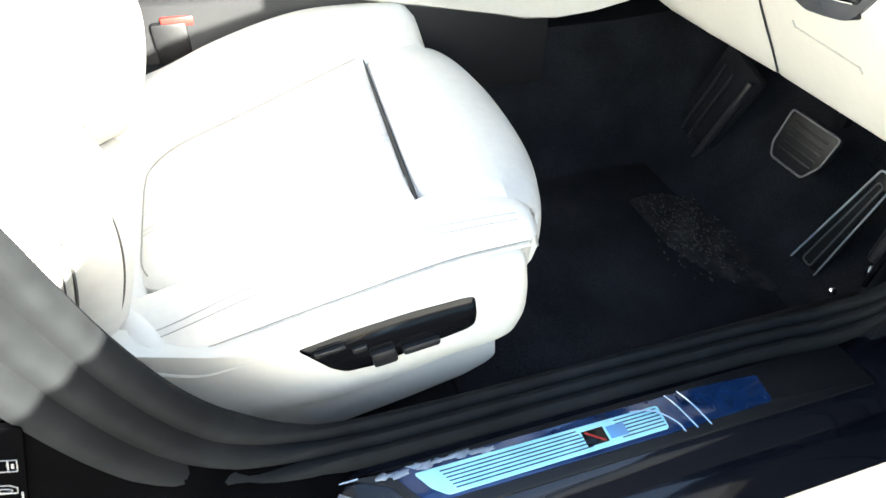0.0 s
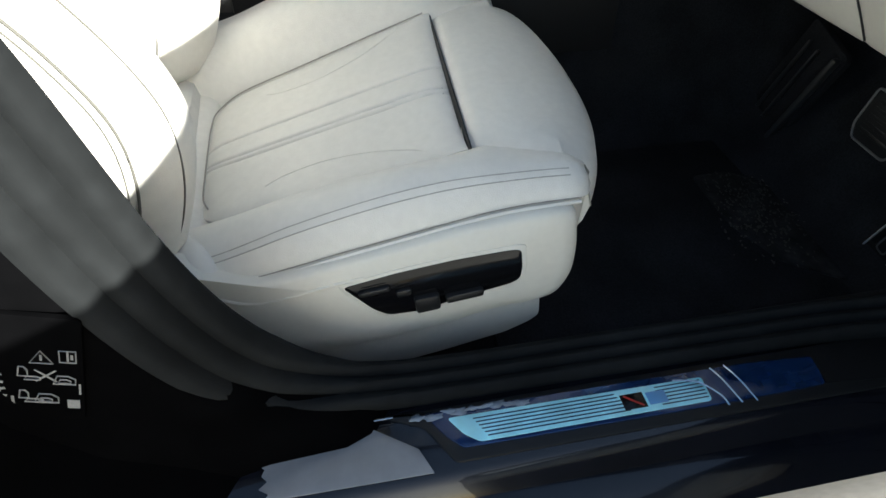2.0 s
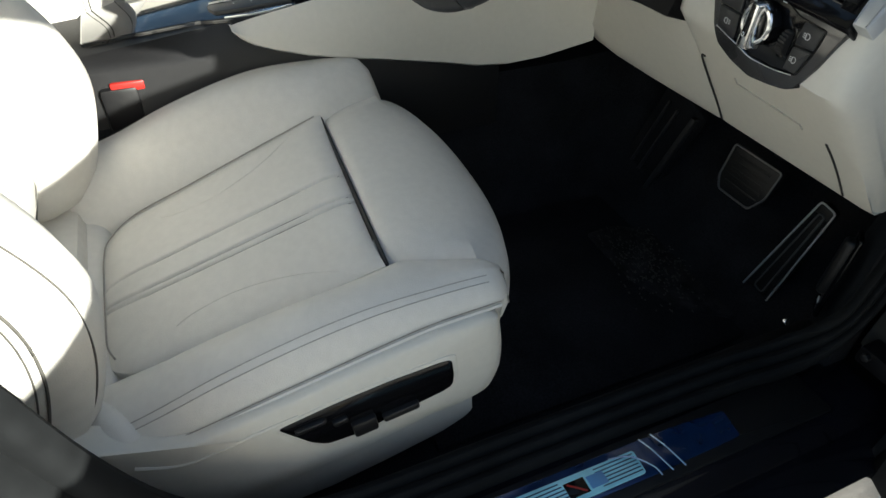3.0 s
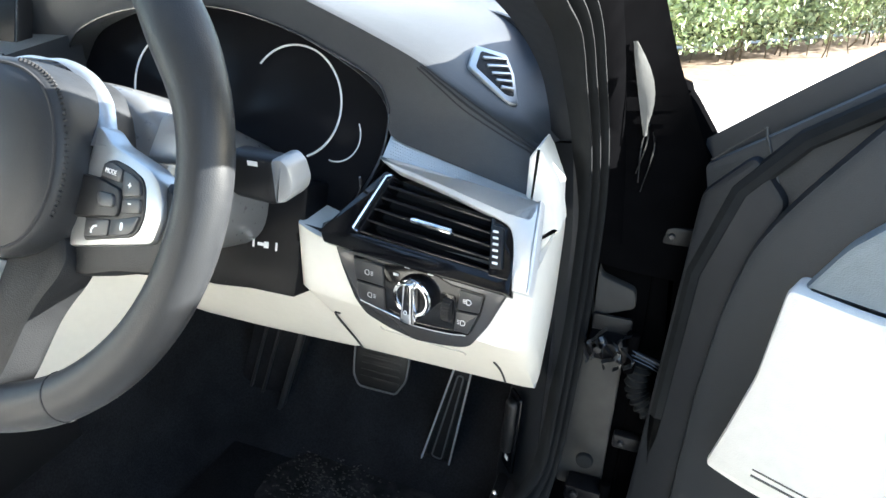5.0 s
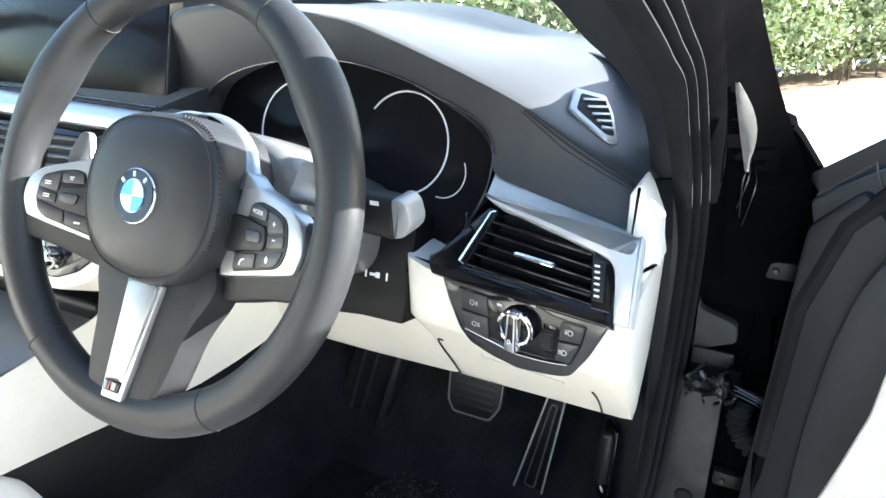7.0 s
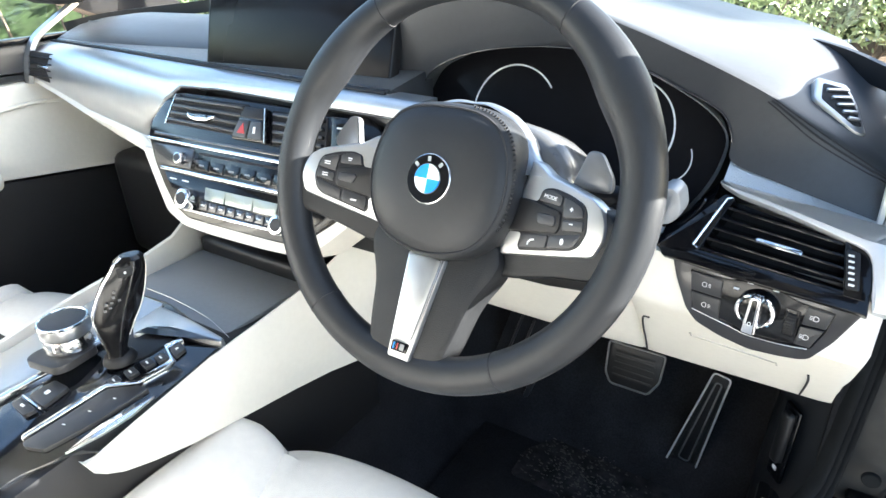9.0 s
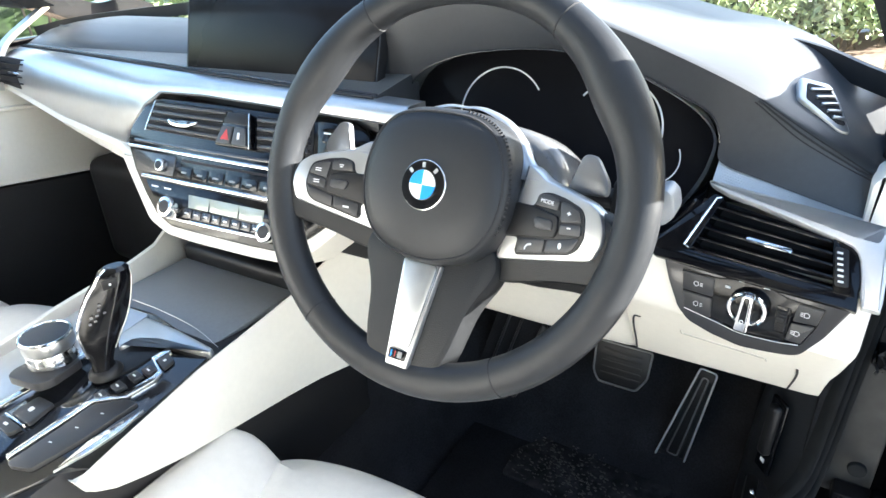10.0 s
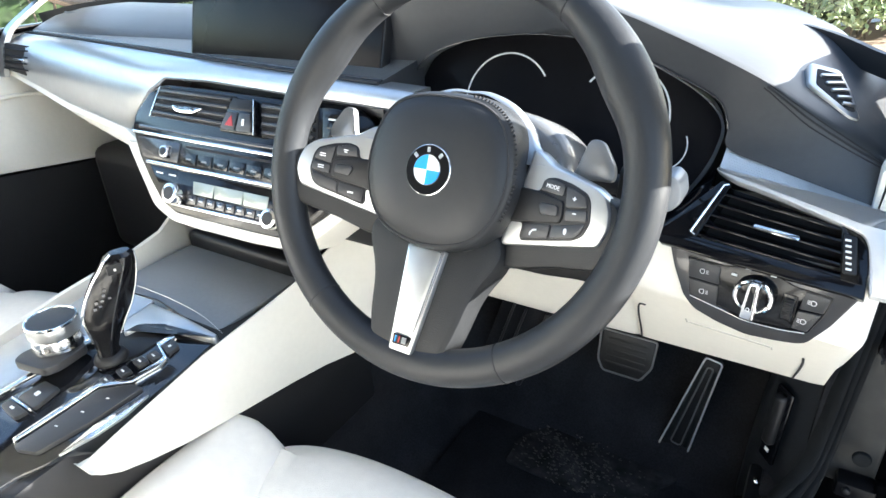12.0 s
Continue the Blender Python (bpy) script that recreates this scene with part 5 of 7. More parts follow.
tw = part("vent_wheel_frame", slab(round_poly([(0.0530, 0.0100), (0.0635, 0.0095), (0.0720, -0.0230), (0.0615, -0.0240)], 0.002), 0.006, VF @ Matrix.Translation((0, 0, 0.0028)), 0.001), PLASTIC, vent)
for k in range(6):
    part("wheel_notch", box((0.0045, 0.0018, 0.002), (0.0580 + 0.0014 * k, 0.0048 - 0.0049 * k, 0.0032), 0.0004, VF), MARK, tw)

# light switch panel
LF = basis((0.6, 0.1665, 0.79), (1, -0.133, 0), (0, 0.02, 1))
lp = part("light_panel", slab(round_poly([(-0.067, 0.0295), (-0.0316, 0.0283), (0.0046, 0.0285), (0.0385, 0.0290), (0.0995, 0.0302), (0.0913, 0.0115), (0.082, -0.010), (0.0675, -0.0335), (0.0590, -0.0375), (0.0421, -0.0410), (0.0165, -0.0445), (-0.0120, -0.0405), (-0.0350, -0.0335), (-0.0470, -0.0215), (-0.0600, 0.0075)], 0.005), 0.02, LF, 0.0008), GREY_GLOSS, dash, "grey gloss light control panel")
part("switch_field", slab(round_poly([(-0.0475, 0.0230), (-0.0150, 0.0220), (0.002, 0.0255), (0.032, 0.0255), (0.049, 0.0200), (0.0790, 0.0190), (0.0755, -0.001), (0.0670, -0.0225), (0.040, -0.0275), (0.014, -0.0285), (-0.015, -0.0245), (-0.0400, -0.0200)], 0.003), 0.006, LF @ Matrix.Translation((0, 0, 0.0012)), 0.0008), GLOSS, lp)
for pts in ([(-0.0460, 0.0210), (-0.0158, 0.0203), (-0.0150, 0.0012), (-0.0440, 0.0015)], [(-0.0430, -0.0005), (-0.0148, -0.0008), (-0.0138, -0.0220), (-0.0390, -0.0190)],
            [(0.0570, 0.0186), (0.0774, 0.0182), (0.0745, 0.0018), (0.0555, 0.0002)], [(0.0548, -0.0022), (0.0735, -0.0002), (0.0657, -0.0207), (0.0532, -0.0210)]):
    b = part("button", slab(round_poly(pts, 0.0015), 0.004, LF @ Matrix.Translation((0, 0, 0.0028)), 0.0008), BUTTON, lp)
    cx, cz = sum(p[0] for p in pts) / 4, sum(p[1] for p in pts) / 4
    ring = [LF @ Vector((cx - 0.001 + 0.0026 * max(-0.6, math.cos(radians(a))) * (-1 if cx < 0 else 1), cz + 0.0024 * math.sin(radians(a)), 0.0030)) for a in range(0, 360, 24)]
    part("mark", tube(ring, 0.0003, 5, LF.to_3x3().col[2], True), MARK, b)
    for k in (-1, 0, 1):
        part("mark", box((0.0024, 0.0005, 0.0002), (cx + (-0.0045 if cx > 0 else 0.0035), cz + 0.0015 * k, 0.0030), 0, LF), MARK, b)
part("chrome_line", tube(spline([LF @ Vector((x, z, 0.0022)) for x, z in ((-0.0395, -0.0187), (-0.022, -0.0218), (-0.004, -0.0248), (0.0125, -0.0278), (0.030, -0.0272), (0.047, -0.0255), (0.0645, -0.0222))], 40), 0.0008, 6, (0, 1, 0)), CHROME, lp)
# rotary knob with a grip bar
KB = LF @ Matrix.Translation((0.0182, 0.0040, 0.003))
kn = part("light_knob", cyl(0.0180, 0.0172, 0.010, KB @ Matrix.Translation((0, 0, 0.004)), 40, 0.001), GLOSS, lp, "chrome rotary light switch")
part("knob_ring", tube([KB @ Vector((0.0155 * math.cos(radians(a)), 0.0155 * math.sin(radians(a)), 0.0092)) for a in range(0, 360, 10)], 0.0022, 8, LF.to_3x3().col[2], True), CHROME, kn)
GB = KB @ Matrix.Rotation(radians(-2), 4, "Z")
part("grip", slab(round_poly([(-0.0050, 0.0175), (0.0050, 0.0175), (0.0062, -0.021), (-0.0062, -0.021)], 0.003), 0.014, GB @ Matrix.Translation((0, 0, 0.018)), 0.002), CHROME, kn)
part("grip_inlay", slab(round_poly([(-0.0022, 0.016), (0.0022, 0.016), (0.0030, -0.010), (-0.0030, -0.010)], 0.001), 0.002, GB @ Matrix.Translation((0, 0, 0.0188)), 0.0005), GLOSS, kn)
part("grip_mark", tube([GB @ Vector((0.0014 * math.cos(radians(a)), -0.0085 + 0.0018 * math.sin(radians(a)), 0.0192)) for a in range(0, 360, 40)], 0.0004, 5, LF.to_3x3().col[2], True), MARK, kn)
for a in (115, 90, 62, 150):
    r = 0.0245
    part("mark", box((0.005, 0.0022, 0.0003), (r * math.cos(radians(a)), r * math.sin(radians(a)), -0.0008), 0, KB), MARK, lp)
dw = part("dimmer_wheel", cyl(0.0115, 0.0115, 0.008, LF @ Matrix.Translation((0.0468, -0.0025, -0.003)) @ Matrix.Rotation(radians(90), 4, "Y"), 28, 0.001), PLASTIC, lp)
part("dimmer_frame", slab(round_poly([(0.0400, 0.0115), (0.0530, 0.0115), (0.0530, -0.0160), (0.0405, -0.0160)], 0.002), 0.004, LF @ Matrix.Translation((0, 0, 0.0020)), 0.0006), GLOSS, lp)
for k in range(9):
    a = radians(-52 + 13 * k)
    part("wheel_rib", box((0.0075, 0.0012, 0.0012), (0, 0, 0), 0, LF @ Matrix.Translation((0.0468, -0.0025 + 0.0118 * math.sin(a), -0.003 + 0.0118 * math.cos(a)))), PLASTIC, dw)

# ivory knee panel
def knee_face(x, z):
    """Depth of the knee panel's face: upright round the light switches, then sloping forward to its lower edge."""
    top = 0.1695 - 0.133 * (x - 0.6)
    f = max(0.0, (0.760 - z) / 0.1475)
    return lerp(top, 0.303, min(1.0, f) ** 0.92)
KNEE_TOP = ((0.4875, 0.833), (0.4960, 0.832), (0.503, 0.8235), (0.512, 0.8205), (0.521, 0.8190), (0.532, 0.8200), (0.56, 0.824), (0.72, 0.826))
rings = []
for x, dy0, hi in ((0.120, 0.085, 0), (0.16, 0.055, 0), (0.20, 0.030, 0), (0.26, 0.012, 0), (0.35, 0.004, 0), (0.44, 0.002, 0), (0.480, 0.002, 0), (0.4885, 0.008, 1), (0.4910, 0.003, 1), (0.4960, 0.001, 1), (0.503, 0.0, 1), (0.512, 0.0, 1), (0.521, 0.0, 1), (0.532, 0.0, 1), (0.56, 0.0, 1), (0.64, 0.0, 1), (0.690, 0.0, 1), (0.703, 0.004, 1), (0.7095, 0.012, 1), (0.7125, 0.026, 1)):
    ring = []
    for z in (0.826, 0.800, 0.775, 0.762, 0.750, 0.735, 0.715, 0.690, 0.665, 0.640, 0.624, 0.6135):
        zz = min(z, curve_at(KNEE_TOP, x)) if hi else min(z, 0.757)
        tuck = -0.010 * max(0.0, 0.70 - z) / 0.09 if x > 0.705 else 0.0
        ring.append(Vector((x + tuck, (knee_face(x, zz) if hi else max(knee_face(x, zz), 0.180)) + dy0 * (1 if z > 0.66 else 0.5), zz - 0.010 * max(0.0, 0.50 - x) / 0.3 * (1 if z < 0.65 else 0))))
    low = ring[-1]
    ring += [low + Vector((0, 0.006, -0.004)), low + Vector((0, 0.020, -0.002)), low + Vector((0, 0.07, 0.09)), Vector((x, 0.40, 0.757 if not hi else 0.826))]
    rings.append(ring)
part("knee_panel", loft(rings), IVORY, dash, "ivory lower knee panel")
# joints in the knee panel
def knee_line(pts, r, mat, name):
    part(name, tube(spline([(x, knee_face(x, z) - 0.0006, z) for x, z in pts], 30), r, 6), mat, dash)
knee_line([(0.508, 0.7125), (0.5015, 0.711), (0.498, 0.700), (0.4955, 0.675), (0.4945, 0.645), (0.4925, 0.615)], 0.0012, GAP, "panel_joint")
knee_line([(0.672, 0.692), (0.6735, 0.675), (0.673, 0.650), (0.6705, 0.6155)], 0.0012, GAP, "panel_joint")
knee_line([(0.556, 0.700), (0.600, 0.6985), (0.640, 0.697)], 0.0009, SEAM_LIGHT, "panel_pocket")
for x, z in ((0.553, 0.706), (0.641, 0.698)):
    knee_line([(x, z), (x + 0.001, z - 0.007)], 0.0010, SEAM_LIGHT, "panel_pocket")
# black box under the column with the key mark
ib = part("column_panel", slab(round_poly([(0.30, 0.115), (0.4935, 0.105), (0.4935, 0.070), (0.4895, 0.045), (0.4905, 0.028), (0.4885, -0.0035), (0.44, -0.004), (0.40, -0.008), (0.28, -0.010)], 0.004), 0.06, facing(0.1745, 16, 0.757), 0.003), DARK_PLASTIC, dash, "black panel under the steering column")
for dx, w, h in ((-0.012, 0.002, 0.008), (-0.004, 0.007, 0.003), (0.002, 0.005, 0.006), (0.013, 0.002, 0.008)):
    part("key_mark", box((w, h, 0.0004), (0.4525 + dx, 0.042, 0.0003), 0, facing(0.1745, 16, 0.757)), MARK, ib)
# end face of the dashboard, seen with the door open
ef = [(0.690, 0.905), (0.6957, 0.9140), (0.6978, 0.9160), (0.7032, 0.9076), (0.7102, 0.8917), (0.7156, 0.8802), (0.7171, 0.8603), (0.7207, 0.8432), (0.7162, 0.8445), (0.7125, 0.8332), (0.7061, 0.8223), (0.690, 0.822)]
part("end_face", slab(round_poly(ef, 0.0015), 0.04, facing(0.2185, 0), 0.003), IVORY, dash, "ivory end face of the dashboard")

# centre display
SD = basis((0.004, 0.2200, 1.0110), (1, 0.01, -0.012), (0, 0.30, 1))
cd = part("centre_display", slab(round_poly([(-0.169, 0.066), (0.169, 0.066), (0.169, -0.066), (-0.169, -0.066)], 0.005), 0.016, SD, 0.002), PLASTIC, dash, "dark freestanding centre display")
part("display_glass", slab(round_poly([(-0.167, 0.064), (0.167, 0.064), (0.167, -0.064), (-0.167, -0.064)], 0.004), 0.002, SD @ Matrix.Translation((0, 0, 0.001)), 0.0006), SCREEN, cd)
part("display_rim", tube([SD @ Vector((x, y, 0.0005)) for x, y in ((-0.1685, 0.066), (-0.1685, -0.0655), (0.1685, -0.0655), (0.1685, 0.066))], 0.0009, 6, SD.to_3x3().col[2]), GREY_GLOSS, cd)

# satin trim across the passenger side and over the centre vents
rings = []
TRIM = [(-0.70, 0.242, 0.952, 0.193, 0.894), (-0.60, 0.232, 0.953, 0.185, 0.876), (-0.50, 0.2225, 0.953, 0.178, 0.856), (-0.387, 0.209, 0.953, 0.1615, 0.850), (-0.284, 0.1965, 0.953, 0.147, 0.8435), (-0.250, 0.193, 0.953, 0.142, 0.872), (-0.199, 0.187, 0.953, 0.140, 0.912), (-0.165, 0.183, 0.953, 0.146, 0.932), (-0.08, 0.174, 0.953, 0.149, 0.934), (0.06, 0.162, 0.952, 0.146, 0.932), (0.20, 0.156, 0.950, 0.142, 0.931), (0.255, 0.154, 0.949, 0.140, 0.930)]
for x, yu, zu, yl, zl in TRIM:
    dy0, h = yu - yl, zu - zl
    rings.append([Vector((x, yy, zz)) for yy, zz in ((yu + 0.03, zu - 0.002), (yu, zu), (yl + 0.62 * dy0, zu - 0.07 * h), (yl + 0.32 * dy0, zu - 0.24 * h), (yl + 0.12 * dy0, zl + 0.45 * h), (yl, zl + 0.02 * h), (yl + 0.002, zl - 0.003), (yu + 0.03, zl - 0.003))])
part("passenger_trim", loft(rings), ALU, dash, "broad satin metal dashboard trim")
part("trim_line", tube([(x, yu + 0.004, zu + 0.0010) for x, yu, zu, yl, zl in TRIM[:-1]], 0.0022, 6), GAP, dash)
part("trim_line", tube([(x, yu + 0.012, zu + 0.0030) for x, yu, zu, yl, zl in TRIM[:-1]], 0.0014, 6), GREY_GLOSS, dash)
part("trim_back", loft([[Vector((x, yu + 0.010, zu + 0.002)), Vector((x, yu + 0.10, zu + 0.014)), Vector((x, yu + 0.10, zu - 0.04)), Vector((x, yu + 0.010, zu - 0.04))] for x, yu, zu, yl, zl in TRIM[:-1]]), PAD, dash)
rings = []
for x, y, zt, zb in ((-0.705, 0.197, 0.895, 0.880), (-0.60, 0.186, 0.877, 0.856), (-0.50, 0.178, 0.856, 0.830), (-0.387, 0.161, 0.850, 0.814), (-0.30, 0.148, 0.845, 0.804), (-0.228, 0.120, 0.8425, 0.800)):
    rings.append([Vector((x, yy, zz)) for yy, zz in ((y + 0.08, zt), (y + 0.001, zt - 0.003), (y - 0.005, zt - 0.009), (y + 0.000, zb + 0.010), (y + 0.012, zb + 0.003), (y + 0.05, zb), (y + 0.10, zb))])
part("passenger_panel", loft(rings), IVORY, dash, "ivory passenger side dashboard panel")
part("glovebox", box((0.46, 0.24, 0.24), (-0.455, 0.40, 0.60), 0.03, None, 3), PLASTIC, dash, "black glovebox")
part("trim_loop", sweep(spline([(-0.702, 0.183, 0.882), (-0.702, 0.188, 0.905), (-0.702, 0.198, 0.933), (-0.702, 0.220, 0.963), (-0.702, 0.262, 0.989), (-0.702, 0.315, 1.018)], 30), [(-0.010, -0.005), (0.008, -0.005), (0.008, 0.004), (-0.010, 0.004)]), ALU, dash, "satin metal edge round the outer vent")
part("pad_joint", tube(spline([(-0.677, 0.318, 0.9815), (-0.52, 0.312, 0.9805), (-0.387, 0.305, 0.978), (-0.30, 0.325, 0.983), (-0.2, 0.34, 0.987)], 30), 0.0016, 6), FABRIC_GREY, dash)
# far outer vent
OV = basis((-0.655, 0.1935, 0.915), (0.07, 0.009, -0.003), (0, 0.016, 0.052))
ov = part("air_vent", slab(round_poly([(-0.038, 0.028), (0.036, 0.026), (0.036, -0.030), (-0.038, -0.019)], 0.006), 0.02, OV, 0.002), GAP, dash, "slatted outer air vent")
for k in range(4):
    part("slat", box((0.066, 0.003, 0.006), (-0.001, 0.017 - 0.0115 * k, 0.001), 0.001, OV), PLASTIC, ov)
part("vent_tab", box((0.03, 0.005, 0.006), (0.010, 0.0, 0.004), 0.002, OV), CHROME, ov)

# centre stack
SF = basis((0, 0.120, 0.86), (1, 0.04, 0), (0, 0.55, 1))
SI = SF.inverted()
def sl(pts):
    """Points given by the car's x and z, laid into the stack's plane."""
    out = []
    for x, z in pts:
        q = SI @ Vector((x, 0.120 + 0.04 * x + 0.55 * (z - 0.86), z))
        out.append((q.x, q.y))
    return out
def splate(name, pts, lift, depth, mat, parent, r=0.001, rp=0.003, label=""):
    return part(name, slab(round_poly(sl(pts), rp), depth, SF @ Matrix.Translation((0, 0, lift)), r), mat, parent, label)
def sbar(name, x0, z0, x1, z1, h, lift, mat, parent, depth=0.004):
    (a, b), (c, d) = sl([(x0, z0), (x1, z1)])
    L = math.hypot(c - a, d - b)
    return part(name, box((L, h, depth), (0, 0, 0), min(h, depth) * 0.3, SF @ Matrix.Translation(((a + c) / 2, (b + d) / 2, lift)) @ Matrix.Rotation(math.atan2(d - b, c - a), 4, "Z")), mat, parent)
left = [(-0.1715, 0.9222), (-0.1965, 0.911), (-0.2187, 0.881), (-0.2192, 0.8623), (-0.1917, 0.8295), (-0.160, 0.8025), (-0.1287, 0.780), (-0.097, 0.7696), (-0.057, 0.7688)]
outer = [(-0.2275, 0.8480), (-0.2255, 0.8400), (-0.193, 0.8120), (-0.145, 0.7715), (-0.105, 0.7590), (-0.054, 0.7570)]
flip = lambda pts: [(-0.006 - x, z) for x, z in reversed(pts)]
stack = splate("control_unit", left + flip(left), 0.0, 0.03, GLOSS, dash, 0.003, 0.006, "piano black centre control stack")
splate("stack_surround", outer + flip(outer), -0.002, 0.05, IVORY, dash, 0.004, 0.010, "ivory rim round the centre stack")
for pts in ([(-0.173, 0.9172), (-0.026, 0.9173), (-0.034, 0.879), (-0.183, 0.8813)], [(0.019, 0.914), (0.112, 0.9142), (0.120, 0.878), (0.031, 0.875)]):
    v = splate("centre_vent", pts, 0.0012, 0.006, GAP, stack, 0.0004, 0.002)
    for k in range(4):
        f = (k + 0.5) / 4
        (xa, za), (xb, zb) = [(lerp(p[0], q[0], f), lerp(p[1], q[1], f)) for p, q in ((pts[0], pts[3]), (pts[1], pts[2]))]
        sbar("slat", xa + 0.004, za, xb - 0.003, zb, 0.0048, 0.003, BUTTON, v, 0.008)
splate("vent_frame_edge", [(-0.1855, 0.8800), (-0.1755, 0.9190), (-0.1725, 0.9190), (-0.1825, 0.8800)], 0.003, 0.004, CHROME, stack, 0.0006, 0.001)
splate("vent_tab", [(-0.134, 0.8945), (-0.128, 0.8900), (-0.112, 0.8885), (-0.094, 0.8895), (-0.078, 0.8945), (-0.076, 0.8985), (-0.092, 0.8945), (-0.112, 0.8935), (-0.126, 0.8945), (-0.132, 0.8980)], 0.010, 0.005, CHROME, stack, 0.0015, 0.002, "chrome vent tab")
hz = splate("hazard_block", [(-0.023, 0.914), (0.0155, 0.914), (0.028, 0.8746), (-0.035, 0.8740)], 0.012, 0.012, GLOSS, stack, 0.003, 0.004, "hazard light switch block")
splate("block_top", [(-0.021, 0.913), (0.0135, 0.913), (0.0175, 0.9000), (-0.0255, 0.9000)], 0.0128, 0.003, PLASTIC, hz, 0.001, 0.002)
splate("hazard_button", [(-0.0255, 0.8975), (-0.0055, 0.8975), (-0.0065, 0.8770), (-0.032, 0.8768)], 0.0135, 0.004, BUTTON, hz)
t3 = sl([(-0.0155, 0.8935), (-0.0095, 0.8815), (-0.0235, 0.8815)])
part("hazard_mark", slab(t3, 0.001, SF @ Matrix.Translation((0, 0, 0.0142)), 0.0), RED, hz, "red triangle")
splate("lock_button", [(-0.0035, 0.8975), (0.0155, 0.8975), (0.0235, 0.8770), (-0.0040, 0.8770)], 0.0135, 0.004, BUTTON, hz)
sbar("lock_mark", 0.0065, 0.8910, 0.0075, 0.8835, 0.004, 0.0142, MARK, hz, 0.0006)
sbar("block_edge", 0.0165, 0.914, 0.0285, 0.8746, 0.0016, 0.012, CHROME, hz)
sbar("chrome_line", -0.214, 0.8585, 0.205, 0.8575, 0.0045, 0.002, CHROME, stack)
sbar("gloss_ridge", -0.200, 0.8660, 0.190, 0.8655, 0.0050, 0.003, GREY_GLOSS, stack)
sbar("chrome_line", -0.170, 0.8240, 0.162, 0.8250, 0.0050, 0.003, CHROME, stack)
sbar("chrome_line", -0.104, 0.7795, 0.096, 0.7820, 0.0045, 0.003, CHROME, stack)
splate("radio_panel", [(-0.203, 0.8540), (-0.112, 0.8540), (-0.112, 0.8290), (-0.184, 0.8290)], 0.0008, 0.003, GREY_GLOSS, stack)
def knob(x, z, r, h, parent, name):
    (a, b), = sl([(x, z)])
    k = part(name, cyl(r, r * 0.92, h, SF @ Matrix.Translation((a, b, h / 2)), 32, 0.0012), CHROME, parent, "chrome rotary knob")
    part("knob_face", cyl(r * 0.62, r * 0.6, 0.001, SF @ Matrix.Translation((a, b, h + 0.0003)), 28), PLASTIC, k)
    return k
knob(-0.131, 0.8400, 0.0090, 0.012, stack, "volume_knob")
knob(-0.094, 0.7925, 0.0150, 0.020, stack, "temperature_knob")
knob(0.084, 0.7890, 0.0135, 0.020, stack, "temperature_knob")
for k in range(7):
    x = -0.104 + 0.030 * k
    splate("radio_button", [(x, 0.8430), (x + 0.027, 0.8430), (x + 0.027, 0.8300), (x, 0.8300)], 0.0010, 0.003, GLOSS, stack, 0.0006, 0.001)
    sbar("mark", x + 0.008, 0.8360, x + 0.018, 0.8360, 0.0022, 0.0014, PADDLE, stack, 0.0005)
sbar("slot", -0.100, 0.8500, 0.110, 0.8500, 0.0035, 0.0010, GAP, stack, 0.002)
lcd = splate("climate_panel", [(-0.165, 0.8205), (0.158, 0.8205), (0.125, 0.7935), (0.10, 0.783), (-0.10, 0.783), (-0.135, 0.795)], 0.001, 0.003, GLOSS, stack, 0.0006, 0.003)
for x0, x1 in ((-0.071, -0.033), (-0.031, 0.020), (0.022, 0.063)):
    splate("climate_display", [(x0 - 0.002, 0.8115), (x1, 0.8115), (x1 + 0.001, 0.7965), (x0 + 0.002, 0.7965)], 0.002, 0.002, LCD, lcd, 0.0004, 0.001, "pale grey climate display")
for k in range(8):
    x = -0.076 + 0.0178 * k
    splate("climate_button", [(x, 0.7945), (x + 0.0164, 0.7945), (x + 0.0164, 0.7845), (x, 0.7845)], 0.003, 0.004, GREY_GLOSS, lcd, 0.0008, 0.001)
    sbar("mark", x + 0.004, 0.7897, x + 0.011, 0.7897, 0.0018, 0.0034, MARK, lcd, 0.0004)
for x in (-0.148, -0.122):
    sbar("mark", x, 0.8135, x + 0.014, 0.8135, 0.002, 0.0020, MARK, lcd, 0.0004)
# start button between stack and wheel
splate("start_panel", [(0.118, 0.9180), (0.160, 0.9175), (0.172, 0.8850), (0.128, 0.8800)], 0.003, 0.006, GLOSS, stack, 0.002, 0.004)
(a, b), = sl([(0.142, 0.9035)])
part("start_button", cyl(0.0125, 0.0120, 0.008, SF @ Matrix.Translation((a, b, 0.006)), 30, 0.001), GLOSS, stack, "round start button")
sbar("mark", 0.137, 0.9035, 0.148, 0.9035, 0.0022, 0.0104, MARK, stack, 0.0004)
# lower edge of the stack above the cubby
part("unit_back", box((0.36, 0.12, 0.13), (-0.003, 0.215, 0.80), 0.01), PLASTIC, dash)
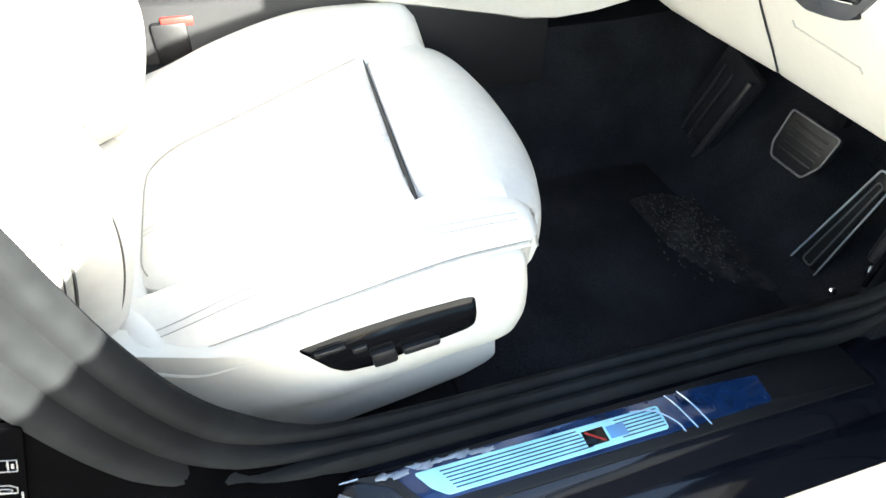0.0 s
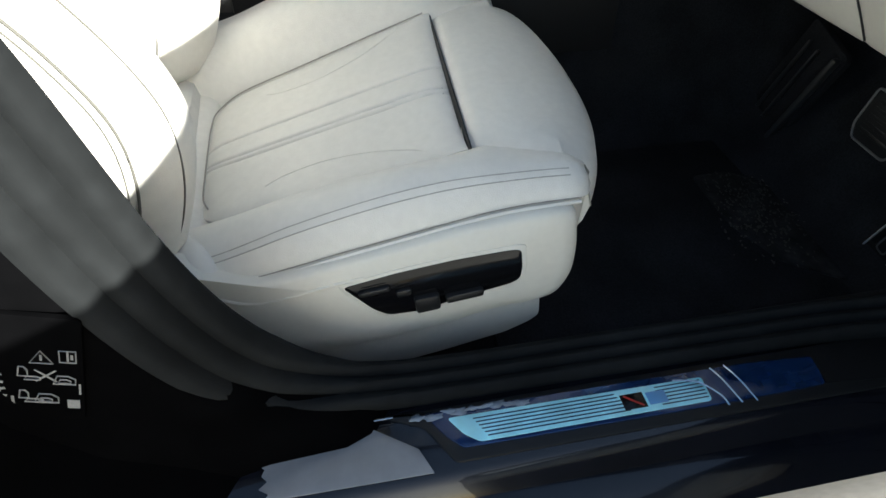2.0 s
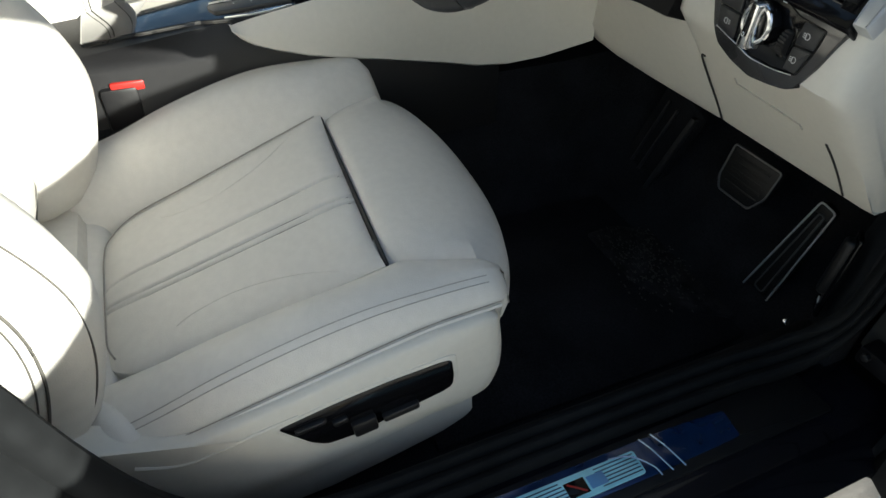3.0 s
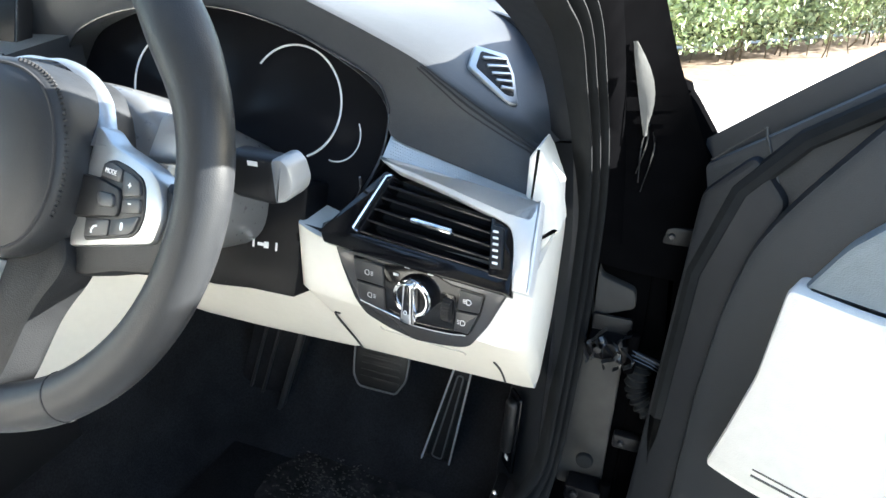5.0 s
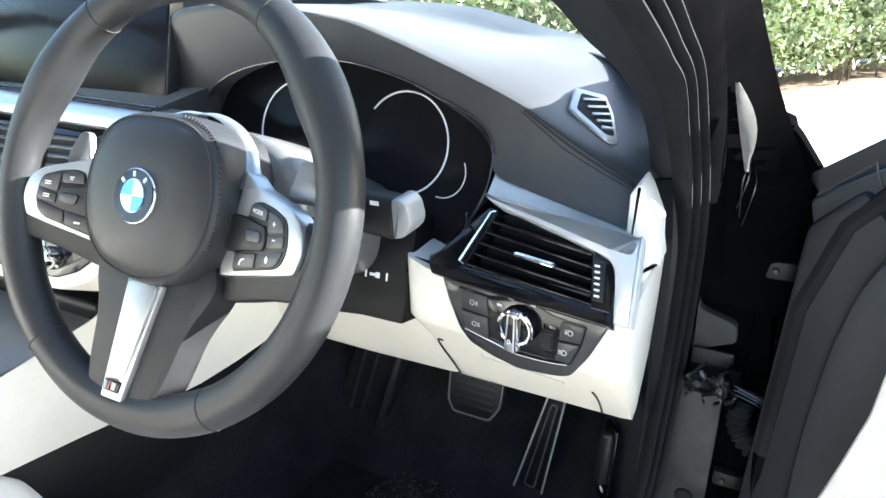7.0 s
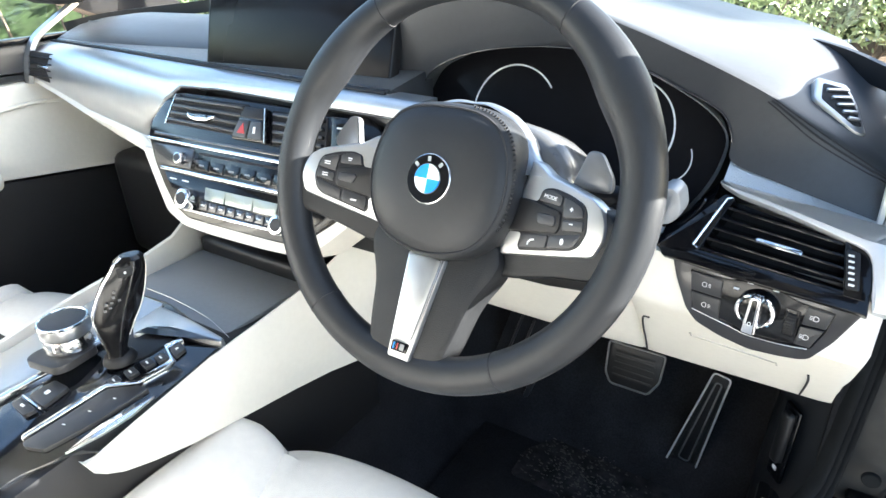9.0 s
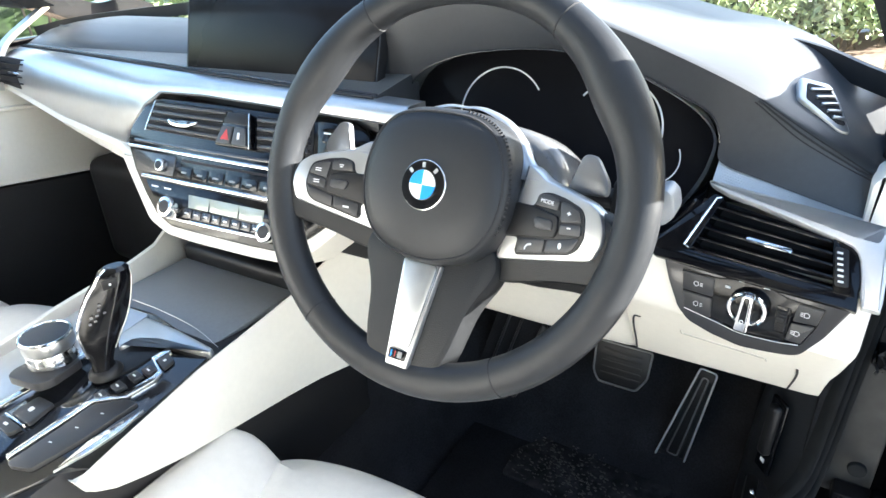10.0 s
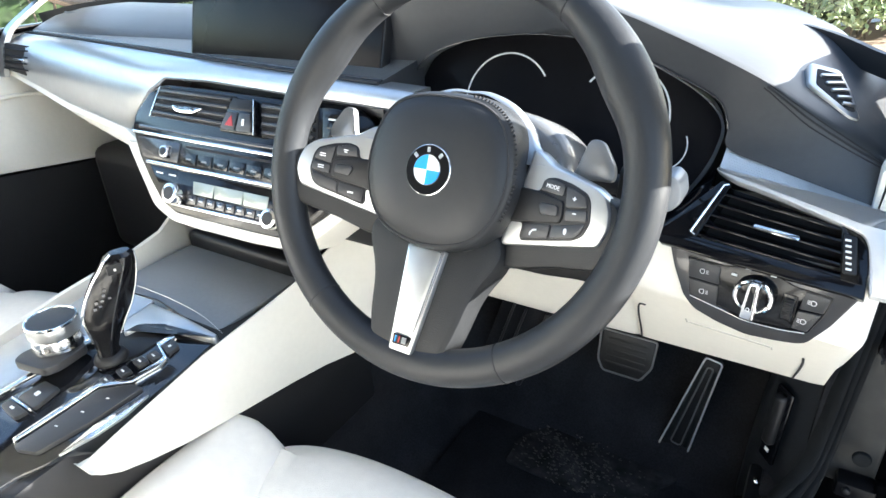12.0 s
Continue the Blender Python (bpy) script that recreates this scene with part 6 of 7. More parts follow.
# ---- centre console ----
console = thing("centre_console", "centre console with ivory sides and gloss black top", "centre console")
CF = basis((0, -0.036, 0.683), (1, 0, 0), (0, 1, 0.15))
CI = CF.inverted()
def cl(pts):
    """Points given by the car's x and y, laid into the console's top plane."""
    out = []
    for x, y in pts:
        q = CI @ Vector((x, y, 0.683 + 0.15 * (y + 0.036)))
        out.append((q.x, q.y))
    return out
def cplate(name, pts, lift, depth, mat, parent, r=0.001, rp=0.003, label=""):
    return part(name, slab(round_poly(cl(pts), rp), depth, CF @ Matrix.Translation((0, 0, lift)), r), mat, parent, label)
top = cplate("console_top", [(-0.155, -0.42), (0.010, -0.42), (0.038, -0.261), (0.0535, -0.2355), (0.063, -0.205), (0.0775, -0.163), (0.0795, -0.090), (0.076, -0.032), (-0.060, -0.012), (-0.170, -0.02), (-0.185, -0.20)], -0.002, 0.05, DEEP_GLOSS, console, 0.003, 0.006, "gloss black console top")
cplate("metal_field", [(-0.150, -0.36), (-0.104, -0.250), (-0.076, -0.125), (-0.064, -0.062), (-0.060, -0.018), (-0.165, -0.022), (-0.180, -0.20)], 0.0008, 0.004, ALU, top, 0.002, 0.006, "satin metal field round the controller")
cplate("metal_ridge", [(-0.103, -0.252), (-0.096, -0.254), (-0.066, -0.122), (-0.058, -0.068), (-0.064, -0.060), (-0.078, -0.122)], 0.004, 0.006, CHROME, top, 0.001, 0.002)
cplate("metal_front", [(-0.058, -0.067), (-0.0535, -0.0260), (0.010, -0.0265), (0.078, -0.0320), (0.083, -0.0405), (0.068, -0.0440), (0.0035, -0.0510), (-0.028, -0.0635), (-0.034, -0.0820)], 0.006, 0.010, ALU, top, 0.004, 0.005, "satin metal front frame")
cplate("side_strip", [(0.0577, -0.2256), (0.071, -0.193), (0.0778, -0.161), (0.0764, -0.130), (0.0673, -0.1505), (0.0565, -0.1857)], 0.001, 0.003, CHROME, top, 0.0008, 0.002)
cplate("blade", [(0.0, -0.2384), (-0.0069, -0.2350), (0.0, -0.185), (0.0077, -0.146), (0.037, -0.1247), (0.0455, -0.0935), (0.0445, -0.085), (0.017, -0.0738), (0.0228, -0.0535), (0.0300, -0.0560), (0.0265, -0.0750), (0.0515, -0.0850), (0.0540, -0.0980), (0.0455, -0.1285), (0.0145, -0.1500), (0.0085, -0.1880)], 0.004, 0.006, CHROME, top, 0.0008, 0.0012, "bright metal blade")
cplate("mode_panel", [(0.0022, -0.2400), (0.0115, -0.190), (0.0160, -0.1515), (0.046, -0.1297), (0.0636, -0.1275), (0.0507, -0.188), (0.035, -0.2343), (0.0107, -0.242)], 0.003, 0.006, BUTTON, top, 0.0015, 0.004, "dark driving mode keys")
for f in (0.2, 0.5, 0.8):
    x, y = 0.016 + 0.030 * f, -0.222 + 0.082 * f
    cplate("key_mark", [(x - 0.002, y), (x + 0.002, y + 0.001), (x + 0.002, y + 0.0022), (x - 0.002, y + 0.0012)], 0.0034, 0.0006, MARK, top, 0.0, 0.0003)
for x, y in ((0.0120, -0.1396), (0.0180, -0.1220), (0.0230, -0.1030), (0.0310, -0.0900)):
    cplate("rocker_key", [(x - 0.008, y - 0.0035), (x + 0.008, y - 0.0060), (x + 0.011, y + 0.0055), (x - 0.005, y + 0.0075)], 0.004, 0.005, BUTTON, top, 0.001, 0.002)
    cplate("key_mark", [(x - 0.002, y), (x + 0.004, y - 0.001), (x + 0.0045, y + 0.0008), (x - 0.0015, y + 0.0018)], 0.0044, 0.0006, MARK, top, 0.0, 0.0004)
cplate("key", [(0.0275, -0.0745), (0.0310, -0.0605), (0.0475, -0.0650), (0.0480, -0.0810)], 0.004, 0.005, BUTTON, top, 0.001, 0.003)
cplate("key_mark", [(0.036, -0.0720), (0.0395, -0.0725), (0.0400, -0.0690), (0.0365, -0.0685)], 0.0044, 0.0006, MARK, top, 0.0, 0.0006)
cplate("parking_key", [(-0.0600, -0.2015), (-0.0600, -0.1910), (-0.0555, -0.1715), (-0.0275, -0.1705), (-0.0258, -0.2020)], 0.004, 0.005, BUTTON, top, 0.001, 0.004, "parking brake key")
cplate("key_mark", [(-0.0470, -0.190), (-0.0400, -0.190), (-0.0400, -0.184), (-0.0470, -0.184)], 0.0044, 0.0006, MARK, top, 0.0, 0.002)
cplate("parking_key", [(-0.0685, -0.2170), (-0.0670, -0.2060), (-0.0290, -0.2070), (-0.0335, -0.2196)], 0.004, 0.005, BUTTON, top, 0.001, 0.004)
cplate("key_mark", [(-0.0540, -0.2135), (-0.0470, -0.2135), (-0.0470, -0.2105), (-0.0540, -0.2105)], 0.0044, 0.0006, MARK, top, 0.0, 0.0008)
cplate("key_divider", [(-0.0665, -0.2025), (-0.0270, -0.2035), (-0.0280, -0.2058), (-0.0665, -0.2048)], 0.005, 0.004, CHROME, top, 0.0004, 0.0005)
cplate("tray", [(-0.052, -0.108), (-0.047, -0.075), (-0.030, -0.066), (0.014, -0.058), (0.010, -0.090), (-0.004, -0.120)], 0.0005, 0.003, PLASTIC, top, 0.0006, 0.006)
part("console_body", loft([[Vector((x, y, z)) for x, z in ((-0.19, 0.40), (-0.175, zt), (xr, zt), (xr + 0.022, 0.60), (xr + 0.03, 0.40))] for y, zt, xr in ((-0.62, 0.60, 0.040), (-0.42, 0.618, 0.042), (-0.24, 0.645, 0.056), (-0.02, 0.67, 0.078), (0.2, 0.64, 0.078))]), PLASTIC, console)
# cubby with a grey sliding shutter
part("cubby_lid", box((0.235, 0.160, 0.008), (-0.070, 0.056, 0.6645), 0.003), FABRIC_GREY, console, "grey sliding cubby shutter")
part("cubby_lip", box((0.235, 0.030, 0.030), (-0.072, 0.150, 0.676), 0.008, None, 3), PLASTIC, console)
part("lid_chrome", tube(spline([(-0.150, -0.006, 0.686), (-0.06, -0.006, 0.6875), (0.02, -0.012, 0.6865), (0.078, -0.026, 0.685)], 24), 0.0004, 6), ALU, console)
# ivory cheeks that rise to the dashboard
def cheek(e, xo):
    rings = []
    for y, dx, zt, zb in ((-0.222, 0.008, 0.655, 0.650), (-0.219, 0.008, 0.656, 0.646), (-0.211, 0.0075, 0.658, 0.6375), (-0.195, 0.007, 0.661, 0.6265), (-0.165, 0.0065, 0.6665, 0.6145), (-0.12, 0.006, 0.674, 0.6005), (-0.064, 0.005, 0.6835, 0.588), (0.04, 0.006, 0.694, 0.5685), (0.10, 0.010, 0.704, 0.558), (0.15, 0.020, 0.728, 0.550), (0.20, 0.035, 0.760, 0.552), (0.25, 0.058, 0.775, 0.566), (0.31, 0.10, 0.775, 0.600)):
        x = xo + e * dx
        h = zt - zb
        rings.append([Vector((x - e * 0.008, y, zt - 0.002)), Vector((x - e * 0.004, y, zt)), Vector((x, y, zt - min(0.006, h * 0.3))), Vector((x + e * 0.010, y, zb + h * 0.4)), Vector((x + e * 0.010, y, zb + min(0.004, h * 0.3))), Vector((x + e * 0.004, y, zb)), Vector((x - e * 0.022, y, zb + 0.001))])
    return part("side_cheek", loft(rings), IVORY, console, "ivory console side panel")
cheek(1, 0.090)
cheek(-1, -0.200)
# gear selector
shift = thing("gear_selector", "gloss black gear selector lever with bright edge", "gear lever")
LU, LV, LO = Vector((0.422, 0.906, 0)), Vector((0.906, -0.422, 0)), Vector((-0.012, -0.104, 0))
rings, edge, edge_far, ridge = [], [], [], []
for z, c, w, d in ((0.668, -0.010, 0.016, 0.016), (0.688, -0.0095, 0.0115, 0.012), (0.703, -0.007, 0.015, 0.0125), (0.720, -0.003, 0.021, 0.0135), (0.738, 0.0025, 0.0268, 0.0145), (0.757, 0.011, 0.0266, 0.015), (0.775, 0.0195, 0.0238, 0.0148), (0.788, 0.0265, 0.0195, 0.0138), (0.797, 0.0300, 0.0160, 0.0125), (0.8015, 0.0310, 0.0110, 0.008)):
    at = lambda u, v: LO + LU * (c + w * u) + LV * (d * v) + Vector((0, 0, z))
    rings.append([at(u, v) for u, v in ((-1, 0), (-0.98, 0.40), (-0.90, 0.62), (-0.40, 0.88), (0.18, 1.0), (0.26, 0.98), (0.65, 0.66), (0.93, 0.30), (1, 0), (0.93, -0.45), (0.5, -0.9), (-0.4, -0.9), (-0.95, -0.5))])
    if 0.70 < z < 0.80:
        edge.append(at(-0.96, 0.54))
        ridge.append(at(0.22, 1.0))
        edge_far.append(at(0.97, 0.2))
lever = part("lever", loft(rings), GLOSS, shift, angle=30)
part("lever_edge", tube(spline(edge + [rings[-1][2]], 30), 0.0017, 8), CHROME, lever, "bright metal edge")
part("lever_edge", tube(spline(edge_far, 30), 0.0010, 8), ALU, lever)
part("lever_ridge", tube(spline(ridge, 30), 0.0008, 6), GREY_GLOSS, lever)
part("lever_boot", cyl(0.021, 0.015, 0.012, Matrix.Translation((-0.016, -0.1125, 0.677)), 28, 0.004), PLASTIC, shift)
LM = basis(LO + LU * -0.001 + LV * 0.0142 + Vector((0, 0, 0.757)), tuple(LU), (0.03, 0.06, 1))
for k, (du, dz) in enumerate(((0.006, 0.010), (0.004, 0.004), (0.001, -0.002), (-0.005, -0.003), (-0.002, -0.008), (-0.008, -0.010), (0.009, -0.001))):
    part("lever_mark", box((0.0032, 0.0028 if k % 2 else 0.0020, 0.0008), (du, dz, 0.0004), 0, LM), PADDLE, lever)
LB = basis(LO + LU * 0.0215 + LV * 0.0128 + Vector((0, 0, 0.787)), tuple(LU), (0.03, 0.06, 1))
part("lever_button", box((0.016, 0.011, 0.003), (0, 0, 0), 0.001, LB), PLASTIC, lever)
part("lever_mark", box((0.0022, 0.0026, 0.0006), (0, 0, 0.0016), 0, LB), MARK, lever)
# rotary controller
ctl = thing("rotary_controller", "round satin metal rotary controller on the console", "control knob")
KM = Matrix.Translation((-0.080, -0.134, 0.680))
part("base", slab(round_poly([(-0.030, -0.030), (-0.022, -0.042), (0.026, -0.034), (0.032, -0.020), (0.026, 0.020), (-0.026, 0.020)], 0.008), 0.010, KM @ Matrix.Translation((0.004, -0.004, 0.004)), 0.002), BUTTON, ctl)
part("skirt", cyl(0.029, 0.0265, 0.018, KM @ Matrix.Translation((0, 0, 0.014)), 36, 0.002), CHROME, ctl)
part("turning_ring", cyl(0.0285, 0.0285, 0.016, KM @ Matrix.Translation((0, 0, 0.031)), 40, 0.002), ALU, ctl)
part("ring_edge", tube([KM @ Vector((0.0272 * math.cos(radians(a)), 0.0272 * math.sin(radians(a)), 0.0395)) for a in range(0, 360, 9)], 0.0018, 6, (0, 0, 1), True), CHROME, ctl)
part("touch_pad", cyl(0.0255, 0.0255, 0.002, KM @ Matrix.Translation((0, 0, 0.0395)), 36, 0.0005), BUTTON, ctl, "dark touch pad top")

# ---- pedals and mat ----
METAL_EDGE = PADDLE
gas = thing("accelerator_pedal", "metal-faced accelerator pedal with rubber inserts", "pedal")
GP = basis((0.5525, 0.463, 0.389), (1, 0, -0.19), (0.19, 0.09, 0.98))
part("plate", slab(round_poly([(-0.0135, 0.100), (0.0135, 0.100), (0.0240, -0.098), (-0.0240, -0.098)], 0.008), 0.010, GP, 0.002), PLASTIC, gas)
def ring_on(m, pts, r, lift=0.001):
    q = round_poly(pts, 0.006)
    return tube([m @ Vector((p.x, p.y, lift)) for p in q], r, 6, m.to_3x3().col[2], True)
part("metal_edge", ring_on(GP, [(-0.0130, 0.099), (0.0130, 0.099), (0.0235, -0.097), (-0.0235, -0.097)], 0.0016), SILVER, gas, "bright metal edge")
part("metal_edge", ring_on(GP, [(-0.0045, 0.084), (0.0045, 0.084), (0.0085, -0.080), (-0.0085, -0.080)], 0.0014), METAL_EDGE, gas)
for e in (-1, 1):
    part("rubber_insert", slab([(e * 0.0075, 0.080), (e * 0.0105, 0.080), (e * 0.0185, -0.078), (e * 0.0125, -0.078)][::-e], 0.004, GP @ Matrix.Translation((0, 0, 0.002)), 0.0005), RUBBER, gas)
brake = thing("brake_pedal", "brake pedal with black rubber face and metal edge", "pedal")
BP = basis((0.436, 0.468, 0.452), (1, 0, 0), (0, 0.30, 1))
bo = [(-0.047, 0.035), (0.047, 0.035), (0.045, -0.012), (0.030, -0.038), (-0.034, -0.038), (-0.045, -0.020)]
part("plate", slab(round_poly(bo, 0.012), 0.012, BP, 0.003), PLASTIC, brake)
part("metal_edge", ring_on(BP, bo, 0.0018), METAL_EDGE, brake, "bright metal edge")
for k in range(5):
    part("rubber_insert", box((0.066, 0.005, 0.0015), (0, 0.022 - 0.011 * k, 0.0006), 0.0005, BP), PLASTIC, brake)
part("arm", box((0.02, 0.02, 0.25), (0.436, 0.53, 0.60), 0.004, None), PLASTIC, brake)
rest = thing("foot_rest", "black ribbed foot rest beside the tunnel", "foot rest")
FR = basis((0.222, 0.475, 0.400), (1, 0, -0.30), (0.30, 0.10, 1))
part("plate", slab(round_poly([(-0.05, 0.10), (0.05, 0.10), (0.05, -0.12), (-0.05, -0.12)], 0.01), 0.012, FR @ Matrix.Translation((0, 0, -0.012)), 0.003), CARPET, rest)
for x in (-0.024, 0.0):
    part("rib", box((0.0045, 0.15, 0.008), (x, 0.0, -0.006), 0.002, FR), BUTTON, rest)
part("rib", box((0.011, 0.215, 0.014), (0.043, -0.012, 0.0), 0.004, FR), BUTTON, rest)
mat_thing = thing("floor_mat", "black carpet floor mat with a worn heel pad", "floor mat")
part("mat", box((0.40, 0.52, 0.010), (0.39, 0.145, FLOOR_Z + 0.006), 0.004), CARPET, mat_thing)
HEEL = material("heel_rubber", (0.020, 0.020, 0.021), 0.7, spec=0.2, vary=0.5, scale=90, stain=0.6, stain_scale=25, bump=0.8, bump_scale=250)
hm = basis((0.41, 0.355, FLOOR_Z + 0.012), (0.95, -0.30, 0), (0.30, 0.95, 0))
pad = part("heel_pad", slab(round_poly([(0.291, 0.366), (0.3285, 0.4156), (0.437, 0.408), (0.561, 0.405), (0.507, 0.334), (0.416, 0.300), (0.293, 0.302)][::-1], 0.01), 0.004, Matrix.Translation((0, 0, FLOOR_Z + 0.015)), 0.001), HEEL, mat_thing, "scuffed rubber heel pad")
rng = np.random.default_rng(3)
bm = bmesh.new()
for i in range(420):                                   # scuffs and clinging grit on the heel pad
    x, y = rng.normal(-0.02, 0.06), rng.normal(0.0, 0.040)
    if abs(x) < 0.115 and abs(y) < 0.07:
        box((rng.uniform(0.001, 0.006), rng.uniform(0.001, 0.003), 0.0012), (0, 0, 0), 0, hm @ Matrix.Translation((x, y, 0.0032)) @ Matrix.Rotation(rng.uniform(-0.6, 0.6), 4, "Z"), bm=bm)
tagged(part("grit", bm, material("dust", (0.060, 0.057, 0.053), 0.9, vary=0.3, scale=200), pad), kind="stuff")
stud = thing("sill_stud", "small bright trim stud at the footwell edge", "stud")
part("head", cyl(0.006, 0.005, 0.005, Matrix.Translation((0.664, 0.335, 0.405)) @ Matrix.Rotation(radians(60), 4, "Y"), 14, 0.001), CHROME, stud)
# ---- sill plate ----
FILM_HAZE = material("film_haze", (0.16, 0.19, 0.24), 0.25, coat=0.8, vary=0.3, scale=60, bump=0.6, bump_scale=80)
sp = thing("sill_plate", "metal door sill plate under blue protective film", "sill plate")
SPZ = 0.3765
part("plastic_base", slab(round_poly([(0.716, -0.285), (0.735, -0.245), (0.776, -0.222), (0.778, 0.30), (0.716, 0.30)], 0.006), 0.006, basis((-0.004, 0.008, SPZ), (1, 0, 0), (0, 1, 0)), 0.002), PLASTIC, sp, "black plastic sill cover")
TF = basis((-0.006, 0.008, SPZ + 0.002), (1, 0, 0), (0, 1, 0))
part("film_sheet", slab(round_poly([(0.724, -0.244), (0.727, 0.10), (0.732, 0.175), (0.766, 0.170), (0.768, 0.05), (0.766, -0.212), (0.752, -0.226)], 0.004), 0.003, TF, 0.0006), FILM_DARK, sp, "blue transparent protective film")
plate = part("metal_plate", slab(round_poly([(0.733, -0.222), (0.735, 0.045), (0.763, 0.043), (0.763, -0.196), (0.752, -0.210)], 0.004), 0.002, TF @ Matrix.Translation((0, 0, 0.0012)), 0.0006), FILM, sp, "brushed metal plate seen blue through film")
for k in range(6):
    x = 0.7385 + 0.0040 * k
    part("groove", box((0.0012, 0.145, 0.0006), (x, -0.125 + 0.002 * k, 0.0013), 0, TF), FILM_DARK, plate)
    part("groove", box((0.0012, 0.05, 0.0006), (x, 0.016, 0.0013), 0, TF), FILM_DARK, plate)
lg = part("emblem", box((0.017, 0.024, 0.0008), (0.7495, -0.036, 0.0014), 0.0002, TF), GLOSS, plate)
part("emblem_stripe", box((0.0022, 0.022, 0.0004), (0, 0, 0), 0, TF @ Matrix.Translation((0.7495, -0.036, 0.0020)) @ Matrix.Rotation(radians(-38), 4, "Z")), RED, lg, "thin red stripe")
part("emblem_letter", box((0.014, 0.020, 0.0005), (0.7495, -0.011, 0.0014), 0.0001, TF), material("film_shade", (0.12, 0.32, 0.62), 0.3, coat=0.8), plate)
rng = np.random.default_rng(11)
FOLD = material("film_fold", (0.26, 0.38, 0.55), 0.2, metal=0.1, coat=1.0, vary=0.1, scale=60)
for pts in ([(0.728, 0.058, 0.003), (0.745, 0.062, 0.006), (0.772, 0.070, 0.003)], [(0.727, 0.074, 0.003), (0.748, 0.079, 0.006), (0.773, 0.086, 0.003)], [(0.735, 0.012, 0.003), (0.742, 0.035, 0.005), (0.760, 0.052, 0.004), (0.772, 0.056, 0.002)]):
    part("film_fold", sweep(spline([TF @ Vector(p) for p in pts], 20), [(-0.0011, 0), (0, 0.0010), (0.0011, 0)], caps=False), FOLD, sp, "creased film edge")
for k in range(9):                                    # lifted, crinkled patches along the film's edge
    y = -0.246 + 0.013 * k + rng.uniform(-0.004, 0.004)
    x = 0.7275 + rng.uniform(-0.002, 0.003)
    ring = [(rng.uniform(0.5, 1.2), 2 * math.pi * i / 12) for i in range(12)]
    part("film_crinkle", loft([[TF @ Vector((x + r * q * math.cos(a) * 0.6, y + r * q * 1.5 * math.sin(a), h)) for q, a in ring] for r, h in ((0.0075, 0.0008), (0.0052, 0.0022), (0.0018, 0.0026))]), FILM_HAZE, sp)
# protective sheet left on the paint behind the plate
wrap = thing("paint_wrap", "grey protective sheet with a torn edge on the sill", "protective film")
rng = np.random.default_rng(4)
edge = [(0.722 + 0.006 * i, -0.388 + rng.uniform(-0.006, 0.006)) for i in range(10)]
part("sheet", slab(edge + [(0.778, -0.236), (0.752, -0.246), (0.722, -0.288)], 0.001, basis((0, 0, 0.3762), (1, 0, 0), (0, 1, 0)), 0.0003), material("wrap_sheet", (0.26, 0.255, 0.265), 0.35, vary=0.08, scale=50, coat=0.4, bump=0.3, bump_scale=40), wrap)
part("bright_strip", box((0.003, 0.10, 0.002), (0.716, -0.315, 0.3785), 0.0008), CHROME, wrap)

# label on the pillar: bars and pictograms
lab = thing("pillar_label", "black information label with white pictograms", "label")
LM = basis((0.7435, -0.528, 0.555), (0.03, 0.93, -0.30), (0.0, 0.35, 0.94))
part("plate", slab(round_poly([(-0.050, 0.062), (0.048, 0.062), (0.048, -0.050), (-0.050, -0.050)], 0.004), 0.004, LM, 0.0004), SATIN, lab)
DIM = material("label_print", (0.20, 0.20, 0.20), 0.5, vary=0.1, scale=400)
def lbox(x, y, w, h, a=0):
    part("mark", box((w, h, 0.0004), (0, 0, 0), 0, LM @ Matrix.Translation((x, y, 0.0004)) @ Matrix.Rotation(radians(a), 4, "Z")), DIM, lab)
for k in range(9):                                    # two columns of small print beside the pictograms
    for j in range(2):
        lbox(-0.013 + 0.0075 * j + 0.0004 * k, 0.040 - 0.0078 * k, 0.0042, 0.0024, 18 * (-1) ** (k + j))
        lbox(-0.0145 + 0.0075 * j + 0.0004 * k, 0.0375 - 0.0078 * k, 0.0016, 0.0022)
for j, w in enumerate((0.020, 0.012, 0.024, 0.018)):
    lbox(-0.032 + 0.3 * (w - 0.018), 0.046 - 0.0075 * j, w, 0.0032)
lbox(-0.020, 0.008, 0.001, 0.085)
lbox(-0.033, -0.012, 0.026, 0.0010)
lbox(0.003, -0.030, 0.0018, 0.014)
lbox(0.0455, -0.012, 0.0014, 0.012)
lbox(0.0410, -0.030, 0.008, 0.010)
tri = [(0.016, 0.016), (0.030, 0.016), (0.023, 0.029)]
part("mark", tube([LM @ Vector((x, y, 0.0005)) for x, y in tri], 0.0006, 5, LM.to_3x3().col[2], True), DIM, lab)
part("mark", tube([LM @ Vector((x, y, 0.0005)) for x, y in ((0.034, 0.018), (0.044, 0.018), (0.044, 0.030), (0.034, 0.030))], 0.0006, 5, LM.to_3x3().col[2], True), DIM, lab)
lbox(0.039, 0.024, 0.0012, 0.010)
lbox(0.0230, 0.0215, 0.0014, 0.006)
lbox(0.0415, 0.0235, 0.0016, 0.005)
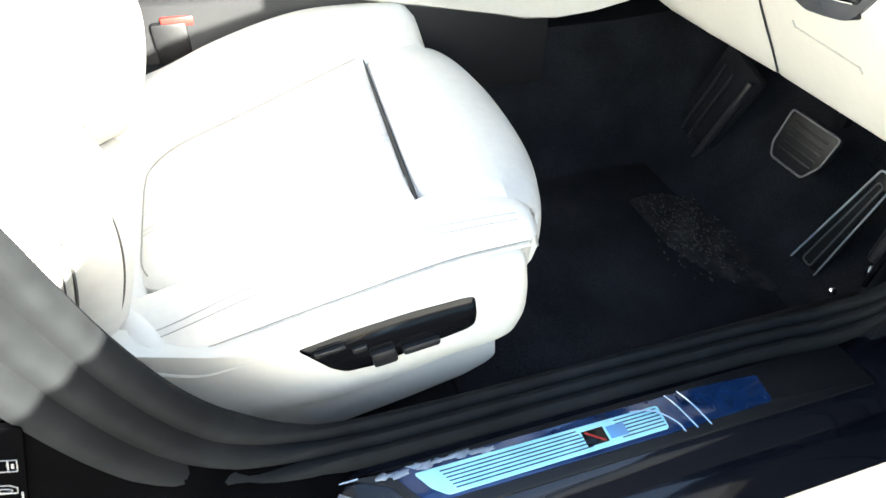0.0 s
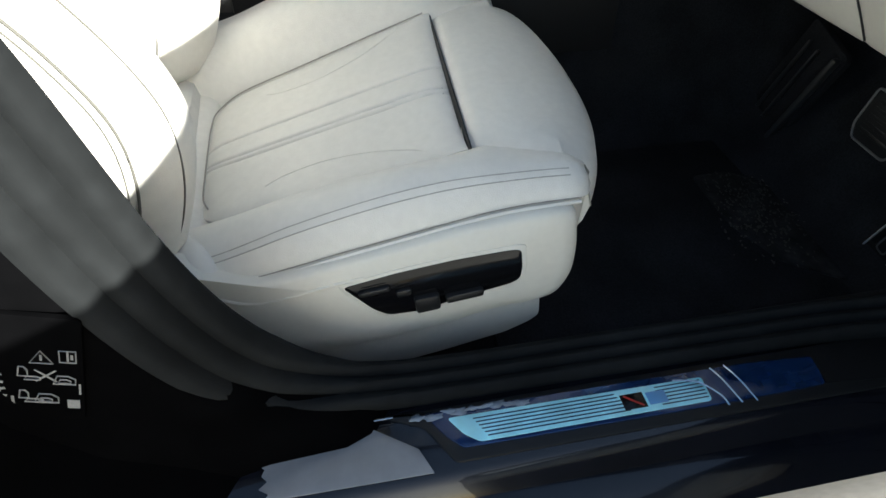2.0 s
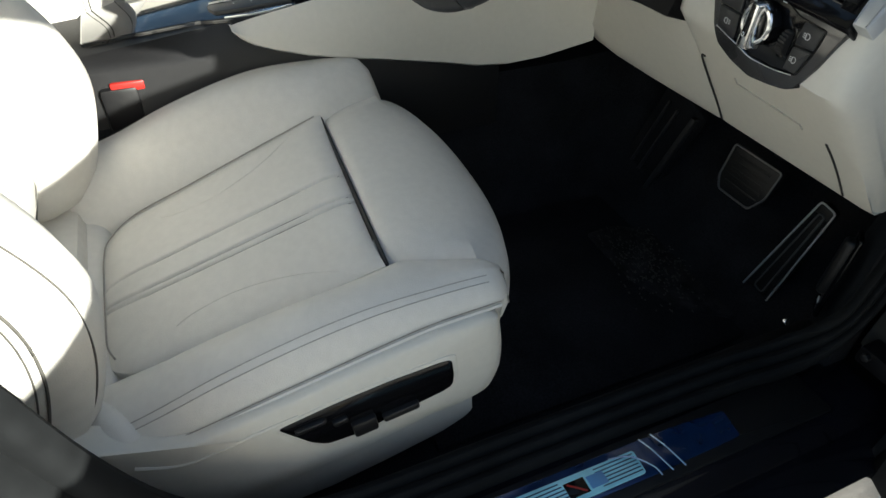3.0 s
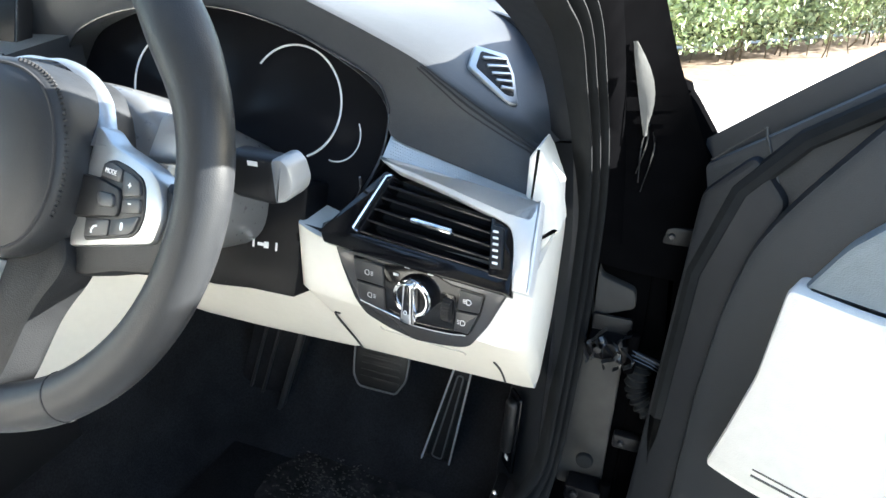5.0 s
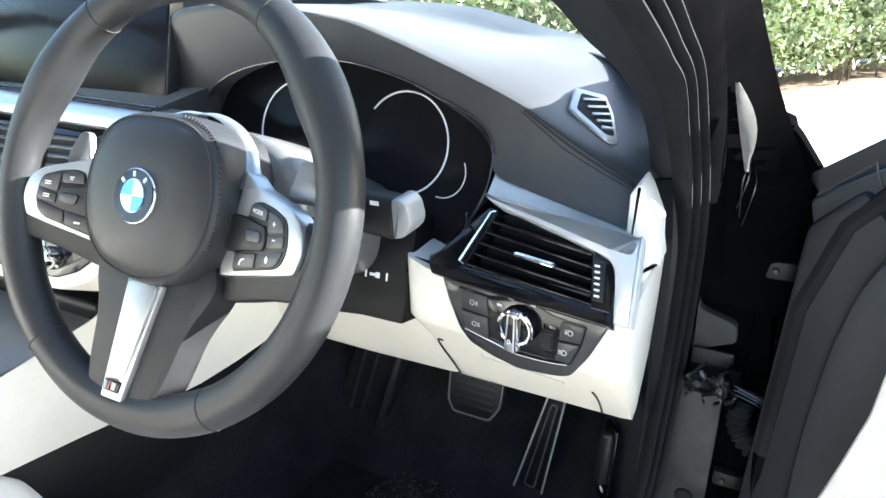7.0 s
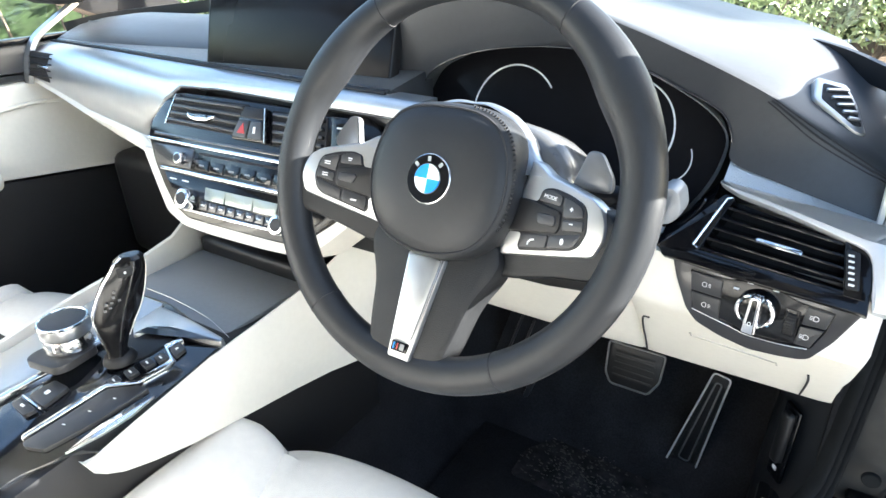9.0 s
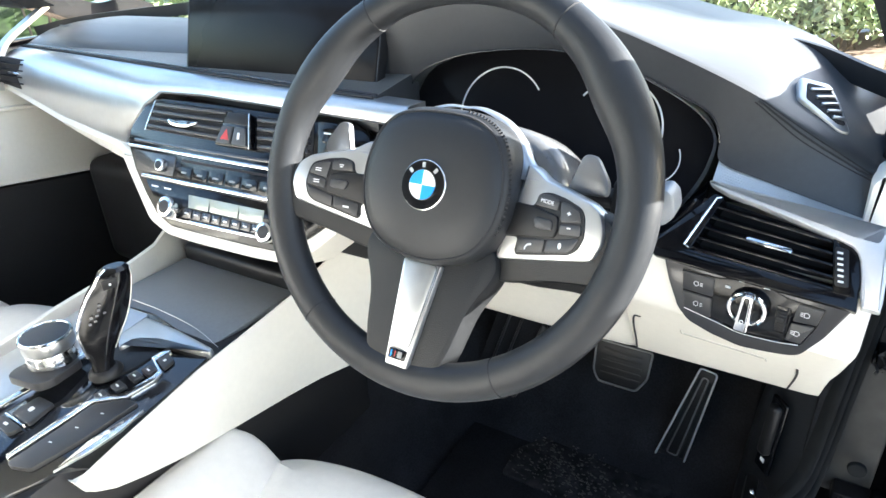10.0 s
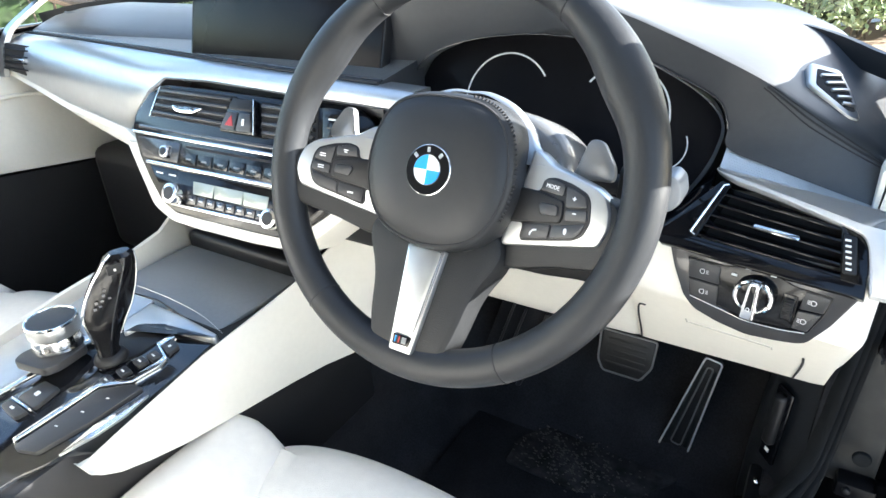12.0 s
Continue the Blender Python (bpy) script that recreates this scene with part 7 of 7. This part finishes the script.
for x, y, w, h in ((0.011, 0.006, 0.006, 0.010), (0.0165, -0.001, 0.010, 0.0035), (0.036, -0.002, 0.014, 0.009), (0.036, -0.0035, 0.008, 0.004), (0.010, -0.020, 0.006, 0.009), (0.016, -0.027, 0.012, 0.0035), (0.024, -0.024, 0.015, 0.010), (0.023, -0.026, 0.009, 0.004)):
    part("mark", tube([LM @ Vector((x + w * 0.5 * sx, y + h * 0.5 * sy, 0.0005)) for sx, sy in ((-1, -1), (1, -1), (1, 0.3), (0.4, 1), (-0.6, 1))], 0.0006, 5, LM.to_3x3().col[2], True), DIM, lab)
lbox(0.025, 0.002, 0.018, 0.0014, 45)
lbox(0.025, 0.002, 0.018, 0.0014, -45)

# ---- open driver's door ----
door = thing("driver_door", "open black car door with ivory leather door card", "car door")
DOOR_TRIM = material("door_trim_grey", (0.026, 0.0285, 0.032), 0.55, spec=0.35, vary=0.06, scale=150, bump=0.15, bump_scale=900)
D = basis((0.842, 0.381, 0.0), (0.906, -0.423, 0), (0, 0, 1))
def dslab(name, pts, off, depth, mat, r, rp, parent=None, label=""):
    return part(name, slab(round_poly(pts, rp), depth, D @ Matrix.Translation((0, 0, off)), r), mat, parent or door, label)
dslab("door_shell", [(-0.01, 0.30), (1.00, 0.26), (1.04, 0.50), (1.04, 0.93), (0.30, 0.955), (0.06, 0.93), (-0.005, 0.86)], 0.0, 0.09, PAINT, 0.012, 0.03, label="gloss black door shell")
dslab("door_end", [(0.0, 0.32), (0.06, 0.32), (0.065, 0.78), (0.085, 0.87), (0.05, 0.905), (0.012, 0.86)], 0.055, 0.06, DARK_TRIM, 0.006, 0.01)
dslab("inner_trim", [(0.054, 0.34), (0.95, 0.31), (1.0, 0.60), (1.0, 0.945), (0.72, 0.955), (0.62, 0.995), (0.30, 0.998), (0.155, 0.975), (0.134, 0.952), (0.106, 0.905), (0.084, 0.866), (0.066, 0.826), (0.055, 0.755), (0.050, 0.66)], 0.066, 0.07, DOOR_TRIM, 0.014, 0.02, label="dark grey door trim")
dslab("upper_pad", [(0.118, 0.812), (0.95, 0.812), (0.95, 0.93), (0.30, 0.955), (0.20, 0.925), (0.165, 0.892), (0.140, 0.860)], 0.088, 0.03, material("blue_grey_pad", (0.16, 0.19, 0.21), 0.45, vary=0.04, scale=120, bump=0.2, bump_scale=900, bump_kind="cells"), 0.008, 0.01, label="blue-grey upper door pad")
dslab("door_card", [(0.113, 0.819), (0.16, 0.8165), (0.90, 0.820), (0.92, 0.62), (0.55, 0.600), (0.20, 0.606), (0.120, 0.608), (0.088, 0.612), (0.098, 0.663), (0.109, 0.728)], 0.100, 0.035, LEATHER, 0.006, 0.008, label="ivory leather door card")
part("card_seam", tube([D @ Vector((x, 0.627 + 0.004 * math.sin(x * 6), 0.1005)) for x in (0.13, 0.2, 0.35, 0.5, 0.8)], 0.0011, 6), SEAM, door)
part("card_seam", tube([D @ Vector((x, 0.634 + 0.004 * math.sin(x * 6), 0.1005)) for x in (0.13, 0.2, 0.35, 0.5, 0.8)], 0.0008, 6), SEAM, door)
# window frame, sloping up from the mirror corner
fr = [D @ Vector((x, z, -0.01)) for x, z in ((-0.005, 0.885), (0.118, 0.985), (0.30, 1.115), (0.55, 1.25), (0.80, 1.30), (0.98, 1.25), (1.03, 1.0), (1.03, 0.92))]
part("window_frame", sweep(spline(fr, 50), [(-0.012, -0.02), (0.022, -0.02), (0.022, 0.02), (-0.012, 0.02)], up=D.to_3x3().col[2]), DOOR_TRIM, door, "dark grey window frame")
mc = dslab("mirror_corner", [(0.006, 0.882), (0.128, 0.978), (0.20, 0.985), (0.16, 0.935), (0.11, 0.885), (0.075, 0.84), (0.03, 0.80)], 0.045, 0.04, DOOR_TRIM, 0.004, 0.006, label="dark grey mirror corner trim")
part("trim_joint", tube([D @ Vector((x, z, 0.046)) for x, z in ((0.0510, 0.927), (0.053, 0.920), (0.061, 0.904), (0.076, 0.874))], 0.0010, 6), BUTTON, mc)
part("trim_joint", tube([D @ Vector((x, z, 0.046)) for x, z in ((0.012, 0.889), (0.030, 0.907), (0.050, 0.926))], 0.0010, 6), BUTTON, mc)
# mirror foot added to keep the sun off the console cheek
dslab("mirror_sun_block", [(0.122, 0.960), (0.200, 0.960), (0.190, 1.060), (0.165, 1.082), (0.128, 1.075)], -0.030, 0.045, PAINT, 0.006, 0.008, label="gloss black mirror foot, added to block the sun")
gp = [(0.07, 0.945), (0.30, 1.10), (0.55, 1.235), (0.80, 1.285), (0.97, 1.24), (1.02, 0.94), (0.3, 0.955)]
pane = dslab("door_window", gp, -0.02, 0.004, GLASS, 0.0, 0.004, label="clear door window")
pane.visible_shadow = False
part("hinge_face", slab(round_poly([(0.800, 0.945), (0.815, 0.930), (0.842, 0.893), (0.868, 0.845), (0.868, 0.38), (0.805, 0.38), (0.805, 0.70), (0.80, 0.80)], 0.006), 0.03, facing(0.376), 0.006), SATIN, door, "black hinge end of the door")
part("door_seal", tube([D @ Vector((x, z, 0.05)) for x, z in ((0.02, 0.33), (0.018, 0.60), (0.022, 0.78), (0.045, 0.87), (0.085, 0.925), (0.16, 0.985))], 0.009, 8), RUBBER, door)
for x, z in ((0.821, 0.797), (0.812, 0.518)):
    fit = part("latch_fitting", box((0.032, 0.014, 0.020), (x, 0.368, z), 0.003), PLASTIC, door)
    part("fitting_clip", box((0.008, 0.018, 0.026), (x + 0.020, 0.366, z - 0.002), 0.003), PLASTIC, door)
    part("fitting_bolt", cyl(0.004, 0.003, 0.004, Matrix.Translation((x - 0.006, 0.3595, z)) @ Matrix.Rotation(radians(90), 4, "X"), 8, 0.0005), BUTTON, fit)

# ---- closed passenger door ----
pd = thing("passenger_door", "closed passenger door with ivory and black card", "car door")
PDM = basis((-0.715, 0, 0), (0, 1, 0), (0, 0, 1))
part("door_skin", box((0.05, 1.15, 0.62), (-0.80, -0.16, 0.62), 0.02), PAINT, pd)
part("lower_card", slab(round_poly([(-0.60, 0.33), (0.40, 0.33), (0.40, 0.662), (0.068, 0.709), (-0.60, 0.74)], 0.03), 0.05, PDM, 0.01), PLASTIC, pd, "black lower door card")
part("ivory_card", slab(round_poly([(-0.60, 0.745), (0.068, 0.712), (0.40, 0.666), (0.38, 0.885), (-0.60, 0.885)], 0.02), 0.05, PDM @ Matrix.Translation((0, 0, 0.006)), 0.008), IVORY, pd, "ivory door card")
part("top_pad", slab(round_poly([(-0.60, 0.885), (0.34, 0.885), (0.30, 0.955), (-0.60, 0.945)], 0.02), 0.06, PDM @ Matrix.Translation((0, 0, 0.004)), 0.012), PAD, pd, "dark door top")
part("arm_rest", box((0.06, 0.5, 0.05), (-0.685, -0.18, 0.73), 0.02, None, 3), IVORY, pd)
part("pocket", tube(spline([(-0.706, 0.32, 0.755), (-0.704, 0.26, 0.83), (-0.704, 0.15, 0.845), (-0.704, 0.0, 0.82)], 24), 0.004, 8), IVORY, pd)
part("window_line", box((0.03, 1.0, 0.012), (-0.73, -0.15, 0.958), 0.004), GLOSS, pd)
win = part("door_window", box((0.004, 0.85, 0.36), (0, 0, 0), 0, Matrix.Translation((-0.715, -0.15, 1.13)) @ Matrix.Rotation(radians(14), 4, "Y")), GLASS, pd)
win.visible_shadow = False
# ---- unseen wall added towards the sun, to shade the passenger side ----
wall_bm = bmesh.new()
sun_way, across = Vector((math.sin(SUN_AZ), math.cos(SUN_AZ), 0)), Vector((-math.cos(SUN_AZ), math.sin(SUN_AZ), 0))
corner = [sun_way * r + across * p for r, p in ((7.0, 0.09), (12.0, 0.09), (12.0, 1.6), (7.0, 1.6))]
loft([[q + Vector((0, 0, z)) for q in corner] for z in (0.0, 5.4, 5.4)], bm=wall_bm)
tagged(finish(wall_bm, "unseen_sun_block", material("rendered_wall", (0.34, 0.31, 0.27), 0.9, vary=0.12, scale=8, stain=0.2, stain_scale=1.5, bump=0.5, bump_scale=60)), "plain rendered wall, unseen, added to shade the passenger side", "wall", kind="structure")
# ---- hedge and soil strip ----
LINE = [Vector(p) for p in ((-6, -2.6, 0), (-2.7, 1.7, 0), (-0.8, 4.1, 0), (0.9, 6.35, 0), (2.4, 8.1, 0), (4.6, 10.9, 0), (9, 16.5, 0))]
row = spline(LINE, 140)
soil = bmesh.new()
loft([[p + Vector((0.3, -0.42 - 0.06 * math.sin(i * 1.3), 0.004)), p + Vector((0.2, -0.2, 0.03)), p + Vector((-0.2, 0.8, 0.05))] for i, p in enumerate(row)], closed=False, bm=soil)
tagged(finish(soil, "soil", SOIL), "brown soil strip under the hedge", "soil", kind="structure")
rng = np.random.default_rng(5)
LEAF = material("hedge_leaf", (0.27, 0.32, 0.17), 0.38, vary=0.35, scale=6, stain=0.4, stain_scale=1.4)
hedge = thing("hedge", "clipped leafy green hedge in full sun", "hedge", kind="stuff")
N = 34000
verts, faces = [], []
for i in range(N):
    f = rng.uniform(0, 1)
    f = 0.5 + 0.42 * (f - 0.5) + 0.5 * (f - 0.5) ** 3 * 2
    p = row[int(f * 139)].lerp(row[min(139, int(f * 139) + 1)], rng.uniform())
    lump = 0.18 * noise.noise(Vector((p.x * 1.3, p.y * 1.3, 0.0)))
    z = 0.16 + rng.beta(1.3, 1.25) * 1.15
    depth = -0.30 + abs(rng.normal(0, 0.28)) + lump + 0.12 * noise.noise(Vector((p.x * 2.5, p.y * 2.5, z * 2.5))) + 0.10 * max(0, 0.4 - z)
    if z < 0.42 and rng.uniform() < 0.55:
        continue
    c = np.array((p.x + 0.35 * depth * -0.6 + rng.normal(0, 0.05), p.y + depth, z))
    s = rng.uniform(0.022, 0.045)
    a = rng.normal(size=3); a /= np.linalg.norm(a)
    b = np.cross(a, rng.normal(size=3)); b /= np.linalg.norm(b)
    n = np.cross(a, b)
    k = len(verts)
    verts += [tuple(c - a * s), tuple(c + b * s * 0.48 + n * s * 0.15), tuple(c + a * s), tuple(c - b * s * 0.48 + n * s * 0.15)]
    faces += [(k, k + 1, k + 2), (k, k + 2, k + 3)]
me = bpy.data.meshes.new("leaves")
me.from_pydata(verts, [], faces)
me.materials.append(LEAF)
lv = new("leaves", me)
lv.parent = hedge
stems = bmesh.new()
for i in range(70):
    p = row[int(20 + rng.uniform() * 110)]
    x, y = p.x + rng.normal(0, 0.12), p.y + rng.normal(0.05, 0.15)
    pts = [(x, y, 0.0), (x + rng.normal(0, 0.04), y + rng.normal(0, 0.04), 0.3), (x + rng.normal(0, 0.12), y + rng.normal(0, 0.1), 0.9)]
    tube(spline(pts, 5), rng.uniform(0.005, 0.011), 5, (0, 1, 0), bm=stems)
part("stems", stems, BARK, hedge)
# solid core behind the leaves, its dark colour stands for the hedge's inner shade
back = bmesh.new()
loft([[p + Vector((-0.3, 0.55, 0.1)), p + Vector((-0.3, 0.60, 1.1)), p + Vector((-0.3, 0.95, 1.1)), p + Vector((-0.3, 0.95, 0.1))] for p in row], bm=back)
part("shaded_core", back, material("foliage_shade", (0.03, 0.05, 0.015), 0.9, vary=0.5, scale=20, bump=1.0, bump_scale=20), hedge)
